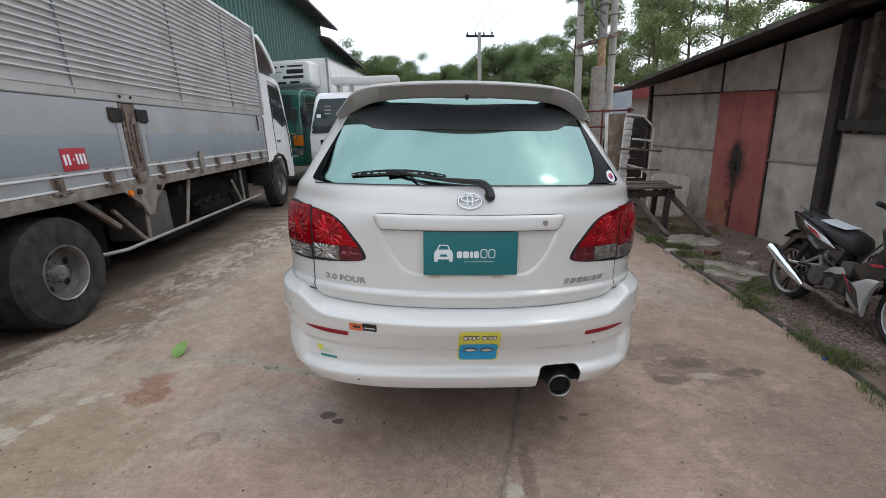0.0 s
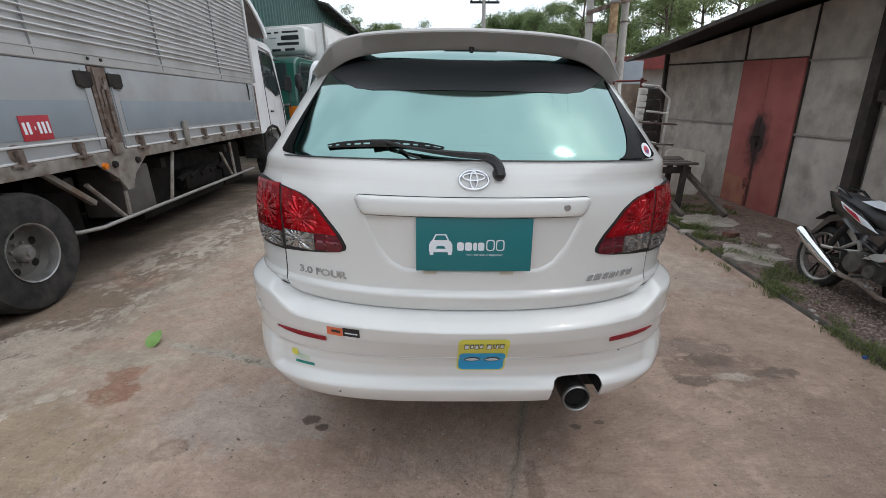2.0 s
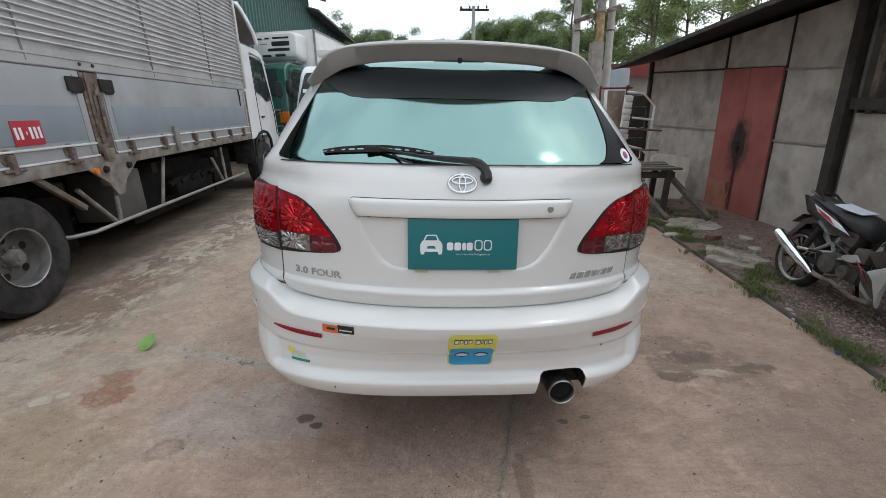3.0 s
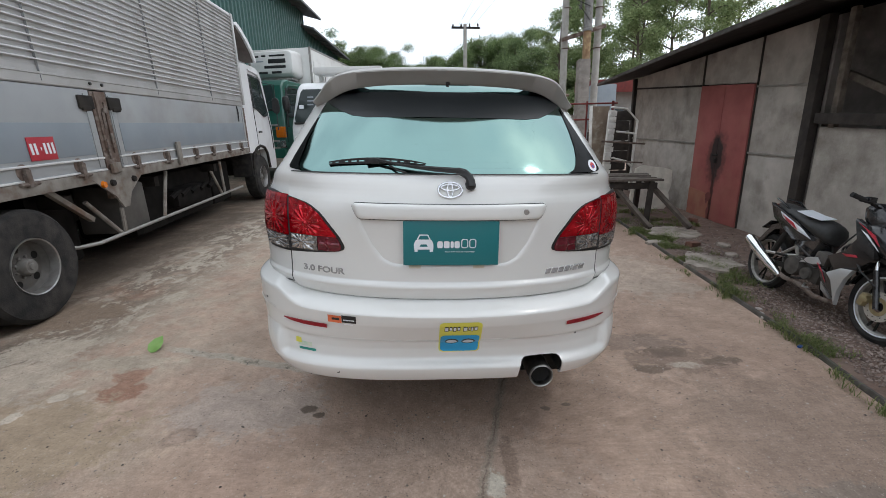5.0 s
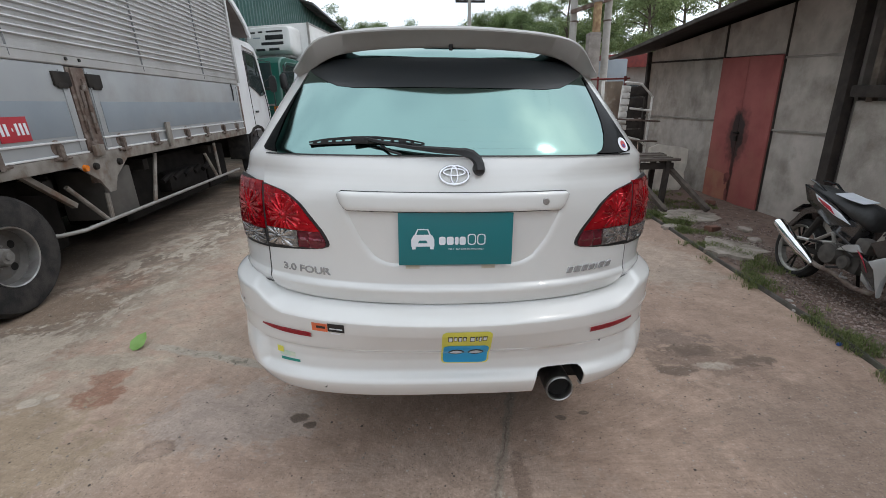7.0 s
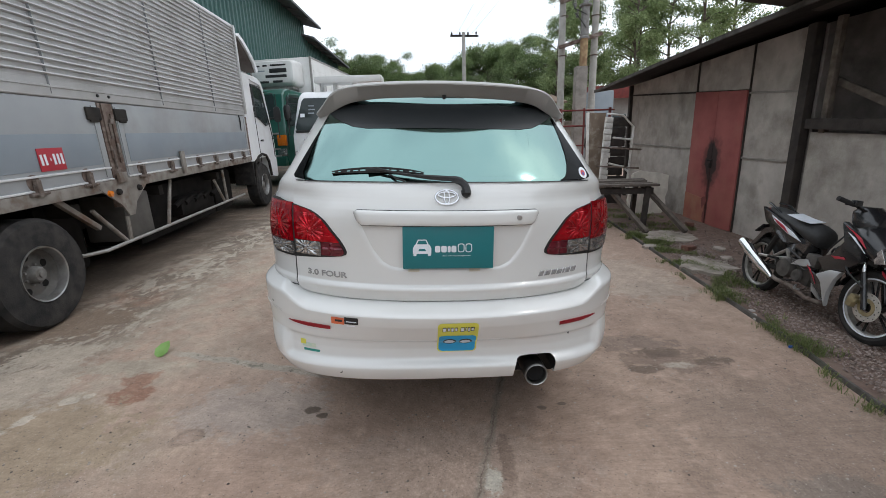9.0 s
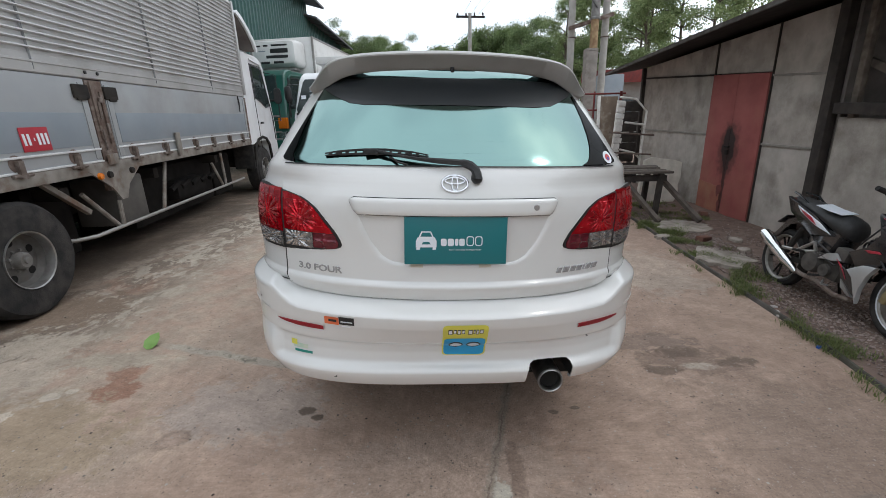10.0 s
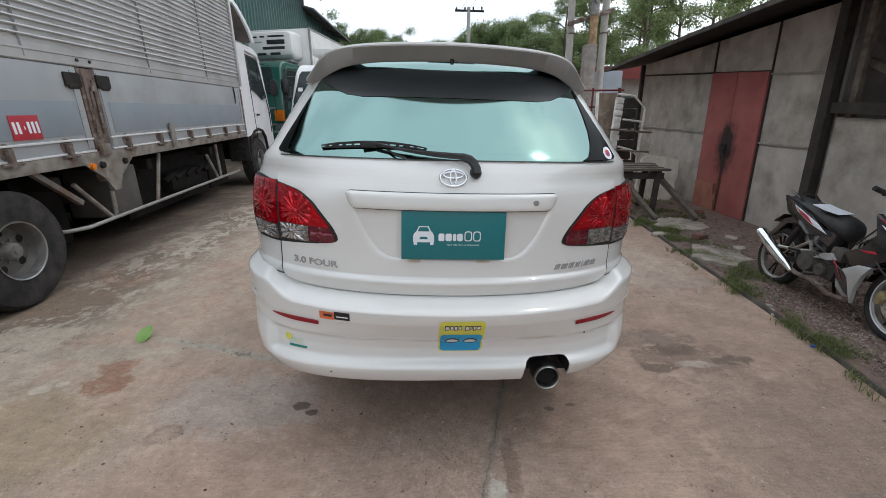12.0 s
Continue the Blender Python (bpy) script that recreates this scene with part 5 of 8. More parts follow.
    lorry_wheel(t, -W + 0.16, y1 + 0.83, 0.47, -1)


# brown tone standing in for shade inside the white deflector
FAIRING_DARK = surf("brown_inside_shade", (0.17, 0.145, 0.13), (0.12, 0.10, 0.09), 5, 0.85)
HINGE = surf("rusty_hinge_steel", (0.15, 0.118, 0.10), (0.085, 0.06, 0.048), 20, 0.7, 0.2, stain=(0.42, 0.40, 0.37), sscale=12, samount=0.5)
# near-black colour for the boxes under the lorry bed
UNDER_BLACK = surf("near_black_underside", (0.008, 0.0075, 0.007), (0.016, 0.014, 0.013), 6, 0.85, spec=0.12)
GUARD = surf("pale_guard_paint", (0.33, 0.325, 0.31), (0.25, 0.24, 0.225), 8, 0.5, 0.3, stain=(0.18, 0.13, 0.10), sscale=5, samount=0.6)
BOX_GREY = surf("dull_grey_locker", (0.105, 0.098, 0.09), (0.07, 0.065, 0.06), 6, 0.65, 0.2, stain=(0.12, 0.10, 0.085), sscale=3, samount=0.6)


def build_cab(t, xc, y, length, width, height, paint, ahead, lean=0.10):
    """A forward-control cab. ahead = 1: it looks along +y, -1: along -y. y: its back wall. lean: how far its sides draw in."""
    h = width / 2
    prof = [(0.0, 1.02), (0.12, 1.02), (0.3, 1.06), (1.08, 1.06), (1.2, 0.62), (length - 0.12, 0.55), (length, 0.75), (length - 0.02, 1.45), (length - 0.28, height - 0.2), (length - 0.42, height - 0.06), (length - 0.62, height), (0.1, height), (0.0, height - 0.1)]
    bm = bmesh.new()
    loops = []
    for x, k in ((-h, 0.97), (-h + 0.05, 1.0), (h - 0.05, 1.0), (h, 0.97)):
        loops.append([(xc + x * (1 - lean * max(0, z - 1.5) / (height - 1.5)), y + ahead * (length / 2 + (d - length / 2) * k), 0.58 + (z - 0.58) * (1 if abs(x) < h else 0.985)) for d, z in prof])
    rings(bm, loops)
    cab = part("cab", bm, paint, t, "", 30)
    for s in (1, -1):
        xs = lambda z: xc + s * (h * (1 - lean * max(0, z - 1.5) / (height - 1.5)) + 0.006)
        bm = bmesh.new()
        pts = [(0.66, height - 0.22), (length - 0.60, height - 0.25), (length - 0.50, height - 0.34), (length - 0.24, 1.78), (length - 0.55, 1.74), (length - 0.85, 1.86), (0.66, 1.92)]
        vs = [bm.verts.new((xs(z), y + ahead * d, z)) for d, z in pts]
        bm.faces.new(vs)
        part("side_window", bm, CAB_GLASS, cab)
        bm = bmesh.new()
        tube(bm, [(xs(z), y + ahead * d, z) for d, z in pts + pts[:1]], 0.014, 5)
        part("window_seal", bm, BLACK, cab)
        bm = bmesh.new()
        tube(bm, [(xs(z) + s * 0.008, y + ahead * d, z) for d, z in ((0.60, height - 0.12), (length - 0.62, height - 0.16), (length - 0.48, height - 0.26))], [0.02, 0.024, 0.014], 6)
        part("rain_visor", bm, paint, cab)
        bm = bmesh.new()
        line = [(0.62, 0.75), (0.60, height - 0.2), (length - 0.5, height - 0.22), (length - 0.15, 1.5), (length - 0.12, 1.02)]
        tube(bm, [(xs(z) - s * 0.002, y + ahead * d, z) for d, z in line], 0.010, 4)
        part("door_line", bm, BLACK, cab)
        bm = bmesh.new()
        box(bm, (xs(1.4) + s * 0.012, y + ahead * 0.80, 1.42), (0.03, 0.16, 0.04), bevel=0.008)
        part("door_handle", bm, BLACK, cab)
        bm = bmesh.new()
        arc = [(0.10, 0.70), (0.18, 0.96), (0.42, 1.09), (0.7, 1.13), (0.95, 1.09), (1.12, 0.95), (1.2, 0.62)]
        tube(bm, [(xs(z), y + ahead * d, z) for d, z in arc], 0.03, 6)
        part("wheel_arch", bm, FRAME_DARK, cab)
        bm = bmesh.new()
        box(bm, (xc + s * (h - 0.22), y + ahead * 0.10, 0.78), (0.40, 0.05, 0.5), bevel=0.01)
        part("mud_flap", bm, RUBBER, cab)
        bm = bmesh.new()
        mx, my = xs(2.0) + s * 0.16, y + ahead * (length - 0.05)
        tube(bm, [(xs(2.25), y + ahead * (length - 0.35), height - 0.3), (mx, my, height - 0.32), (mx, my, 1.45), (xs(1.45), y + ahead * (length - 0.2), 1.45)], 0.013, 8)
        mirror = part("mirror_arm", bm, BLACK, cab)
        bm = bmesh.new()
        loops = []
        for yy, k in ((-0.02, 0.94), (0.0, 1.0), (0.05, 0.9), (0.075, 0.55)):
            loops.append([(mx + 0.085 * k * math.copysign(abs(math.cos(a)) ** 0.6, math.cos(a)), my + ahead * yy, 2.0 + 0.18 * k * math.copysign(abs(math.sin(a)) ** 0.6, math.sin(a))) for a in [math.tau * i / 20 for i in range(20)]])
        rings(bm, loops)
        part("mirror_housing", bm, BLACK, mirror)
        bm = bmesh.new()
        box(bm, (xc + s * (h - 0.16), y + ahead * (length - 0.03), 0.95), (0.30, 0.08, 0.22), bevel=0.02)
        part("headlamp", bm, CLEAR_LENS, cab)
        if paint is GREEN_PAINT:
            bm = bmesh.new()
            box(bm, (xc + s * (h - 0.13), y + ahead * (length - 0.02), 1.30), (0.28, 0.12, 0.32), (0, 0, 0), 0.03)
            part("indicator", bm, AMBER, cab)
            for z in (1.05, 1.5, 0.85):
                bm = bmesh.new()
                box(bm, (xc + s * 0.55, y + ahead * (length + 0.01), z), (0.6, 0.03, 0.05), bevel=0.008)
                part("grille_bar", bm, GUARD, cab)
    bm = bmesh.new()
    kx, zl = (0.72, 1.98) if paint is GREEN_PAINT else (0.92, 1.56)
    q = [(-h * kx, zl + 0.08), (-h * kx * 0.97, zl), (h * kx * 0.97, zl), (h * kx, zl + 0.08), (h * kx * (1.0 - lean * 1.1), height - 0.26), (h * kx * (0.95 - lean * 1.2), height - 0.19), (-h * kx * (0.95 - lean * 1.2), height - 0.19), (-h * kx * (1.0 - lean * 1.1), height - 0.26)]
    vs = [bm.verts.new((xc + x, y + ahead * (length - 0.005 - 0.26 * (z - 1.45) / (height - 1.65)) + ahead * 0.012, z)) for x, z in q]
    bm.faces.new(vs)
    part("windscreen", bm, CAB_GLASS, cab)
    bm = bmesh.new()
    box(bm, (xc, y + ahead * (length + 0.004 - 0.26 * max(0.0, zl - 1.5) / (height - 1.65)), zl - 0.03), (width * kx, 0.03, 0.06), bevel=0.01)
    part("screen_frame", bm, BLACK, cab)
    for s in (-0.3, 0.3):
        bm = bmesh.new()
        tube(bm, [(xc + s, y + ahead * (length + 0.03), zl), (xc + s + 0.35, y + ahead * (length - 0.04), zl + 0.2)], 0.012, 6)
        part("wiper", bm, BLACK, cab)
    bm = bmesh.new()
    box(bm, (xc, y + ahead * (length + 0.01), 0.68), (width * 0.98, 0.16, 0.28), bevel=0.04)
    part("front_bumper", bm, paint, cab)
    bm = bmesh.new()
    box(bm, (xc, y + ahead * (length - 0.0), 1.2), (width * (0.4 if paint is GREEN_PAINT else 0.7), 0.03, 0.28), bevel=0.01)
    part("grille", bm, FRAME_DARK, cab)
    bm = bmesh.new()
    box(bm, (xc, y + ahead * 0.7, 0.78), (width * 0.8, 1.0, 0.45))
    part("engine", bm, FRAME_DARK, cab)
    return cab


build_box_lorry()


def build_facing_lorry(name, label, xc, y, width, cab_h, paint, body_h, body_mat, length=5.0, reefer=False, heading=0.0, lean=0.10):
    """A lorry that faces down the yard; y: its front."""
    t = thing(name, label, "lorry", pose(xc, y, gz(y + 2), 0, 0, heading))
    build_cab(t, 0, 1.85, 1.85, width, cab_h, paint, -1, lean)
    bm = bmesh.new()
    box(bm, (0, 2.1 + length / 2, 0.95 + (body_h - 0.95) / 2), (width + 0.12, length, body_h - 0.95), bevel=0.025)
    body = part("box_body", bm, body_mat, t)
    for s in (-1, 1):
        bm = bmesh.new()
        box(bm, (s * (width / 2 + 0.06), 2.1 + length / 2, body_h - 0.03), (0.04, length, 0.05), bevel=0.01)
        part("edge_trim", bm, GUARD, body)
        for k in range(2):
            bm = bmesh.new()
            box(bm, (s * (width / 2 + 0.065), 2.7 + 1.4 * k, body_h - 0.75), (0.03, 0.9, 0.7), bevel=0.02)
            part("side_door", bm, body_mat, body)
    bm = bmesh.new()
    for x in (-0.4, 0.4):
        box(bm, (x, 1.1 + length / 2, 0.75), (0.1, 1.9 + length, 0.2))
    part("chassis", bm, FRAME_DARK, t)
    for s in (-1, 1):
        lorry_wheel(t, s * (width / 2 - 0.15), 1.15, 0.42, s)
        lorry_wheel(t, s * (width / 2 - 0.15), min(5.2, 0.9 + length), 0.42, s, True)
    if reefer:
        z0 = cab_h + 0.20
        bm = bmesh.new()
        loops = []
        for yy, k, lo, hi in ((1.43, 0.90, 0.18, 0.72), (1.45, 0.95, 0.12, 0.77), (1.55, 1.0, 0.05, 0.81), (1.80, 1.0, 0.02, 0.83), (2.08, 1.0, 0.02, 0.83)):
            hw = 0.72 * k
            ring = []
            for cx, cz, a0 in ((1, hi, 0), (-1, hi, 90), (-1, lo, 180), (1, lo, 270)):
                for q in range(5):
                    a_ = radians(a0 + 22.5 * q)
                    ring.append((0.08 + cx * (hw - 0.14) + 0.14 * math.cos(a_), yy, z0 + cz + (-0.14 if cz == hi else 0.14) + 0.14 * math.sin(a_)))
            loops.append(ring)
        rings(bm, loops)
        unit = part("cooling_unit", bm, REEFER, t, "white roof cooling unit with dark vents", 30)
        for xx, zz, w_, h_ in ((-0.47, 0.64, 0.15, 0.05), (-0.22, 0.65, 0.15, 0.05), (0.24, 0.655, 0.54, 0.05), (0.22, 0.49, 0.60, 0.13), (0.14, 0.32, 0.74, 0.085), (-0.28, 0.15, 0.30, 0.07), (0.18, 0.155, 0.34, 0.07)):
            bm = bmesh.new()
            box(bm, (xx + 0.04, 1.432, z0 + zz), (w_, 0.03, h_), bevel=0.012)
            part("vent", bm, BLACK, unit)
        bm = bmesh.new()
        box(bm, (-0.32, 1.430, z0 + 0.49), (0.24, 0.012, 0.035), bevel=0.004)
        part("badge", bm, BAND_GREY, unit)
        bm = bmesh.new()
        box(bm, (0.08, 1.85, z0 - 0.02), (1.1, 0.44, 0.08), bevel=0.02)
        part("unit_base", bm, GUARD, unit)
        for sx in (-1, 1):
            bm = bmesh.new()
            box(bm, (sx * (width / 2 + 0.045), 2.09, 0.95 + (body_h - 0.95) / 2), (0.07, 0.04, body_h - 0.93), bevel=0.008)
            part("corner_post", bm, GUARD, body)
            bm = bmesh.new()
            tube(bm, [(sx * (width / 2 + 0.10), 3.1, body_h - 0.45), (sx * (width / 2 + 0.10), 3.1, 1.2)], 0.018, 6)
            part("lock_rod", bm, STEEL, body)
            bm = bmesh.new()
            box(bm, (sx * (width / 2 + 0.10), 4.0, body_h - 0.55), (0.05, 0.16, 0.10), bevel=0.02)
            part("latch", bm, FRAME_DARK, body)
    return t


build_facing_lorry("green_lorry", "dark green lorry with white insulated box and roof cooling unit", -5.80, 11.4, 2.1, 2.85, GREEN_PAINT, 4.04, REEFER, 4.6, True, -8.0)
small = build_facing_lorry("small_white_lorry", "white light lorry with bare windscreen, parked behind the car", -2.85, 9.1, 1.85, 2.53, CAB_WHITE, 2.50, CAB_WHITE, 3.5, lean=0.16)



# ---------------------------------------------------------------- warehouse
GREEN_SHEET = surf("green_corrugated_sheet", (0.055, 0.135, 0.122), (0.045, 0.115, 0.104), 1.5, 0.5, 0.1, stain=(0.08, 0.15, 0.14), sscale=0.6, samount=0.5)
ROOF_SHEET = surf("grey_roof_sheet", (0.13, 0.135, 0.14), (0.10, 0.10, 0.105), 2, 0.7, 0.1, stain=(0.07, 0.065, 0.06), sscale=1, samount=0.5)


def build_warehouse():
    t = thing("warehouse", "green corrugated warehouse with grey overhanging roof", "building", pose(0, 0, 0))
    for xw, ya, yb, ze, ov in ((-8.95, -4.0, 27.6, 9.6, 1.05), (-9.05, 27.8, 36.5, 8.8, 0.95)):
        bm = bmesh.new()
        pts = []
        n = int((yb - ya) / 0.34)
        for k in range(n):
            y = ya + (yb - ya) * k / n
            w = (yb - ya) / n
            pts += [(xw, y), (xw, y + w * 0.55), (xw + 0.075, y + w * 0.65), (xw + 0.075, y + w * 0.9)]
        a = [bm.verts.new((x, y, 0.0)) for x, y in pts]
        b = [bm.verts.new((x, y, ze - 0.02)) for x, y in pts]
        for i in range(len(a) - 1):
            bm.faces.new((a[i], a[i + 1], b[i + 1], b[i]))
        part("side_wall", bm, GREEN_SHEET, t, "", 20)
        bm = bmesh.new()
        for y in (ya, yb):
            rings(bm, [[(xw, q, 0), (xw, q, ze + 0.02), (xw - 6, q, ze + 1.5), (xw - 12, q, ze - 0.25), (xw - 12, q, 0)] for q in (y - 0.06, y + 0.06)])
        box(bm, (xw - 12, (ya + yb) / 2, ze / 2), (0.12, yb - ya, ze))
        part("end_wall", bm, GREEN_SHEET, t)
        bm = bmesh.new()
        rings(bm, [[(xw + ov, y, ze - 0.25), (xw - 6, y, ze + 1.7), (xw - 13, y, ze - 0.4), (xw - 13, y, ze - 0.5), (xw - 6, y, ze + 1.58), (xw + ov, y, ze - 0.37)] for y in (ya - 0.8, yb + 0.5)])
        part("roof", bm, ROOF_SHEET, t)
        for k in range(int((yb - ya) / 1.6)):
            bm = bmesh.new()
            box(bm, (xw + ov / 2, ya + 0.8 + 1.6 * k, ze - 0.30), (ov, 0.05, 0.06), (0, 15, 0))
            part("rafter", bm, ROOF_SHEET, t)


build_warehouse()

# ---------------------------------------------------------------- shed
CEMENT = surf("grey_cement_board", (0.485, 0.44, 0.395), (0.37, 0.333, 0.293), 5, 0.9, bump=0.2, bscale=50, stain=(0.15, 0.125, 0.10), sscale=1.6, samount=0.8)
RED_DOOR = surf("faded_red_door", (0.36, 0.104, 0.094), (0.285, 0.077, 0.069), 4, 0.75, stain=(0.36, 0.15, 0.11), sscale=1.4, samount=0.6, bump=0.08, bscale=30)
def oily(m):
    """A dark oily patch round the bolt and a run below it, in the door's own places."""
    n, l = m.node_tree.nodes, m.node_tree.links
    p = n["Principled BSDF"]
    co = n.new("ShaderNodeTexCoord")
    rag = n.new("ShaderNodeTexNoise")
    rag.inputs["Scale"].default_value, rag.inputs["Detail"].default_value = 9.0, 10.0
    l.new(co.outputs["Object"], rag.inputs["Vector"])
    col = p.inputs["Base Color"].links[0].from_socket
    for y, z, ry, rz, lo, hi, tone, amount in ((4.851, 1.09, 0.21, 0.40, 1.25, 0.75, (0.10, 0.034, 0.03), 0.75), (4.851, 1.12, 0.13, 0.29, 1.15, 0.85, (0.022, 0.014, 0.013), 0.92), (4.853, 0.62, 0.035, 0.45, 1.3, 0.7, (0.05, 0.022, 0.02), 0.85), (4.90, 0.50, 0.06, 0.07, 1.2, 0.8, (0.16, 0.05, 0.04), 0.8)):
        mp = n.new("ShaderNodeMapping")
        mp.vector_type = "TEXTURE"
        mp.inputs["Location"].default_value, mp.inputs["Scale"].default_value = (SX, y, z), (50.0, ry, rz)
        l.new(co.outputs["Object"], mp.inputs["Vector"])
        ln = n.new("ShaderNodeVectorMath")
        ln.operation = "LENGTH"
        l.new(mp.outputs["Vector"], ln.inputs[0])
        ad = n.new("ShaderNodeMath")
        ad.operation = "MULTIPLY_ADD"
        l.new(rag.outputs["Fac"], ad.inputs[0])
        ad.inputs[1].default_value = 1.1
        l.new(ln.outputs["Value"], ad.inputs[2])
        mr = n.new("ShaderNodeMapRange")
        mr.interpolation_type = "SMOOTHSTEP"
        mr.inputs["From Min"].default_value, mr.inputs["From Max"].default_value = lo + 0.55, hi + 0.55
        mr.inputs["To Max"].default_value = amount
        l.new(ad.outputs["Value"], mr.inputs["Value"])
        mx = n.new("ShaderNodeMixRGB")
        mx.inputs["Color2"].default_value = (*tone, 1)
        l.new(mr.outputs["Result"], mx.inputs["Fac"])
        l.new(col, mx.inputs["Color1"])
        col = mx.outputs["Color"]
    l.new(col, p.inputs["Base Color"])


DOOR_GRIME = surf("grimy_red_paint", (0.15, 0.045, 0.04), (0.20, 0.055, 0.048), 9, 0.75)
TIMBER = surf("weathered_timber", (0.20, 0.165, 0.135), (0.11, 0.088, 0.07), 12, 0.9, bump=0.3, bscale=40, stain=(0.06, 0.05, 0.042), sscale=4, samount=0.6)
INSIDE = surf("dusty_inside_boards", (0.26, 0.235, 0.215), (0.18, 0.16, 0.145), 5, 0.9, stain=(0.05, 0.04, 0.035), sscale=2, samount=0.6)
DARK_TIMBER = surf("dark_timber", (0.031, 0.025, 0.022), (0.052, 0.042, 0.036), 10, 0.85, bump=0.3, bscale=40)
PALE_STRIP = surf("pale_joint_strip", (0.31, 0.285, 0.255), (0.24, 0.22, 0.195), 9, 0.85)
FADED_ORANGE = surf("faded_orange_sheet", (0.36, 0.15, 0.095), (0.30, 0.105, 0.075), 5, 0.8, stain=(0.34, 0.20, 0.13), sscale=3.0, samount=0.6)
# near-black colour for the roof sheet, top and underside alike
SHED_ROOF = surf("near_black_roof_sheet", (0.022, 0.019, 0.018), (0.035, 0.030, 0.028), 6, 0.9, spec=0.15)
SX = 4.10
oily(RED_DOOR)
oily(FADED_ORANGE)


def build_roof_board():
    bm = bmesh.new()
    box(bm, (0.40, 0.9, 2.83), (1.75, 0.5, 0.17), (0, 0, 0), 0.04)
    for x in (-0.35, 0.0, 0.5):
        box(bm, (x, 0.95, 2.64), (0.06, 0.25, 0.26), (0, 0, 0), 0.01)
    part("roof_board", bm, REEFER, small)
    for x, z, w, h in ((-0.68, 1.92, 0.11, 0.09), (-0.46, 2.15, 0.15, 0.03), (-0.45, 2.06, 0.17, 0.03), (-0.46, 1.97, 0.15, 0.03)):
        bm = bmesh.new()
        y = -0.012 + 0.26 * (z - 1.45) / 0.88
        box(bm, (x, y, z), (w, 0.006, h), (-16.5, 0, 0))
        part("notice", bm, WHITE_INK if h > 0.08 else BAND_GREY, small)


build_roof_board()


def build_shed():
    t = thing("shed", "grey cement-board shed with faded red double doors and dark eaves", "shed", pose(0, 0, 0))
    # boards: y from, y to, z from, z to
    def sag(bm):
        """The old boards have sunk towards the near end."""
        for v in bm.verts:
            f = min(1.0, max(0.0, (v.co.z - 0.6) / 1.6)) * (1.0 if v.co.z < 2.4 else 0.0)
            v.co.z += 0.10 * (v.co.y - 5.6) * f

    def droop(bm):
        for v in bm.verts:
            if v.co.z > 0.5:
                v.co.z += 0.07 * max(-2.0, v.co.y - 3.1)

    boards = [(5.475, 7.86, 0.1, 1.30), (5.475, 7.86, 1.32, 2.18), (3.40, 4.235, 0.05, 1.22), (3.40, 4.235, 1.24, 2.14), (3.40, 4.235, 2.16, 2.62), (4.255, 5.445, 2.20, 2.62), (5.475, 7.86, 2.20, 2.62), (1.1, 3.2, 0.0, 1.47), (-3.0, 1.08, 0.0, 1.33)]
    for a, b, c, d in boards:
        bm = bmesh.new()
        box(bm, (SX + 0.02, (a + b) / 2, (c + d) / 2), (0.04, b - a, d - c), bevel=0.004)
        if b == 3.2:
            droop(bm)
        elif a > 3:
            sag(bm)
        part("wall_board", bm, CEMENT, t)
    for a, b, z in ((5.475, 7.86, 1.31), (3.40, 4.235, 1.23), (3.40, 4.235, 2.15), (5.475, 7.86, 2.19)):
        bm = bmesh.new()
        box(bm, (SX - 0.008, (a + b) / 2, z), (0.025, b - a, 0.028), bevel=0.004)
        sag(bm)
        part("joint_strip", bm, PALE_STRIP if z != 2.19 else DARK_TIMBER, t)
    for y, w in ((7.91, 0.09), (3.33, 0.12), (5.46, 0.02), (4.245, 0.012)):
        bm = bmesh.new()
        box(bm, (SX - 0.01 if w > 0.05 else SX + 0.03, y, 1.33), (0.10, w, 2.58), bevel=min(0.008, w * 0.2))
        part("post", bm, DARK_TIMBER, t)
    bm = bmesh.new()
    box(bm, (SX - 0.02, 2.15, 1.56), (0.12, 2.1, 0.11), bevel=0.01)
    droop(bm)
    box(bm, (SX - 0.02, -0.95, 1.42), (0.12, 4.1, 0.11), bevel=0.01)
    part("sill_beam", bm, DARK_TIMBER, t)
    for y in (3.06, 1.2, -0.6):
        bm = bmesh.new()
        box(bm, (SX + 0.02, y, 2.04), (0.06, 0.07, 1.16), bevel=0.008)
        part("stud", bm, TIMBER, t)
    bm = bmesh.new()
    box(bm, (SX + 0.12, 2.45, 1.68), (0.05, 1.5, 0.07), (26, 0, 0), 0.006)
    part("brace", bm, TIMBER, t)
    # dark inside
    bm = bmesh.new()
    rings(bm, [[(x, -3.0, 0.0), (x, 3.25, 0.0), (x, 3.25, 2.80), (x, -3.0, 2.80)] for x in (SX + 0.86, SX + 0.94)])
    part("inner_wall", bm, INSIDE, t)
    # partition added to catch light, so the opening doesn't go black
    bm = bmesh.new()
    rings(bm, [[(SX + 0.05, y, 0.0), (SX + 0.85, y, 0.0), (SX + 0.85, y, 2.79), (SX + 0.05, y, 2.60)] for y in (3.24, 3.30)])
    part("partition", bm, INSIDE, t)
    bm = bmesh.new()
    rings(bm, [[(x, -3.0, 0.0), (x, 7.87, 0.0), (x, 7.87, 3.57), (x, -3.0, 3.57)] for x in (SX + 4.15, SX + 4.25)])
    part("back_wall", bm, INSIDE, t)
    for y in (7.9, -3.0):
        bm = bmesh.new()
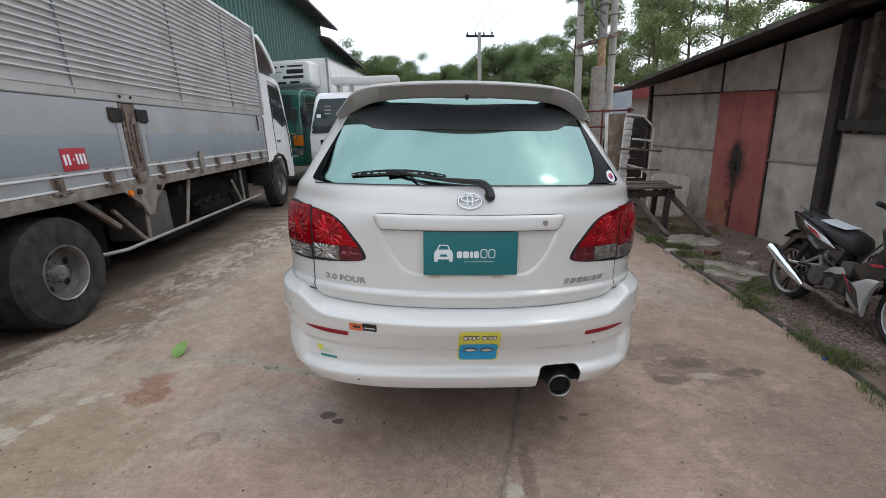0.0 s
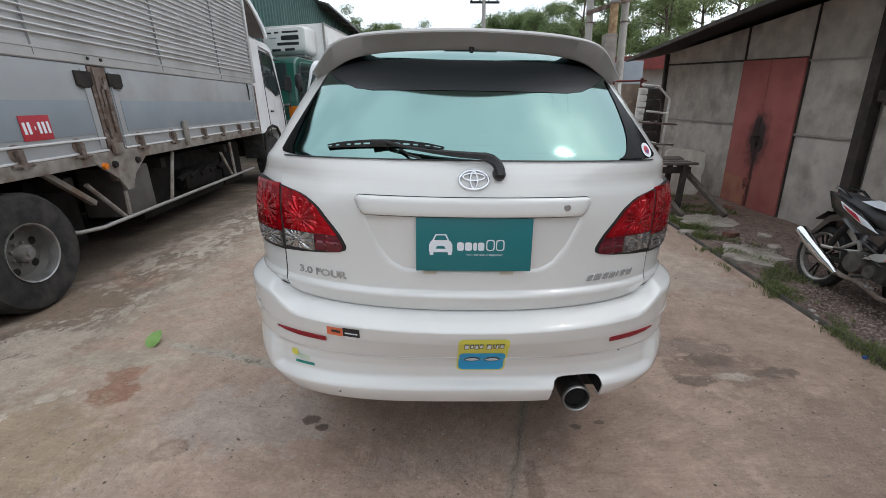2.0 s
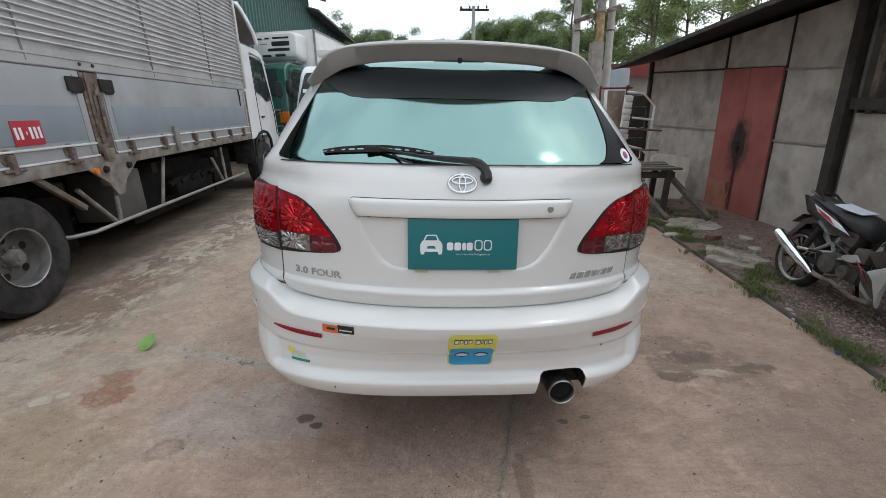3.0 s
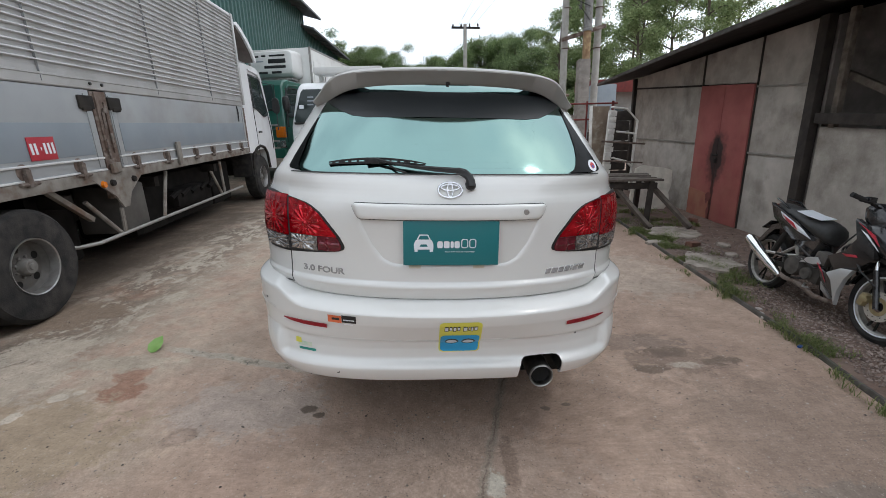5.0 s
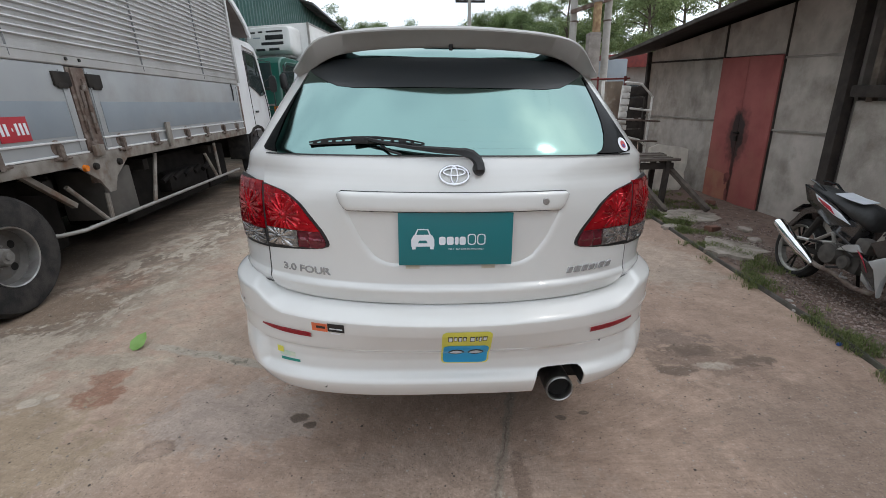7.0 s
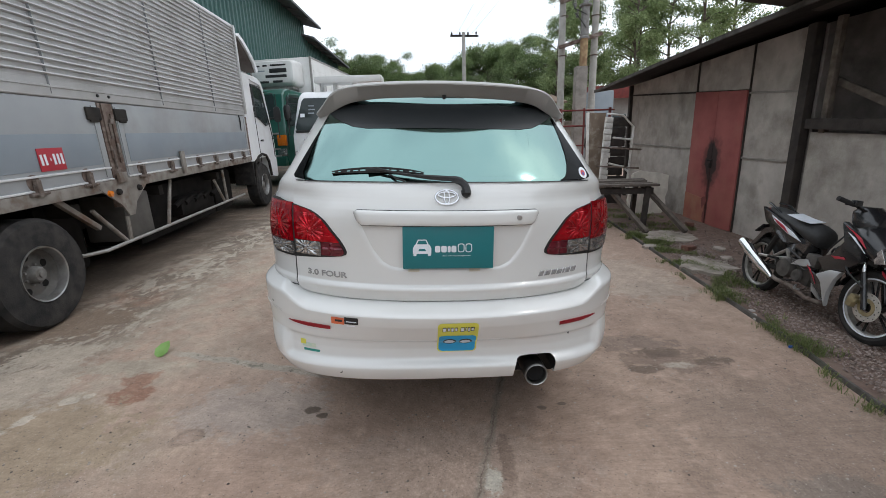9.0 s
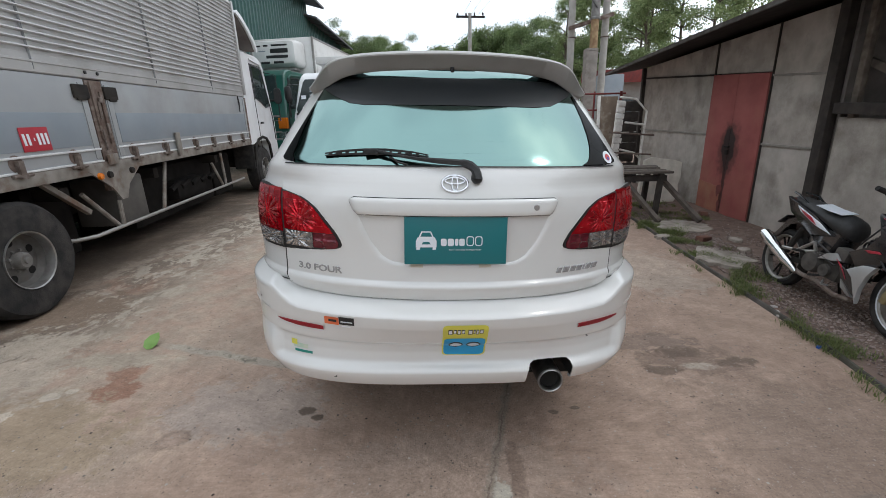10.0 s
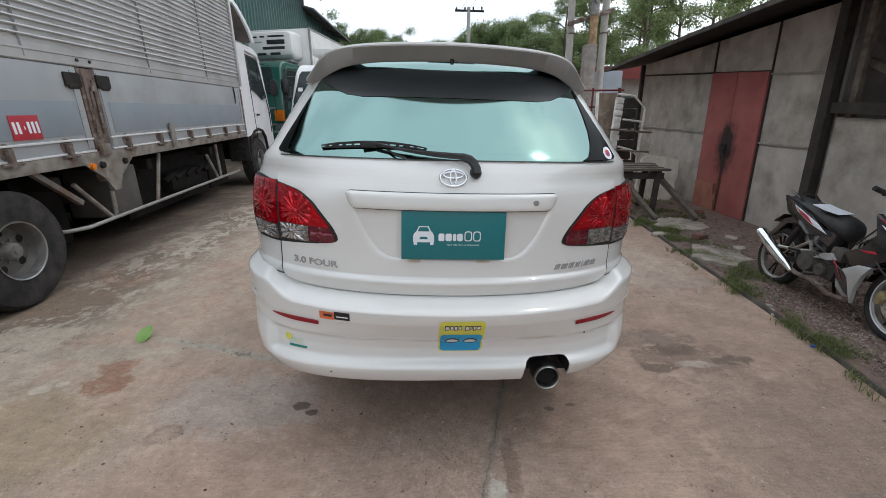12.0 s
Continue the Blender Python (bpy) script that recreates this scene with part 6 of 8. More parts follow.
        rings(bm, [[(SX + 0.05, yy, 0), (SX + 4.2, yy, 0), (SX + 4.2, yy, 3.58), (SX + 0.05, yy, 2.60)] for yy in (y - 0.03, y + 0.03)])
        part("end_wall", bm, CEMENT, t)
    # double door
    for k, (a, b) in enumerate(((4.258, 4.848), (4.854, 5.443))):
        bm = bmesh.new()
        box(bm, (SX - 0.015, (a + b) / 2, 1.165), (0.045, b - a, 2.05), bevel=0.006)
        sag(bm)
        part("door", bm, RED_DOOR, t, "faded red sheet door with oily black stain")
    bm = bmesh.new()
    tube(bm, [(SX - 0.06, 4.80, 1.13), (SX - 0.06, 4.90, 1.13)], 0.012, 8)
    box(bm, (SX - 0.055, 4.851, 1.05), (0.03, 0.05, 0.07), bevel=0.008)
    part("bolt", bm, FRAME_DARK, t)
    bm = bmesh.new()
    rings(bm, [[(x, 4.870, 0.15), (x, 5.435, 0.15), (x, 5.435, 0.60), (x, 5.15, 0.565), (x, 4.870, 0.53)] for x in (SX - 0.040, SX - 0.046)])
    part("patch_sheet", bm, FADED_ORANGE, t, "faded orange lower door sheet")
    for y, z, w, h in ((4.905, 0.50, 0.06, 0.07), (4.93, 0.44, 0.03, 0.05), (4.88, 0.26, 0.03, 0.09)):
        bm = bmesh.new()
        bm.faces.new([bm.verts.new((SX - 0.0475, y + w * math.cos(a) * (1 + 0.3 * math.sin(3 * a)), z + h * math.sin(a))) for a in [2 * math.pi * k / 14 for k in range(14)]])
        part("rust_spot", bm, DOOR_GRIME, t)
    # roof with a low deep eave
    bm = bmesh.new()
    rings(bm, [[(SX - 0.75, y, 2.50 + dz), (SX, y + 0.3 * e, 2.625 + dz), (SX + 4.4, y + 0.7 * e, 3.66), (SX + 4.4, y + 0.7 * e, 3.71), (SX, y + 0.3 * e, 2.67 + dz), (SX - 0.75, y, 2.535 + dz)] for y, dz, e in ((-3.4, 0.085, 0), (2.6, 0.085, 0), (4.8, 0.07, 0), (8.1, 0.02, 1))])
    part("roof", bm, SHED_ROOF, t, "dark sheet roof with deep eaves")
    bm = bmesh.new()
    rings(bm, [[(SX - 0.77, y, 2.50 + dz), (SX - 0.74, y, 2.50 + dz), (SX - 0.74, y, 2.55 + dz), (SX - 0.77, y, 2.55 + dz)] for y, dz in ((-3.4, 0.085), (2.6, 0.085), (4.8, 0.07), (8.1, 0.02))])
    part("fascia", bm, FASCIA, t)
    # loose sheets jutting out over the near bay
    for k, (a, b) in enumerate(((1.55, 2.9), (0.1, 1.6), (-1.4, 0.15), (-3.0, -1.35))):
        bm = bmesh.new()
        lift = 0.012 * (k % 2)
        rings(bm, [[(2.95 + 0.04 * k, y, 2.73 + lift), (3.75, y, 2.615 + lift), (3.75, y, 2.623 + lift), (2.95 + 0.04 * k, y, 2.74 + lift)] for y in (a, b)])
        part("awning_sheet", bm, DARK_TIMBER, t)


FASCIA = surf("grey_fascia", (0.11, 0.10, 0.092), (0.05, 0.045, 0.04), 8, 0.85, spec=0.2)
build_shed()


def build_rear_wall():
    """An unseen wall that closes the yard behind the camera, added to block low sky."""
    t = thing("wall_south", "unseen plain grey wall added opposite the car to block low sky", "wall", pose(0, -9.5, 0), kind="structure")
    bm = bmesh.new()
    box(bm, (0, 0, 1.2), (34, 0.2, 2.4))
    part("wall", bm, CEMENT, t)


build_rear_wall()


# ---------------------------------------------------------------- things beside the shed
WHITE_OLD = surf("chipped_white_paint", (0.74, 0.73, 0.69), (0.64, 0.62, 0.58), 8, 0.6, stain=(0.25, 0.2, 0.16), sscale=6, samount=0.6)
PLASTER = surf("pale_broken_concrete", (0.40, 0.35, 0.30), (0.28, 0.24, 0.20), 9, 0.9, bump=0.8, bscale=50, stain=(0.13, 0.105, 0.08), sscale=7, samount=0.8)
PEEL_BOARD = surf("peeling_brown_board", (0.20, 0.15, 0.11), (0.15, 0.11, 0.08), 6, 0.85, stain=(0.42, 0.38, 0.31), sscale=4, samount=0.9)
RED_OLD = surf("old_red_paint", (0.19, 0.035, 0.03), (0.13, 0.03, 0.028), 8, 0.8)
CONCRETE_POLE = surf("concrete_pole", (0.40, 0.39, 0.36), (0.32, 0.31, 0.285), 6, 0.9, bump=0.15, bscale=40, stain=(0.24, 0.22, 0.19), sscale=2, samount=0.6)
LEAF_A = surf("tree_leaves", (0.075, 0.12, 0.04), (0.11, 0.155, 0.055), 0.8, 0.6)
LEAF_B = surf("light_tree_leaves", (0.11, 0.155, 0.055), (0.15, 0.19, 0.08), 0.8, 0.6)
TABLE_WOOD = surf("grey_table_wood", (0.15, 0.125, 0.105), (0.085, 0.068, 0.057), 10, 0.9, bump=0.3, bscale=40)
SLAB_PALE = surf("pale_plaster_slab", (0.70, 0.66, 0.58), (0.56, 0.52, 0.45), 7, 0.9, bump=0.3, bscale=40, stain=(0.3, 0.28, 0.24), sscale=3, samount=0.5)
BARK = surf("tree_bark", (0.13, 0.105, 0.08), (0.08, 0.065, 0.05), 8, 0.9, bump=0.5, bscale=30)


def build_table():
    t = thing("work_table", "rough timber table of weathered planks by the shed", "table", pose(2.70, 5.0, gz(5.0) - 0.09, 0, 0, -4))
    for k in range(4):
        bm = bmesh.new()
        box(bm, (0, -0.27 + 0.18 * k, 0.74 + (0.0, 0.006, 0.03, 0.036)[k]), (1.06 - 0.05 * (k % 3), (0.165, 0.15, 0.175, 0.14)[k], 0.035), (0.5 * (k - 1), 0, 0.8 * (k % 2)), 0.005)
        part("plank", bm, TABLE_WOOD, t)
    for x, y in ((-0.42, -0.25), (-0.42, 0.25), (0.38, -0.25), (0.38, 0.25)):
        bm = bmesh.new()
        box(bm, (x, y, 0.36), (0.07, 0.07, 0.72), (3, 2, 0), 0.006)
        part("leg", bm, DARK_TIMBER, t)
    bm = bmesh.new()
    box(bm, (0, -0.25, 0.65), (0.95, 0.05, 0.09), bevel=0.005)
    part("rail", bm, DARK_TIMBER, t)
    for xa in (-0.50, 0.06):
        b = thing("timber_beam", "weathered timber beam propped against the table", "timber", pose(3.02 + xa, 4.85, gz(4.8)), "propped beams")
        bm = bmesh.new()
        a, c = Vector((0, 0.12, 0.66)), Vector((0.36, -0.62, 0.02))
        d = (c - a).normalized()
        tube(bm, [a, c], 0.042, 4)
        part("beam", bm, TABLE_WOOD, b)


build_table()


def build_frame():
    t = thing("white_frame", "chipped white metal rack frame leaning by the shed", "rack", pose(3.02, 6.1, gz(6), 0, 3, 10) @ Matrix.Diagonal((1, 1, 0.86, 1)))
    bm = bmesh.new()
    for k in range(12):
        box(bm, (-0.16 + 0.006 * (k % 3 - 1), 0, 0.60 + 0.118 * k), (0.13 + 0.012 * (k * 7 % 4 - 1), 0.03, 0.100), (0, 0, 3 * (k * 5 % 3 - 1)), 0.006)
    box(bm, (-0.16, 0.03, 1.25), (0.125, 0.03, 1.42))
    part("slatted_panel", bm, WHITE_OLD, t)
    for pts in ([(-0.2, 0, 2.02), (0.1, 0, 2.0), (0.33, 0, 1.78), (0.33, 0, 0.5)], [(-0.05, 0, 1.55), (0.33, 0, 1.52)], [(-0.08, 0, 1.02), (0.2, 0, 0.96), (0.33, 0, 0.85)]):
        bm = bmesh.new()
        tube(bm, pts, 0.02, 6)
        part("bar", bm, WHITE_OLD, t)
    for z in (1.32, 0.94):
        bm = bmesh.new()
        tube(bm, [(-0.38, -0.12, z + 0.02), (0.45, -0.12, z)], 0.018, 6)
        part("rod", bm, RUST_DARK, t)
    b = thing("board", "peeling brown board standing behind the rack", "board", pose(2.88, 6.35, gz(6.3), -4, 0, 8))
    bm = bmesh.new()
    box(bm, (0, 0, 0.89), (0.33, 0.04, 1.78), bevel=0.005)
    part("panel", bm, PEEL_BOARD, b)
    bm = bmesh.new()
    box(bm, (-0.185, 0, 0.89), (0.035, 0.06, 1.8), bevel=0.004)
    part("edge_batten", bm, WHITE_OLD, b)
    s = thing("stone_slab", "pale broken slab leaning on the shed wall", "slab", pose(3.60, 5.70, gz(5.7), -9, 0, 6))
    bm = bmesh.new()
    rings(bm, [[(x, y, z) for x, z in ((-0.36, 0.0), (-0.37, 0.28), (-0.30, 0.55), (-0.27, 0.73), (-0.14, 0.78), (0.02, 0.75), (0.20, 0.735), (0.38, 0.68), (0.36, 0.42), (0.31, 0.30), (0.32, 0.12), (0.22, 0.0))] for y in (0.0, 0.07)])
    part("slab", bm, SLAB_PALE, s)


build_frame()


def build_screen():
    """Dark boards behind the rack."""
    t = thing("board_screen", "dark weathered boards standing behind the rack", "screen", pose(3.13, 6.75, gz(6.75)))
    for k in range(9):
        bm = bmesh.new()
        box(bm, (0.02 * (k % 3), 0, 0.12 + 0.185 * k), (0.78 - 0.03 * (k % 2), 0.025, 0.175), (0, 0.6 * (k % 3 - 1), 0), 0.004)
        part("board", bm, DARK_TIMBER, t)
    for x in (-0.32, 0.32):
        bm = bmesh.new()
        box(bm, (x, 0.04, 0.85), (0.07, 0.05, 1.7), bevel=0.005)
        part("post", bm, TABLE_WOOD, t)


build_screen()


def build_fence():
    t = thing("red_fence", "old dark red pipe fence behind the rack", "fence", pose(0, 0, 0))
    for k, x in enumerate((2.3, 2.75, 3.3, 3.9)):
        bm = bmesh.new()
        tube(bm, [(x, 8.6, gz(8.6)), (x, 8.6, gz(8.6) + 1.95)], 0.035 if k % 2 else 0.022, 8)
        part("post", bm, RED_OLD, t)
    for z in (1.9, 1.55, 1.1):
        bm = bmesh.new()
        tube(bm, [(2.2, 8.6, gz(8.6) + z), (4.0, 8.6, gz(8.6) + z)], 0.02, 6)
        part("rail", bm, RED_OLD, t)


build_fence()


# ---------------------------------------------------------------- poles, far buildings
PILLAR = surf("grimy_pillar_concrete", (0.27, 0.245, 0.22), (0.19, 0.17, 0.15), 4, 0.9, bump=0.3, bscale=40, stain=(0.09, 0.078, 0.068), sscale=1.8, samount=0.8)


def build_poles():
    y = 14.0
    for x, lean in ((4.18, -0.01), (5.26, 0.0)):
        p = thing("utility_pole", "grey concrete utility pole of the transformer stand", "pole", pose(x, y, gz(y)), "transformer stand poles")
        bm = bmesh.new()
        tube(bm, [(0, 0, -0.1), (lean * 4, 0, 4.5), (lean * 9, 0, 9.5)], [0.13, 0.115, 0.10], 10)
        part("shaft", bm, CONCRETE_POLE, p)
        for z in (3.9, 5.15):
            bm = bmesh.new()
            tube(bm, [(0.135 * math.cos(a), 0.135 * math.sin(a), z) for a in [2 * math.pi * k / 12 for k in range(13)]], 0.02, 5, False)
            part("band", bm, RUST_DARK, p)
    s = thing("pole_crossarm", "rusty steel crossarms between the transformer poles", "crossarm", pose(4.72, y - 0.2, gz(y)))
    for z, tilt in ((4.35, 16), (5.75, 16)):
        bm = bmesh.new()
        box(bm, (0, 0, z), (1.5, 0.10, 0.12), (0, -tilt, 0), 0.01)
        part("arm", bm, RUST_DARK, s)
    for k in range(4):
        bm = bmesh.new()
        spun(bm, [(0.0, 0.0001), (0.0, 0.05), (0.06, 0.07), (0.09, 0.04), (0.15, 0.06), (0.2, 0.0001)], (-0.5 + 0.3 * k, 0, 6.15 + 0.02 * k), "z", 10)
        part("insulator", bm, RIM_GREY, s)
    c = thing("concrete_pillar", "square concrete pillar with a rusty cable pipe", "pillar", pose(4.62, y - 0.6, gz(y)))
    bm = bmesh.new()
    box(bm, (0.03, 0, 1.72), (0.37, 0.36, 3.45), bevel=0.02)
    for z in (2.25, 3.38):
        box(bm, (0.03, 0, z), (0.385, 0.375, 0.03), bevel=0.005)
    part("column", bm, PILLAR, c)
    bm = bmesh.new()
    tube(bm, [(0.10, 0, 3.45), (0.10, 0, 4.30)], 0.125, 14)
    part("pipe", bm, RUST_YELLOW, c)
    bm = bmesh.new()
    spun(bm, [(4.30, 0.0001), (4.30, 0.16), (4.36, 0.16), (4.38, 0.135), (5.25, 0.13), (5.28, 0.2), (5.34, 0.2), (5.38, 0.09), (5.62, 0.07), (5.62, 0.0001)], (0.10, 0, 0), "z", 14)
    part("cable_head", bm, HUB_GREY, c)
    for k, (dx, dz) in enumerate(((-0.26, 5.0), (-0.34, 5.3), (0.0, 5.7), (0.16, 5.66), (-0.14, 5.62))):
        bm = bmesh.new()
        spun(bm, [(0.0, 0.0001), (0.0, 0.035), (0.05, 0.06), (0.08, 0.03), (0.13, 0.055), (0.16, 0.025), (0.24, 0.04), (0.28, 0.0001)], (0.10 + dx, 0, dz - 0.05), "z", 8)
        part("insulator", bm, HUB_GREY, c)
    for pts in ([(0.10, -0.15, 4.6), (-0.2, -0.2, 4.95), (-0.26, 0, 5.1)], [(0.10, -0.15, 5.0), (-0.3, -0.22, 5.15), (-0.34, 0, 5.4)], [(0.2, -0.1, 5.4), (0.35, -0.2, 5.9), (0.5, -0.1, 6.5)], [(-0.26, 0, 5.2), (-0.4, -0.1, 5.8), (-0.42, 0, 6.4)]):
        bm = bmesh.new()
        tube(bm, [Vector(pts[0]).lerp(Vector(pts[1]), q / 4) for q in range(4)] + [Vector(pts[1]).lerp(Vector(pts[2]), q / 4) for q in range(5)], 0.014, 5)
        part("cable", bm, BLACK, c)
    # far T pole
    p = thing("power_pole", "far grey power pole with a crossarm", "pole", pose(1.45, 29, gz(29)))
    bm = bmesh.new()
    tube(bm, [(0, 0, 0), (0, 0, 8.0)], [0.17, 0.11], 8)
    part("shaft", bm, CONCRETE_POLE, p)
    bm = bmesh.new()
    box(bm, (0.05, 0, 7.78), (1.9, 0.12, 0.12), (0, 2, 0), 0.01)
    part("crossarm", bm, FRAME_DARK, p)
    for k in range(4):
        bm = bmesh.new()
        spun(bm, [(0, 0.05), (0.12, 0.06), (0.2, 0.0001)], (-0.8 + 0.55 * k, 0, 7.85), "z", 8)
        part("insulator", bm, FRAME_DARK, p)
    for k in range(3):
        w = thing("power_line", "thin dark overhead power line", "cable", pose(0, 0, 0), "overhead lines")
        bm = bmesh.new()
        a, b = Vector((1.0 + 0.5 * k, 29, gz(29) + 7.9)), Vector((5.5 + 1.4 * k, 3.0, 14.5))
        tube(bm, [a.lerp(b, s / 16) - Vector((0, 0, 1.2 * math.sin(math.pi * s / 16))) for s in range(17)], 0.007, 4)
        part("wire", bm, BLACK, w)


RUST_YELLOW = surf("rusty_yellow_pipe", (0.36, 0.26, 0.14), (0.22, 0.13, 0.07), 7, 0.8, stain=(0.12, 0.06, 0.03), sscale=5, samount=0.8)
build_poles()


def build_far():
    h = thing("far_house", "small red and white outbuilding behind the shed", "building", pose(7.9, 19, gz(19)))
    bm = bmesh.new()
    box(bm, (0, 0, 1.5), (2.4, 2.5, 3.0), bevel=0.02)
    part("wall", bm, PALE_HOUSE, h)
    bm = bmesh.new()
    box(bm, (0, -0.3, 3.0), (2.9, 3.4, 0.5), (6, 0, 0), 0.02)
    part("roof", bm, RED_OLD, h)
    bm = bmesh.new()
    box(bm, (-0.3, -1.3, 1.4), (0.9, 0.08, 1.1), bevel=0.01)
    part("window", bm, CAB_GLASS, h)
    h = thing("low_shelter", "low open shelter with a brown sheet roof", "shelter", pose(3.6, 24, gz(24)))
    bm = bmesh.new()
    rings(bm, [[(x, -1.5, 2.75), (x, 2.0, 3.5), (x, 2.0, 3.6), (x, -1.5, 2.85)] for x in (-3.0, 3.2)])
    part("roof", bm, BROWN_ROOF, h)
    for x in (-2.6, 0, 2.8):
        bm = bmesh.new()
        tube(bm, [(x, -1.2, 0), (x, -1.2, 2.8)], 0.08, 6)
        part("post", bm, TIMBER, h)
    bm = bmesh.new()
    box(bm, (0, 1.8, 1.6), (6.0, 0.1, 3.2))
    part("wall", bm, DARK_TIMBER, h)
    t = thing("steel_tank", "pale blue grey steel tank beyond the fence", "tank", pose(5.9, 15.2, gz(15)))
    bm = bmesh.new()
    box(bm, (0, 0, 1.4), (0.9, 0.9, 2.8), bevel=0.06)
    part("shell", bm, BAND_GREY, t)
    w = thing("yard_wall", "long grey wall at the end of the yard", "wall", pose(0, 33, gz(33)), kind="structure")
    bm = bmesh.new()
    box(bm, (0, 0, 1.1), (70, 0.2, 2.4))
    part("wall", bm, CEMENT, w)


PALE_HOUSE = surf("dull_house_wall", (0.36, 0.35, 0.33), (0.28, 0.27, 0.25), 3, 0.8, stain=(0.2, 0.18, 0.16), sscale=2, samount=0.5)
BROWN_ROOF = surf("brown_sheet_roof", (0.24, 0.17, 0.12), (0.16, 0.11, 0.08), 3, 0.85)
build_far()


# ---------------------------------------------------------------- trees
def build_tree(name, label, height, spread, leaves, size, mat_, seed, thin=False):
    rng = random.Random(seed)
    t = thing(name, label, "tree", pose(0, -80, 0))
    bm = bmesh.new()
    tips = []
    trunk = [Vector((0, 0, -0.3))]
    for k in range(1, 7):
        trunk.append(Vector((rng.uniform(-0.1, 0.1) * k * 0.4, rng.uniform(-0.1, 0.1) * k * 0.4, height * 0.85 * k / 6)))
    r0 = height * (0.010 if thin else 0.018)
    tube(bm, trunk, [r0 * (1 - 0.13 * k) for k in range(7)], 7)
    for k in range(30):
        h = rng.uniform(0.2, 0.98)
        i = min(5, int(h * 6))
        base = trunk[i].lerp(trunk[i + 1], h * 6 - i)
        a = rng.uniform(0, 6.28)
        reach = spread * (1.05 - 0.55 * abs(h - 0.5) * 2) * rng.uniform(0.55, 1.0)
        if thin:
            reach *= 0.7
        tip = base + Vector((math.cos(a) * reach, math.sin(a) * reach, reach * rng.uniform(0.15, 0.7)))
        mid = base.lerp(tip, 0.5) + Vector((0, 0, 0.12 * reach))
        tube(bm, [base, mid, tip], [r0 * 0.35, r0 * 0.22, r0 * 0.08], 5)
        for _ in range(3):
            tips.append(base.lerp(tip, rng.uniform(0.45, 1.0)) + Vector((rng.uniform(-1, 1), rng.uniform(-1, 1), rng.uniform(-0.5, 0.8))) * reach * 0.17)
    part("trunk", bm, BARK, t)
    verts, faces = [], []
    for k in range(leaves):
        c = rng.choice(tips)
        g = spread * (0.085 if thin else 0.07)
        p = c + Vector((rng.gauss(0, g), rng.gauss(0, g), rng.gauss(0, g * 0.7)))
        s = size * rng.uniform(0.6, 1.3)
        q = Euler((rng.uniform(-1.2, 1.2), rng.uniform(-1.2, 1.2), rng.uniform(0, 6.28))).to_matrix()
        b = len(verts)
        for u, v in ((-0.5, 0), (0, -0.28), (0.5, 0), (0, 0.28)):
            verts.append(p + q @ Vector((u * s, v * s, 0.12 * s * abs(u))))
        faces.append((b, b + 1, b + 2, b + 3))
    me = bpy.data.meshes.new("crown")
    me.from_pydata(verts, [], faces)
    me.materials.append(mat_)
    crown = new("crown", me)
    crown.parent = t
    return t


def leafy(m, lo, hi):
    n, l = m.node_tree.nodes, m.node_tree.links
    g = n.new("ShaderNodeNewGeometry")
    r = n.new("ShaderNodeValToRGB")
    r.color_ramp.elements[0].color, r.color_ramp.elements[1].color = (*lo, 1), (*hi, 1)
    l.new(g.outputs["Random Per Island"], r.inputs["Fac"])
    l.new(r.outputs["Color"], n["Principled BSDF"].inputs["Base Color"])
    tr = n.new("ShaderNodeBsdfTranslucent")
    mx = n.new("ShaderNodeMixShader")
    mx.inputs["Fac"].default_value = 0.5
    l.new(r.outputs["Color"], tr.inputs["Color"])
    l.new(n["Principled BSDF"].outputs["BSDF"], mx.inputs[1])
    l.new(tr.outputs["BSDF"], mx.inputs[2])
    l.new(mx.outputs["Shader"], n["Material Output"].inputs["Surface"])


leafy(LEAF_A, (0.075, 0.12, 0.042), (0.225, 0.30, 0.12))
leafy(LEAF_B, (0.09, 0.135, 0.055), (0.28, 0.36, 0.17))
LEAF_C = surf("feathery_leaves", (0.16, 0.22, 0.10), (0.2, 0.26, 0.12), 3, 0.6)
leafy(LEAF_C, (0.145, 0.205, 0.085), (0.37, 0.45, 0.22))
kinds = [build_tree("tree", "leafy green tree with a broad uneven crown", 7.5, 3.2, 32000, 0.10, LEAF_A, 3),
         build_tree("tree", "leafy green tree with a broad uneven crown", 7.5, 3.0, 32000, 0.10, LEAF_B, 11),
         build_tree("tree", "tall slender tree with thin light foliage", 12.0, 2.6, 14000, 0.13, LEAF_C, 23, True)]
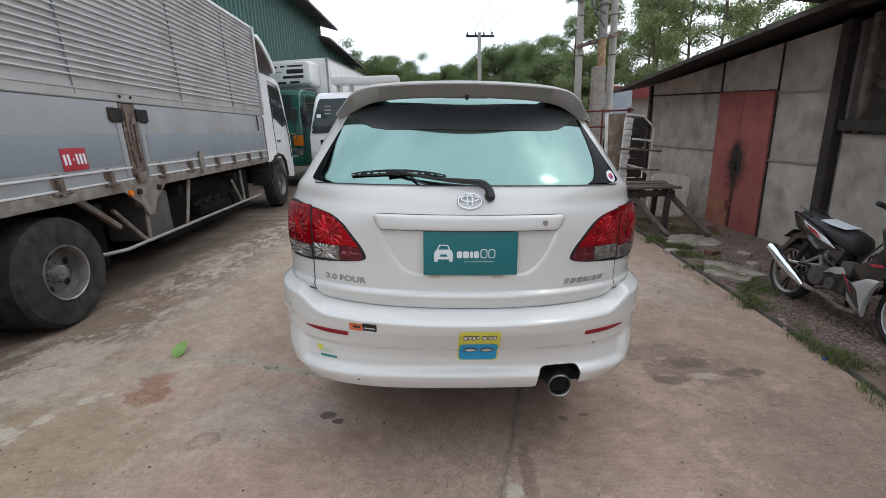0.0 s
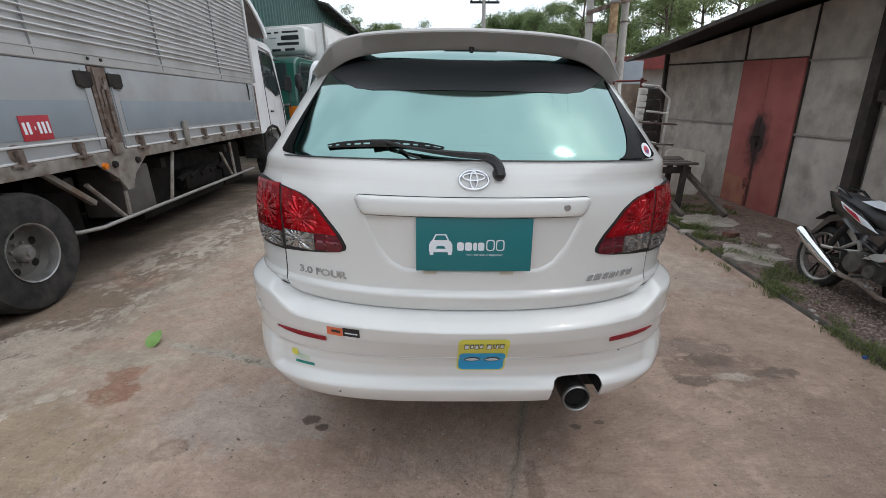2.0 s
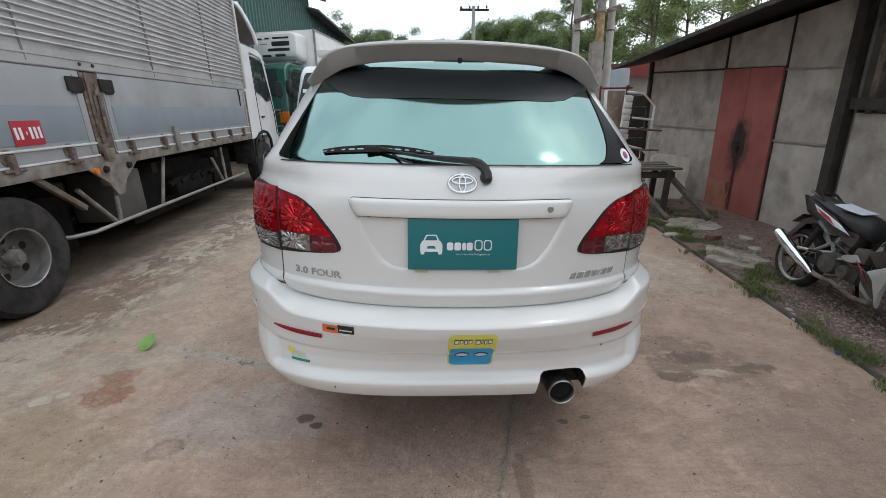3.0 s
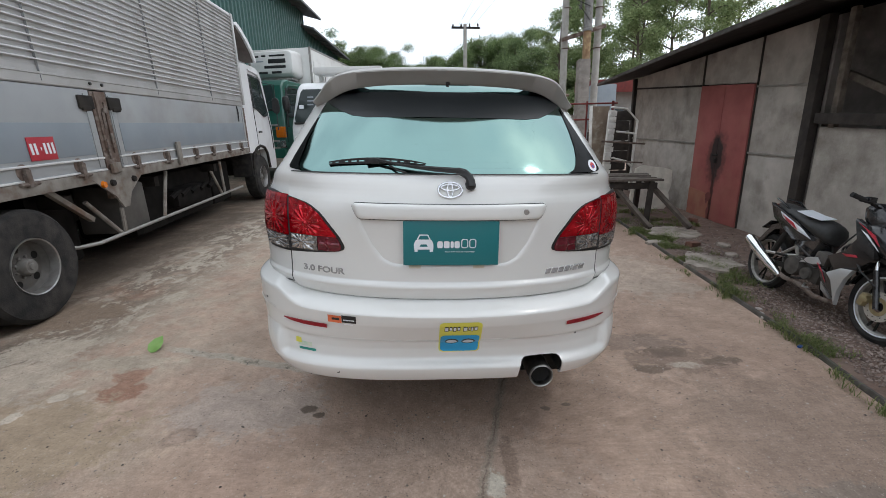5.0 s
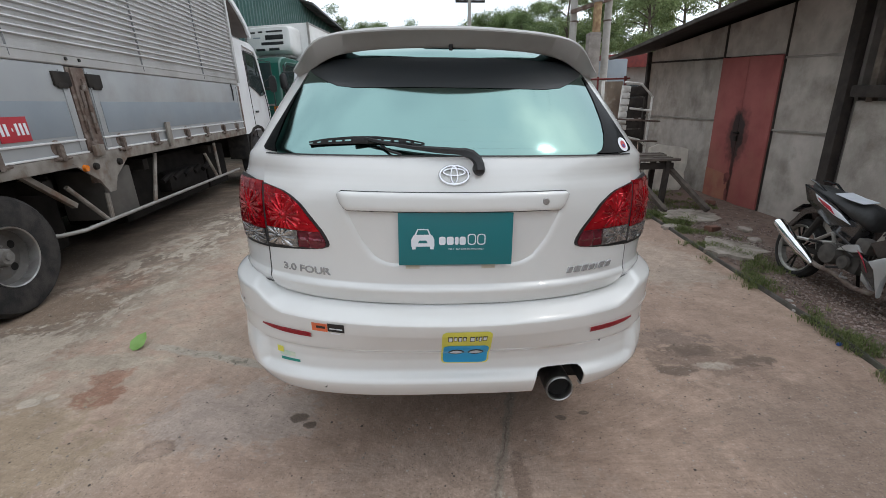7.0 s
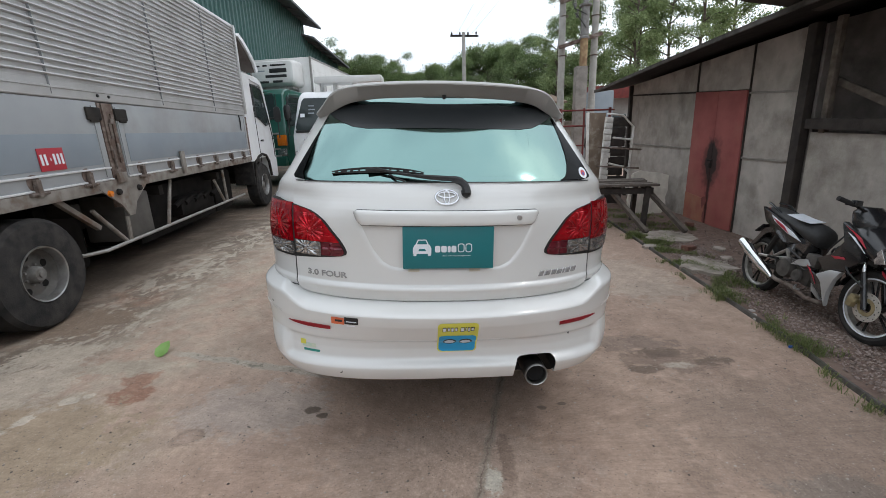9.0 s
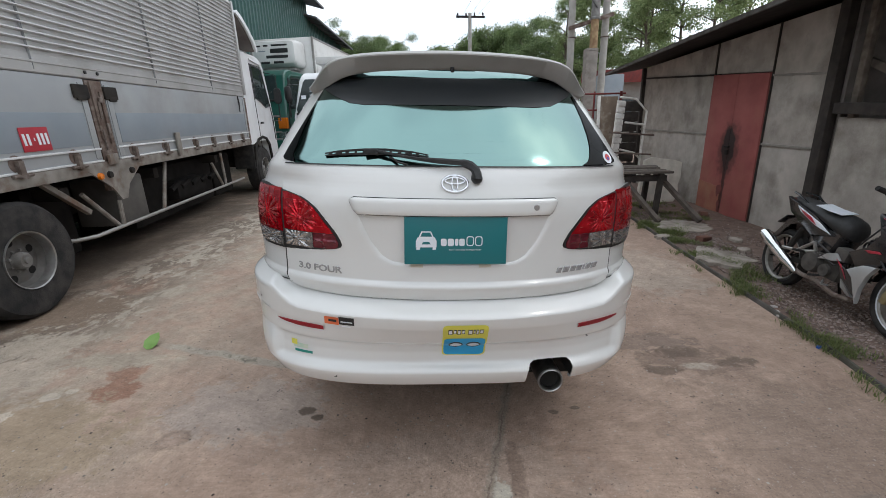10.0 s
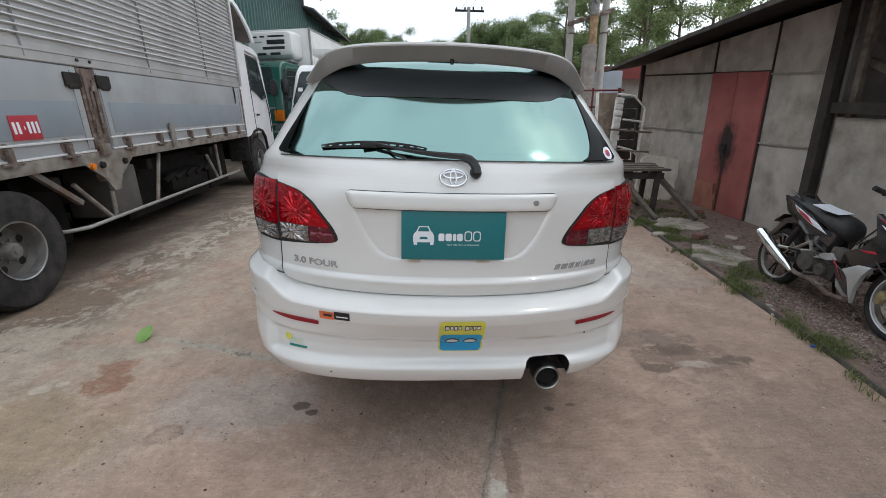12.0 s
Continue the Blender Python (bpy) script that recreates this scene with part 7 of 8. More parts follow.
SPOTS = [(0, -10.2, 46, 1.55, 0), (1, -8.2, 46, 1.55, 40), (0, -6.6, 45, 1.4, 100), (1, -4.8, 47, 1.28, 10), (0, -3.2, 46, 1.22, 70), (1, -1.6, 48, 1.42, 15), (0, 0.2, 46, 1.36, 75), (1, 2.0, 45, 1.42, 150), (0, 3.6, 44, 1.5, 111), (0, -5.6, 41, 1.1, 60), (1, -3.9, 40, 1.0, 310), (0, -2.2, 41, 0.98, 20), (1, -0.5, 40, 1.0, 330), (0, 1.2, 40, 1.05, 230),
         (0, 5.2, 41, 1.45, 200), (1, 7.4, 42, 1.6, 20), (0, 9.6, 38, 1.2, 250), (1, 6.2, 37, 1.3, 300), (0, 12.4, 36, 1.15, 80), (2, 9.4, 28, 1.0, 30), (2, 12.0, 26, 1.05, 130), (2, 14.4, 27, 1.1, 220), (2, 16.4, 24, 1.1, 310), (2, 10.6, 33, 1.15, 10), (2, 13.2, 30, 1.1, 100), (2, 11.0, 24, 0.95, 250), (2, 8.4, 31, 1.05, 190), (2, 13.4, 22, 1.0, 75),
         # the last three trees are added unseen behind the camera, dimming the low sky
         (2, 18.8, 23, 1.1, 60), (2, 15.5, 34, 1.2, 20), (0, -14.5, 42, 1.4, 33), (2, 21.5, 25, 1.2, 140), (1, 11.2, 38, 1.15, 0), (0, 8.2, 36, 0.9, 77), (1, 4.2, 39, 1.1, 5), (0, -12.6, 47, 1.5, 5), (1, 9.0, -13, 1.1, 0), (0, 13.0, -14, 1.3, 60), (1, -9.0, -14, 1.1, 120)]
for k, (kind, x, y, s, rz) in enumerate(SPOTS):
    m = pose(x, y, gz(y), 0, 0, rz)
    c = copy_thing(kinds[kind], m)
    c.scale = (s, s, s)
    c["group"] = "trees round the yard"
for t in kinds:
    for o in list(t.children_recursive) + [t]:
        bpy.data.objects.remove(o)


# ---------------------------------------------------------------- motorbike
BIKE_BLACK = surf("black_bike_plastic", (0.012, 0.012, 0.013), (0.02, 0.02, 0.022), 8, 0.25, coat=0.4, stain=(0.08, 0.07, 0.06), sscale=5, samount=0.25)
BIKE_SILVER = surf("silver_bike_panel", (0.42, 0.42, 0.41), (0.36, 0.36, 0.355), 6, 0.35, 0.4)
BIKE_RED = surf("red_bike_decal", (0.42, 0.02, 0.04), (0.34, 0.015, 0.03), 20, 0.3)
SEAT = surf("black_seat_vinyl", (0.018, 0.018, 0.018), (0.028, 0.028, 0.028), 30, 0.6, bump=0.2, bscale=200)
ALLOY = surf("cast_alloy", (0.40, 0.39, 0.37), (0.28, 0.27, 0.25), 20, 0.45, 0.7, stain=(0.14, 0.11, 0.08), sscale=9, samount=0.5)
GOLD = surf("gold_caliper", (0.44, 0.37, 0.22), (0.36, 0.30, 0.17), 20, 0.4, 0.6)
DISC = surf("pale_brake_disc", (0.62, 0.60, 0.55), (0.5, 0.48, 0.44), 60, 0.4, 0.5)
PAPER = surf("white_paper", (0.68, 0.70, 0.74), (0.62, 0.65, 0.70), 10, 0.8)


def slab(bm, outline, x, thick, inset=0.012):
    """A moulded panel in the yz plane with rounded edges, its middle at x."""
    n = len(outline)
    cy, cz = sum(p[0] for p in outline) / n, sum(p[1] for p in outline) / n
    def grown(k):
        return [(cy + (y - cy) * k, cz + (z - cz) * k) for y, z in outline]
    k = 1 - inset / 0.15
    rings(bm, [[(x + s, y, z) for y, z in pts] for s, pts in ((-thick / 2, grown(k)), (-thick * 0.35, outline), (thick * 0.35, outline), (thick / 2, grown(k)))])


BIKE_AT = pose(2.90, 1.045, 0.012, 0, 6, -3.5)


def build_bike():
    """Its own frame: y backwards from the front hub to the rear, x to the yard side, wheels on z = 0."""
    t = thing("motorbike", "black and silver underbone motorbike on its stand, red decals", "motorbike", BIKE_AT @ Matrix.Diagonal((0.93, 0.93, 0.93, 1)))
    r, wb = 0.275, 1.21
    for y, front in ((0.0, True), (wb, False)):
        hub = (0, y, r)
        bm = bmesh.new()
        spun(bm, [(-0.035, r - 0.06), (-0.045, r - 0.035), (-0.03, r - 0.006), (0, r), (0.03, r - 0.006), (0.045, r - 0.035), (0.035, r - 0.06)], hub, "x", 40)
        wheel = part("wheel", bm, RUBBER, t)
        bm = bmesh.new()
        spun(bm, [(-0.03, r - 0.052), (-0.034, r - 0.062), (-0.022, r - 0.078), (0.022, r - 0.078), (0.034, r - 0.062), (0.03, r - 0.052)], hub, "x", 40)
        part("rim", bm, ALLOY, wheel, "silver alloy rim")
        bm = bmesh.new()
        spun(bm, [(-0.05, 0.0001), (-0.05, 0.03), (0.05, 0.03), (0.05, 0.0001)], hub, "x", 16)
        part("hub", bm, FRAME_DARK, wheel)
        for k in range(5):
            a = 2 * math.pi * k / 5
            bm = bmesh.new()
            for d in (-0.16, 0.16):
                tube(bm, [(0, y + 0.03 * math.cos(a), r + 0.03 * math.sin(a)), (0, y + (r - 0.075) * math.cos(a + d), r + (r - 0.075) * math.sin(a + d))], 0.009, 6)
            part("spoke", bm, BIKE_BLACK, wheel)
        bm = bmesh.new()
        spun(bm, [(-0.036, r - 0.056), (-0.039, r - 0.061), (-0.036, r - 0.068), (-0.033, r - 0.061), (-0.036, r - 0.056)], hub, "x", 40)
        part("rim_edge", bm, WHITE_INK if front else ALLOY, wheel)
        if front:
            bm = bmesh.new()
            spun(bm, [(-0.066, 0.068), (-0.066, 0.108), (-0.061, 0.108), (-0.061, 0.068), (-0.066, 0.068)], hub, "x", 32)
            disc = part("brake_disc", bm, DISC, wheel, "pale drilled brake disc")
            for k in range(18):
                a = 2 * math.pi * k / 18
                bm = bmesh.new()
                rr = 0.098 if k % 2 else 0.08
                spun(bm, [(-0.067, 0.0001), (-0.067, 0.005), (-0.066, 0.005)], (0, y + rr * math.cos(a), r + rr * math.sin(a)), "x", 8)
                part("hole", bm, BLACK, disc)
            bm = bmesh.new()
            spun(bm, [(-0.067, 0.04), (-0.068, 0.066), (-0.058, 0.068), (-0.058, 0.04)], hub, "x", 12)
            part("disc_carrier", bm, GOLD, wheel)
            bm = bmesh.new()
            box(bm, (-0.08, 0.10, r + 0.02), (0.05, 0.05, 0.10), (15, 0, 0), 0.014)
            box(bm, (-0.085, 0.085, r + 0.03), (0.05, 0.07, 0.035), (15, 0, 0), 0.012)
            part("caliper", bm, GOLD, wheel)
    # fork, mudguard, bars
    for x in (-0.075, 0.075):
        bm = bmesh.new()
        tube(bm, [(x, 0.0, r - 0.02), (x, 0.09, 0.52)], 0.02, 10)
        fork = part("fork_leg", bm, BIKE_BLACK, t)
        bm = bmesh.new()
        tube(bm, [(x, 0.085, 0.5), (x, 0.13, 0.68)], 0.014, 10)
        part("stanchion", bm, CHROME, fork)
    bm = bmesh.new()
    loops = []
    for k in range(13):
        a = radians(20 + 130 * k / 12)
        cy, cz = math.cos(a) * (r + 0.03) * -1 * -1, math.sin(a) * (r + 0.03)
        loops.append([(x, cy, r + cz - 0.02 * abs(x) / 0.05) for x in (-0.055, -0.03, 0.03, 0.055)] + [(x, cy * 0.97, r + (cz - 0.02 * abs(x) / 0.05) * 0.97) for x in (0.05, -0.05)])
    rings(bm, loops)
    guard = part("front_mudguard", bm, BIKE_BLACK, t)
    bm = bmesh.new()
    slab(bm, [(-0.14, r + 0.21), (-0.02, r + 0.285), (-0.03, r + 0.262), (-0.13, r + 0.19)], -0.058, 0.008)
    part("decal", bm, BIKE_RED, guard)
    bm = bmesh.new()
    tube(bm, [(-0.28, 0.22, 1.03), (-0.18, 0.22, 1.0), (-0.08, 0.22, 0.95), (0.08, 0.22, 0.95), (0.18, 0.22, 1.0), (0.28, 0.22, 1.03)], 0.012, 8)
    bars = part("handlebar", bm, BIKE_BLACK, t)
    for s in (-1, 1):
        bm = bmesh.new()
        tube(bm, [(s * 0.19, 0.22, 1.0), (s * 0.30, 0.22, 1.035)], 0.018, 10)
        part("grip", bm, RUBBER, bars)
        bm = bmesh.new()
        box(bm, (s * 0.165, 0.215, 1.005), (0.06, 0.045, 0.05), (0, 0, 0), 0.012)
        part("switch_box", bm, BIKE_BLACK, bars)
        bm = bmesh.new()
        tube(bm, [(s * 0.18, 0.18, 0.99), (s * 0.28, 0.17, 1.0)], 0.007, 6)
        part("lever", bm, FRAME_DARK, bars)
    # front cowl with headlamp, head cover over the bars
    bm = bmesh.new()
    loops = []
    for y, hw, z0, z1 in ((-0.10, 0.03, 0.60, 0.64), (-0.06, 0.09, 0.575, 0.70), (0.0, 0.13, 0.575, 0.76), (0.09, 0.14, 0.60, 0.84), (0.18, 0.13, 0.66, 0.87), (0.27, 0.10, 0.74, 0.86)):
        loops.append([(hw * math.cos(a), y, (z0 + z1) / 2 + (z1 - z0) / 2 * math.sin(a)) for a in [2 * math.pi * k / 14 for k in range(14)]])
    rings(bm, loops)
    cowl = part("front_cowl", bm, BIKE_BLACK, t)
    bm = bmesh.new()
    slab(bm, [(-0.09, 0.62), (-0.01, 0.60), (0.02, 0.66), (-0.03, 0.72)], -0.10, 0.04)
    part("headlamp", bm, CLEAR_LENS, cowl)
    bm = bmesh.new()
    loops = []
    for z, hw, y0, y1 in ((0.80, 0.09, 0.14, 0.30), (0.87, 0.12, 0.14, 0.33), (0.94, 0.12, 0.17, 0.34), (0.985, 0.07, 0.22, 0.32)):
        loops.append([(hw * math.cos(a), (y0 + y1) / 2 + (y1 - y0) / 2 * math.sin(a), z) for a in [2 * math.pi * k / 14 for k in range(14)]])
    rings(bm, loops)
    part("head_cover", bm, BIKE_BLACK, t)
    for s in (-1, 1):
        for name, mat_, outline, x, thick in (
                ("leg_shield", BIKE_BLACK, [(0.29, 0.86), (0.20, 0.82), (0.10, 0.70), (0.06, 0.60), (0.17, 0.50), (0.34, 0.44), (0.43, 0.53), (0.30, 0.60), (0.23, 0.72)], 0.13, 0.05),
                ("side_panel", BIKE_SILVER, [(0.37, 0.41), (0.26, 0.475), (0.155, 0.487), (0.20, 0.41), (0.225, 0.30), (0.22, 0.19), (0.27, 0.29), (0.31, 0.365)], 0.16, 0.035),
                ("side_panel", BIKE_SILVER, [(0.68, 0.41), (0.61, 0.47), (0.52, 0.495), (0.47, 0.45), (0.54, 0.425), (0.60, 0.425)], 0.14, 0.03),
                ("side_panel", BIKE_SILVER, [(0.42, 0.32), (0.39, 0.30), (0.285, 0.215), (0.32, 0.215), (0.40, 0.26)], 0.14, 0.02),
                ("decal", BIKE_BLACK, [(0.47, 0.43), (0.375, 0.40), (0.31, 0.36), (0.235, 0.21), (0.30, 0.25), (0.41, 0.33)], 0.145, 0.03),
                ("decal", BIKE_RED, [(0.49, 0.46), (0.44, 0.43), (0.36, 0.33), (0.41, 0.39)], 0.164, 0.006),
                ("decal", BIKE_RED, [(0.25, 0.835), (0.18, 0.80), (0.04, 0.70), (0.10, 0.77)], 0.160, 0.008),
                ("decal", WHITE_INK, [(0.21, 0.79), (0.15, 0.765), (0.03, 0.665), (0.08, 0.71)], 0.1645, 0.006),
                ("decal", BIKE_RED, [(0.30, 0.585), (0.19, 0.60), (0.17, 0.585), (0.26, 0.57)], 0.16, 0.006),
                ("tail_panel", BIKE_BLACK, [(0.66, 0.60), (0.86, 0.56), (1.17, 0.72), (1.25, 0.85), (1.10, 0.81), (0.86, 0.73)], 0.095, 0.05),
                ("decal", WHITE_INK, [(1.09, 0.79), (1.04, 0.74), (0.84, 0.655), (0.67, 0.615), (0.80, 0.685), (0.98, 0.75)], 0.122, 0.008),
                ("decal", BIKE_RED, [(1.05, 0.765), (0.98, 0.72), (0.83, 0.66), (0.90, 0.715)], 0.128, 0.006)):
            bm = bmesh.new()
            slab(bm, outline, s * x, thick)
            part(name, bm, mat_, t, "silver grey side panel" if name == "side_panel" else "")
    bm = bmesh.new()
    loops = []
    for y, hw, z, h in ((0.555, 0.05, 0.65, 0.045), (0.57, 0.09, 0.66, 0.075), (0.60, 0.115, 0.672, 0.088), (0.68, 0.125, 0.70, 0.085), (0.80, 0.12, 0.735, 0.07), (1.0, 0.10, 0.785, 0.055), (1.14, 0.08, 0.815, 0.045), (1.25, 0.045, 0.835, 0.025)):
        loops.append([(hw * math.cos(a), y, z + h * math.sin(a)) for a in [2 * math.pi * k / 14 for k in range(14)]])
    rings(bm, loops)
    part("seat", bm, SEAT, t)
    bm = bmesh.new()
    loops = [[(-0.07, y, z), (0.07, y, z), (0.06, y, z - 0.10), (-0.06, y, z - 0.10)] for y, z in ((0.12, 0.64), (0.22, 0.59), (0.36, 0.545), (0.50, 0.51), (0.64, 0.50))]
    rings(bm, loops)
    part("frame_cover", bm, BIKE_BLACK, t)
    bm = bmesh.new()
    slab(bm, [(0.575, 0.66), (0.60, 0.56), (0.655, 0.44), (0.74, 0.42), (0.90, 0.54), (0.92, 0.68), (0.70, 0.66)], 0.0, 0.19, 0.03)
    part("under_seat_cover", bm, BIKE_BLACK, t)
    for k in range(3):
        bm = bmesh.new()
        tube(bm, [(0.02 * (k - 1) + 0.05 * math.cos(a), 0.42 + (0.10 - 0.01 * k) * math.cos(a), 0.575 + 0.012 * k + (0.045 + 0.008 * k) * math.sin(a)) for a in [math.tau * i / 20 for i in range(21)]], 0.008, 6, False)
        part("wire_coil", bm, BLACK, t)
    # engine
    bm = bmesh.new()
    box(bm, (0, 0.66, 0.36), (0.22, 0.34, 0.18), (8, 0, 0), 0.04)
    engine = part("engine", bm, ENGINE, t)
    for s in (-1, 1):
        bm = bmesh.new()
        spun(bm, [(s * 0.0, 0.09), (s * 0.05, 0.08), (s * 0.06, 0.0001)], (s * 0.11, 0.74, 0.36), "x", 20)
        part("engine_cover", bm, ENGINE, engine)
    for k in range(5):
        bm = bmesh.new()
        box(bm, (0, 0.42 + 0.03 * k, 0.38), (0.15, 0.012, 0.14), (0, 0, 0), 0.003)
        part("fin", bm, ENGINE, engine)
    for y, z, r_, d_ in ((0.60, 0.33, 0.055, 0.02), (0.70, 0.42, 0.038, 0.016), (0.80, 0.33, 0.045, 0.014)):
        bm = bmesh.new()
        spun(bm, [(0.0, r_), (-d_, r_ * 0.92), (-d_ * 1.2, r_ * 0.5), (-d_ * 0.8, 0.0001)], (-0.125, y, z), "x", 18)
        part("engine_cover", bm, ENGINE, engine)
        for q in range(5):
            bm = bmesh.new()
            a = 2 * math.pi * q / 5
            spun(bm, [(0.0, 0.006), (-0.008, 0.005), (-0.009, 0.0001)], (-0.125 - d_ * 0.6, y + r_ * 0.8 * math.cos(a), z + r_ * 0.8 * math.sin(a)), "x", 6)
            part("bolt", bm, STEEL, engine)
    for pts, r_, m_ in (([(-0.10, 0.46, 0.50), (-0.14, 0.55, 0.46), (-0.14, 0.66, 0.50), (-0.11, 0.80, 0.53)], 0.008, BLACK), ([(-0.12, 0.44, 0.43), (-0.15, 0.52, 0.40), (-0.15, 0.64, 0.44)], 0.006, BLACK), ([(-0.11, 0.40, 0.60), (-0.13, 0.34, 0.66), (-0.10, 0.26, 0.80)], 0.006, BLACK), ([(-0.13, 0.58, 0.25), (-0.19, 0.52, 0.235), (-0.21, 0.44, 0.25)], 0.008, STEEL), ([(-0.13, 0.62, 0.28), (-0.22, 0.63, 0.275)], 0.011, RUBBER), ([(-0.14, 0.84, 0.42), (-0.23, 0.86, 0.43)], 0.011, RUBBER)):
        bm = bmesh.new()
        tube(bm, pts, r_, 6)
        part("cable" if m_ is BLACK else "footpeg" if m_ is RUBBER else "brake_pedal", bm, m_, t)
    bm = bmesh.new()
    box(bm, (-0.09, 0.50, 0.49), (0.10, 0.12, 0.10), (10, 0, 0), 0.02)
    part("carburettor", bm, ENGINE, engine)
    bm = bmesh.new()
    slab(bm, [(0.84, 0.28), (1.16, 0.245), (1.27, 0.275), (1.16, 0.315), (0.86, 0.36)], 0.10, 0.03)
    part("chain_guard", bm, BIKE_BLACK, t)
    for s in (-1, 1):
        bm = bmesh.new()
        tube(bm, [(s * 0.07, 1.02, 0.80), (s * 0.085, 1.16, 0.875), (s * 0.05, 1.27, 0.89)], 0.010, 8)
        part("grab_rail", bm, BIKE_BLACK, t)
    bm = bmesh.new()
    tube(bm, [(-0.09, 0.28, 0.27), (-0.12, 0.33, 0.185), (-0.13, 0.46, 0.175), (-0.13, 0.64, 0.225), (-0.13, 0.82, 0.225), (-0.135, 0.95, 0.26)], 0.019, 8)
    part("exhaust_pipe", bm, RUST_DARK, t)
    bm = bmesh.new()
    tube(bm, [(-0.14, 0.86, 0.225), (-0.14, 0.97, 0.275), (-0.145, 1.0, 0.29), (-0.16, 1.33, 0.465), (-0.16, 1.35, 0.475)], [0.022, 0.04, 0.046, 0.05, 0.043], 16)
    part("silencer", bm, CHROME, t, "polished chrome silencer")
    bm = bmesh.new()
    for s in (-1, 1):
        box(bm, (s * 0.09, 1.0, 0.31), (0.03, 0.42, 0.045), (-4, 0, 0), 0.008)
    part("swing_arm", bm, FRAME_DARK, t)
    bm = bmesh.new()
    for pts in ([(-0.13, 0.74, 0.45), (-0.13, 0.78, 0.52)], [(-0.13, 0.78, 0.52), (-0.13, 0.95, 0.40)], [(-0.13, 0.95, 0.40), (-0.13, 0.74, 0.45)], [(-0.13, 0.93, 0.41), (-0.16, 1.07, 0.40)]):
        tube(bm, pts, 0.014, 6)
    part("footrest_bracket", bm, ALLOY, t)
    for s in (-1, 1):
        bm = bmesh.new()
        tube(bm, [(s * 0.1, 1.12, 0.30), (s * 0.1, 0.98, 0.60)], 0.025, 8)
        part("shock_absorber", bm, FRAME_DARK, t)
    bm = bmesh.new()
    rings(bm, [[(x, 1.06, 0.70), (x, 1.22, 0.64), (x, 1.355, 0.46), (x, 1.32, 0.45), (x, 1.18, 0.60), (x, 1.04, 0.64)] for x in (-0.07, 0.07)])
    part("rear_mudguard", bm, BIKE_BLACK, t)
    bm = bmesh.new()
    box(bm, (0, 1.30, 0.63), (0.14, 0.012, 0.13), (50, 0, 0), 0.003)
    part("number_plate", bm, BIKE_BLACK, t)
    bm = bmesh.new()
    box(bm, (0, 1.25, 0.81), (0.12, 0.05, 0.06), (20, 0, 0), 0.015)
    part("tail_lamp", bm, RED_LENS, t)
    bm = bmesh.new()
    tube(bm, [(0.1, 0.72, 0.28), (0.26, 0.80, 0.0)], 0.012, 8)
    part("side_stand", bm, FRAME_DARK, t)
    bm = bmesh.new()
    tube(bm, [(-0.12, 0.26, 0.6), (-0.17, 0.1, 0.5), (-0.12, 0.02, 0.42), (-0.075, 0.06, 0.36)], 0.006, 6)
    part("brake_hose", bm, BLACK, t)
    p = thing("paper_sheet", "folded white paper sheet lying on the motorbike seat", "paper", BIKE_AT @ pose(-0.05, 0.715, 0.748, 11, -6, 12))
    bm = bmesh.new()
    for s in (-1, 1):
        box(bm, (0, s * 0.052, 0.004), (0.145, 0.104, 0.004), (s * 3, 0, 0), 0.001)
    part("sheet", bm, PAPER, p)


ENGINE = surf("dusty_engine", (0.06, 0.055, 0.05), (0.11, 0.10, 0.09), 14, 0.7, 0.3)
build_bike()


# ---------------------------------------------------------------- small things on the ground
def stuff(name, verts, faces, mat_, label, category):
    me = bpy.data.meshes.new(name)
    me.from_pydata(verts, [], faces)
    me.materials.append(mat_)
    return tagged(new(name, me), label, category, kind="stuff")


def build_gravel():
    rng = random.Random(5)
    verts, faces = [], []
    base = [(0, 0, 1), (0.9, 0, 0.1), (0.2, 0.85, 0.0), (-0.75, 0.5, 0.1), (-0.7, -0.55, 0.0), (0.25, -0.9, 0.05), (0, 0, -0.6)]
    tris = [(0, 1, 2), (0, 2, 3), (0, 3, 4), (0, 4, 5), (0, 5, 1), (6, 2, 1), (6, 3, 2), (6, 4, 3), (6, 5, 4), (6, 1, 5)]
    for k in range(36000):
        y = rng.uniform(-1.2, 5.0)
        x = kerb_x(y) + 0.08 + abs(rng.gauss(0.55, 0.42))
        if x > SX - 0.05 or (y > 2.7 and x > 3.25 and rng.random() < 0.85):
            continue
        s = 0.003 + 0.011 * rng.random() ** 3
        q = Euler((rng.uniform(-0.4, 0.4), rng.uniform(-0.4, 0.4), rng.uniform(0, 6.28))).to_matrix()
        b = len(verts)
        for v in base:
            w = q @ Vector((v[0] * s * rng.uniform(0.8, 1.3), v[1] * s, v[2] * s * 0.8))
            verts.append((x + w.x, y + w.y, gz(y) + 0.018 + w.z))
        faces += [(b + i, b + j, b + l) for i, j, l in tris]
    stuff("gravel", verts, faces, GRAVEL, "brown and grey gravel scattered over the verge", "gravel")
    verts, faces = [], []
    for k in range(15000):
        y = rng.uniform(-1.0, 3.2)
        x = rng.uniform(-3.2, 2.4)
        if noise.noise((x * 1.3, y * 1.3, 7.0)) < rng.uniform(-0.5, 0.35):
            continue
        s = 0.0017 + 0.0065 * rng.random() ** 4
        b = len(verts)
        for v in base:
            verts.append((x + v[0] * s, y + v[1] * s, gz(y) + 0.002 + v[2] * s * 0.7))
        faces += [(b + i, b + j, b + l) for i, j, l in tris]
    stuff("grit", verts, faces, GRIT, "loose small grit scattered over the worn concrete", "grit")


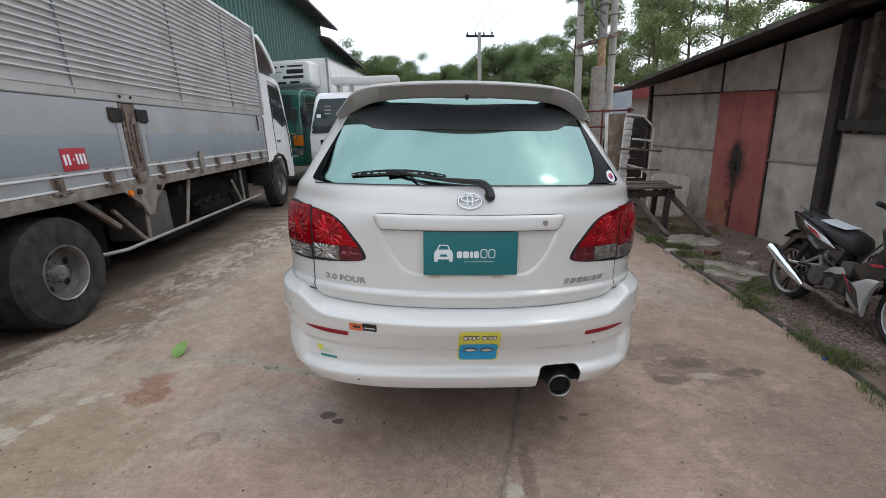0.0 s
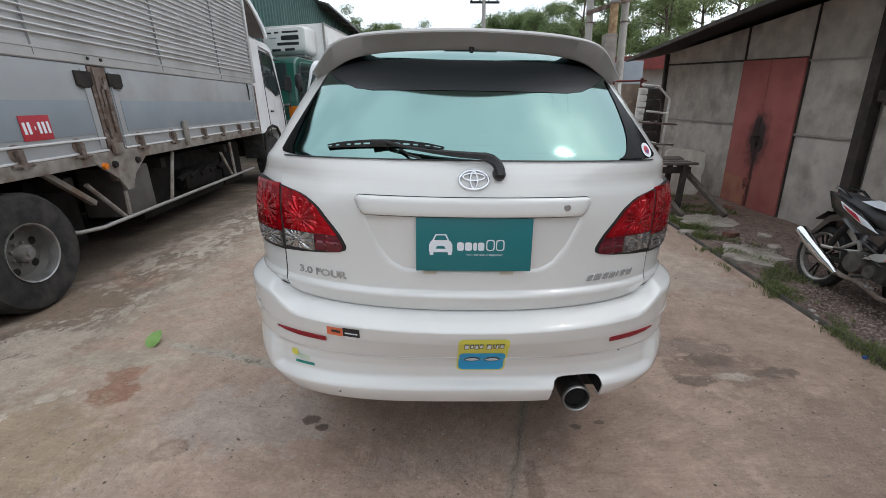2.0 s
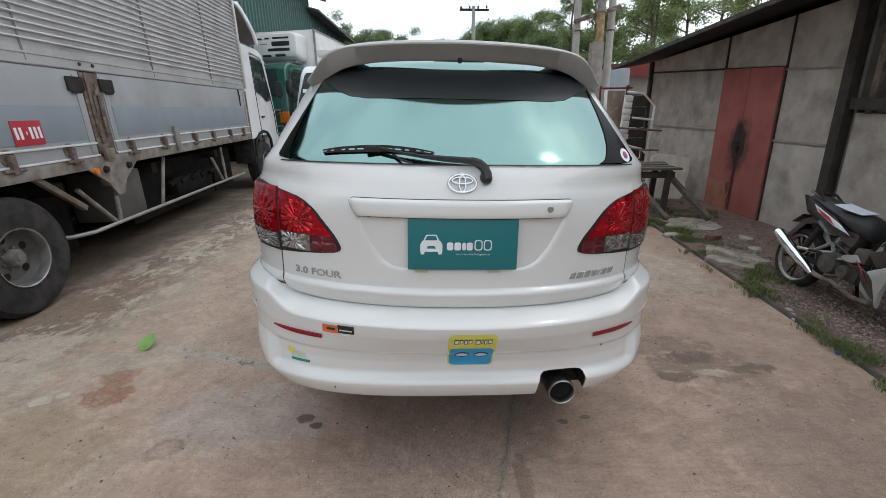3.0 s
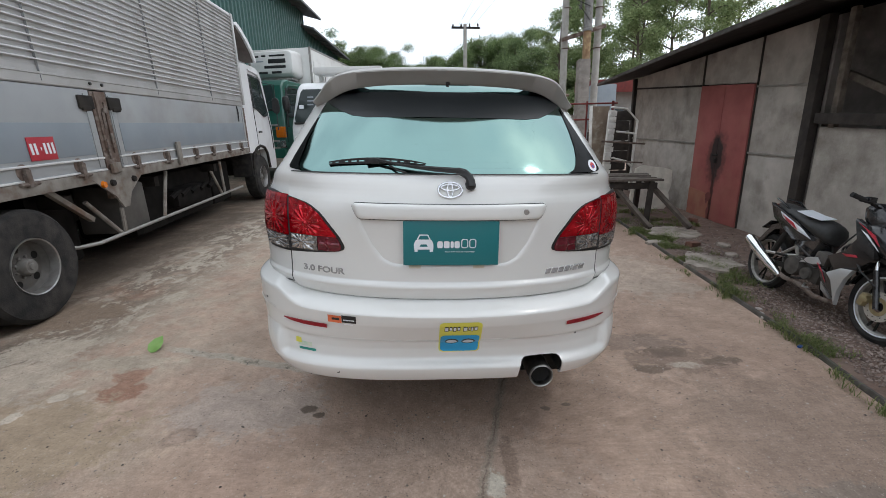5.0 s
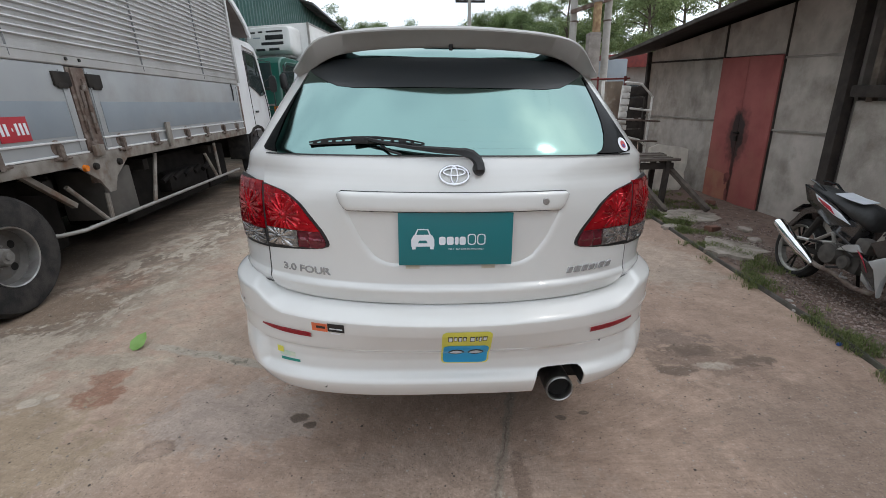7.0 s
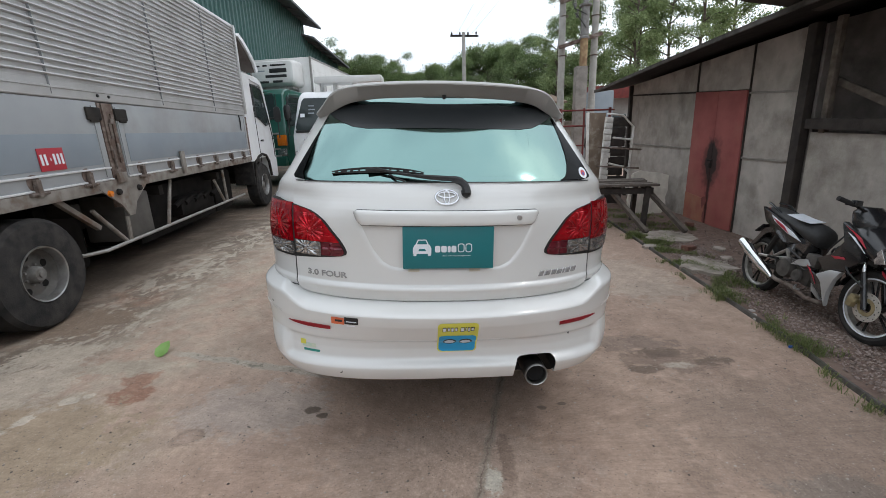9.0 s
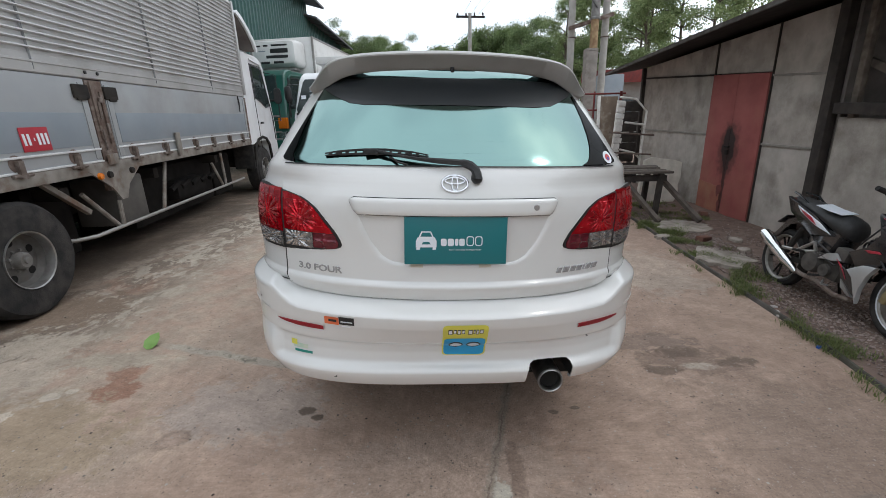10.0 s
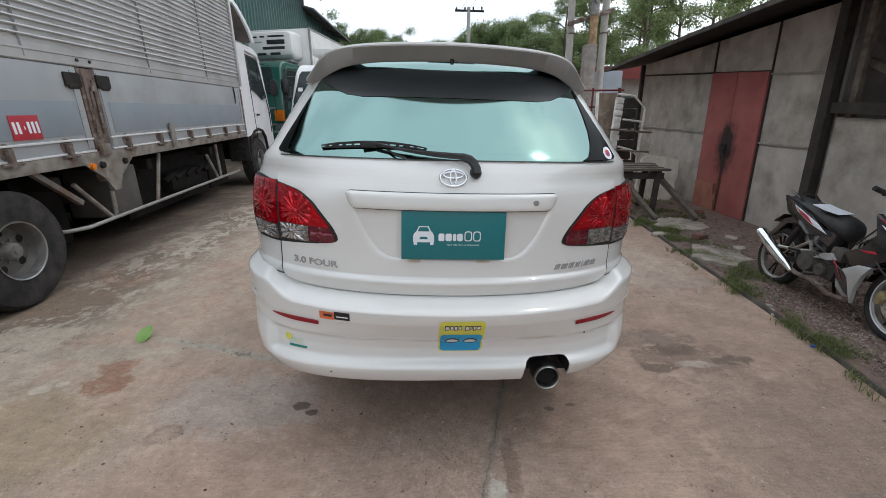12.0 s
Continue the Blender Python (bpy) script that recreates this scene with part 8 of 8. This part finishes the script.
def grit_tones(m, lo, hi):
    """Each stone gets a tone of its own."""
    n, l = m.node_tree.nodes, m.node_tree.links
    g = n.new("ShaderNodeNewGeometry")
    r = n.new("ShaderNodeValToRGB")
    r.color_ramp.elements[0].color, r.color_ramp.elements[1].color = (*lo, 1), (*hi, 1)
    l.new(g.outputs["Random Per Island"], r.inputs["Fac"])
    l.new(r.outputs["Color"], n["Principled BSDF"].inputs["Base Color"])


def build_grass():
    rng = random.Random(9)
    verts, faces = [], []
    for k in range(4300):
        y = rng.uniform(-1.0, 4.6) if k < 3600 else rng.uniform(4.4, 6.2)
        dense = 1.0 if 2.0 < y < 4.6 else 0.4
        if k < 3600 and rng.random() > dense:
            continue
        side = max(-0.12, rng.gauss(0.16 if 2.0 < y < 4.2 else 0.03, 0.14 if 2.0 < y < 4.2 else 0.07))
        x = kerb_x(y) + side if k < 3600 else rng.uniform(2.5, 3.7)
        if noise.noise((x * 3.0, y * 3.0, 4)) < (0.0 if k < 3600 else -0.12):
            continue
        for _ in range(9):
            bx, by = x + rng.gauss(0, 0.02), y + rng.gauss(0, 0.02)
            h, a = rng.uniform(0.02, 0.05) * (1 + 1.6 * max(0.0, noise.noise((x * 3.0, y * 3.0, 4)))), rng.uniform(0, 6.28)
            d = Vector((math.cos(a), math.sin(a), 0))
            w = Vector((-d.y, d.x, 0)) * rng.uniform(0.0012, 0.003)
            o = Vector((bx, by, gz(by) + 0.008))
            b = len(verts)
            verts += [o - w, o + w, o + d * h * 0.35 + Vector((0, 0, h * 0.7)) + w * 0.7, o + d * h * 0.35 + Vector((0, 0, h * 0.7)) - w * 0.7, o + d * h * 0.9 + Vector((0, 0, h * 0.85))]
            faces += [(b, b + 1, b + 2, b + 3), (b + 3, b + 2, b + 4)]
    stuff("grass", verts, faces, GRASS, "short green grass tufts along the kerb", "grass")


GRIT = surf("mixed_grit", (0.2, 0.16, 0.13), (0.4, 0.35, 0.3), 40, 0.9)
leafy(GRASS, (0.10, 0.135, 0.042), (0.24, 0.27, 0.105))
grit_tones(GRIT, (0.06, 0.045, 0.037), (0.50, 0.44, 0.38))
grit_tones(GRAVEL, (0.11, 0.08, 0.067), (0.34, 0.268, 0.235))
build_gravel()
build_grass()


def build_litter():
    rng = random.Random(2)
    bm = bmesh.new()
    pts = [(0, -0.07), (0.04, -0.055), (0.062, -0.01), (0.045, 0.045), (0, 0.09), (-0.045, 0.045), (-0.06, -0.01), (-0.038, -0.055)]
    c = bm.verts.new((0, 0, 0.006))
    vs = [bm.verts.new((x * 0.85, y * 0.85, 0.008 + 0.15 * abs(x))) for x, y in pts]
    for i in range(8):
        bm.faces.new((c, vs[i], vs[(i + 1) % 8]))
    leaf = part("leaf", bm, LEAF_GREEN)
    leaf.matrix_basis = pose(-2.08, 1.14, 0.03, 38, 10, -12)
    tagged(leaf, "fresh green fallen leaf on the concrete", "leaf")
    for x, y, s, rz in ((3.12, 4.12, 0.50, 35), (2.88, 2.85, 0.46, 62), (3.42, 3.45, 0.13, 70), (2.66, 3.62, 0.15, 10), (3.25, 3.05, 0.10, 40), (2.58, 0.40, 0.10, 20)):
        bm = bmesh.new()
        loop = [(s * rng.uniform(0.6, 1.1) * math.cos(a), s * 0.7 * rng.uniform(0.6, 1.1) * math.sin(a)) for a in [2 * math.pi * k / 26 for k in range(26)]]
        rings(bm, [[(p[0], p[1], -0.02) for p in loop], [(p[0], p[1], 0.018) for p in loop], [(p[0] * 0.93, p[1] * 0.93, 0.024) for p in loop]])
        ob = part("concrete_lump", bm, PLASTER)
        ob.matrix_basis = pose(x, y, gz(y) + 0.008, 2, 1, rz)
        tagged(ob, "flat pale piece of broken concrete in the verge", "rubble", "broken concrete pieces")
    for x, y, rz in ((3.02, 3.42, 30), (2.72, 0.42, 15), (3.75, 4.7, 70)):
        bm = bmesh.new()
        box(bm, (0, 0, 0.03), (0.19, 0.09, 0.06), bevel=0.008)
        ob = part("brick", bm, BRICK)
        ob.matrix_basis = pose(x, y, gz(y) + 0.012, 3, 5, rz)
        tagged(ob, "loose broken red brick in the gravel", "brick", "loose bricks")
    bm = bmesh.new()
    box(bm, (0, 0, 0.008), (0.035, 0.02, 0.014), (5, 0, 0), 0.003)
    ob = part("bottle_cap", bm, BLUE_LITTER)
    ob.matrix_basis = pose(2.38, 1.02, 0.0, 0, 0, 30)
    tagged(ob, "small blue plastic scrap by the kerb", "litter")
    for x, y in ((2.62, 1.55), (2.66, 1.63), (2.58, 1.47)):
        bm = bmesh.new()
        box(bm, (0, 0, 0.01), (0.05, 0.035, 0.018), (4, 8, 0), 0.006)
        ob = part("paper_scrap", bm, SCRAP)
        ob.matrix_basis = pose(x - 0.1, y + 0.02, gz(y), 0, 0, x * 300)
        tagged(ob, "crumpled pale paper scrap beside the kerb", "litter", "paper scraps")


LEAF_GREEN = surf("fresh_leaf", (0.25, 0.42, 0.13), (0.19, 0.34, 0.09), 12, 0.5)
BRICK = surf("red_brick", (0.19, 0.088, 0.062), (0.13, 0.066, 0.05), 12, 0.9, bump=0.3, bscale=60)
SCRAP = surf("dirty_paper", (0.42, 0.39, 0.36), (0.33, 0.30, 0.27), 20, 0.9)
BLUE_LITTER = surf("blue_plastic", (0.03, 0.11, 0.45), (0.03, 0.1, 0.4), 20, 0.4)
build_litter()
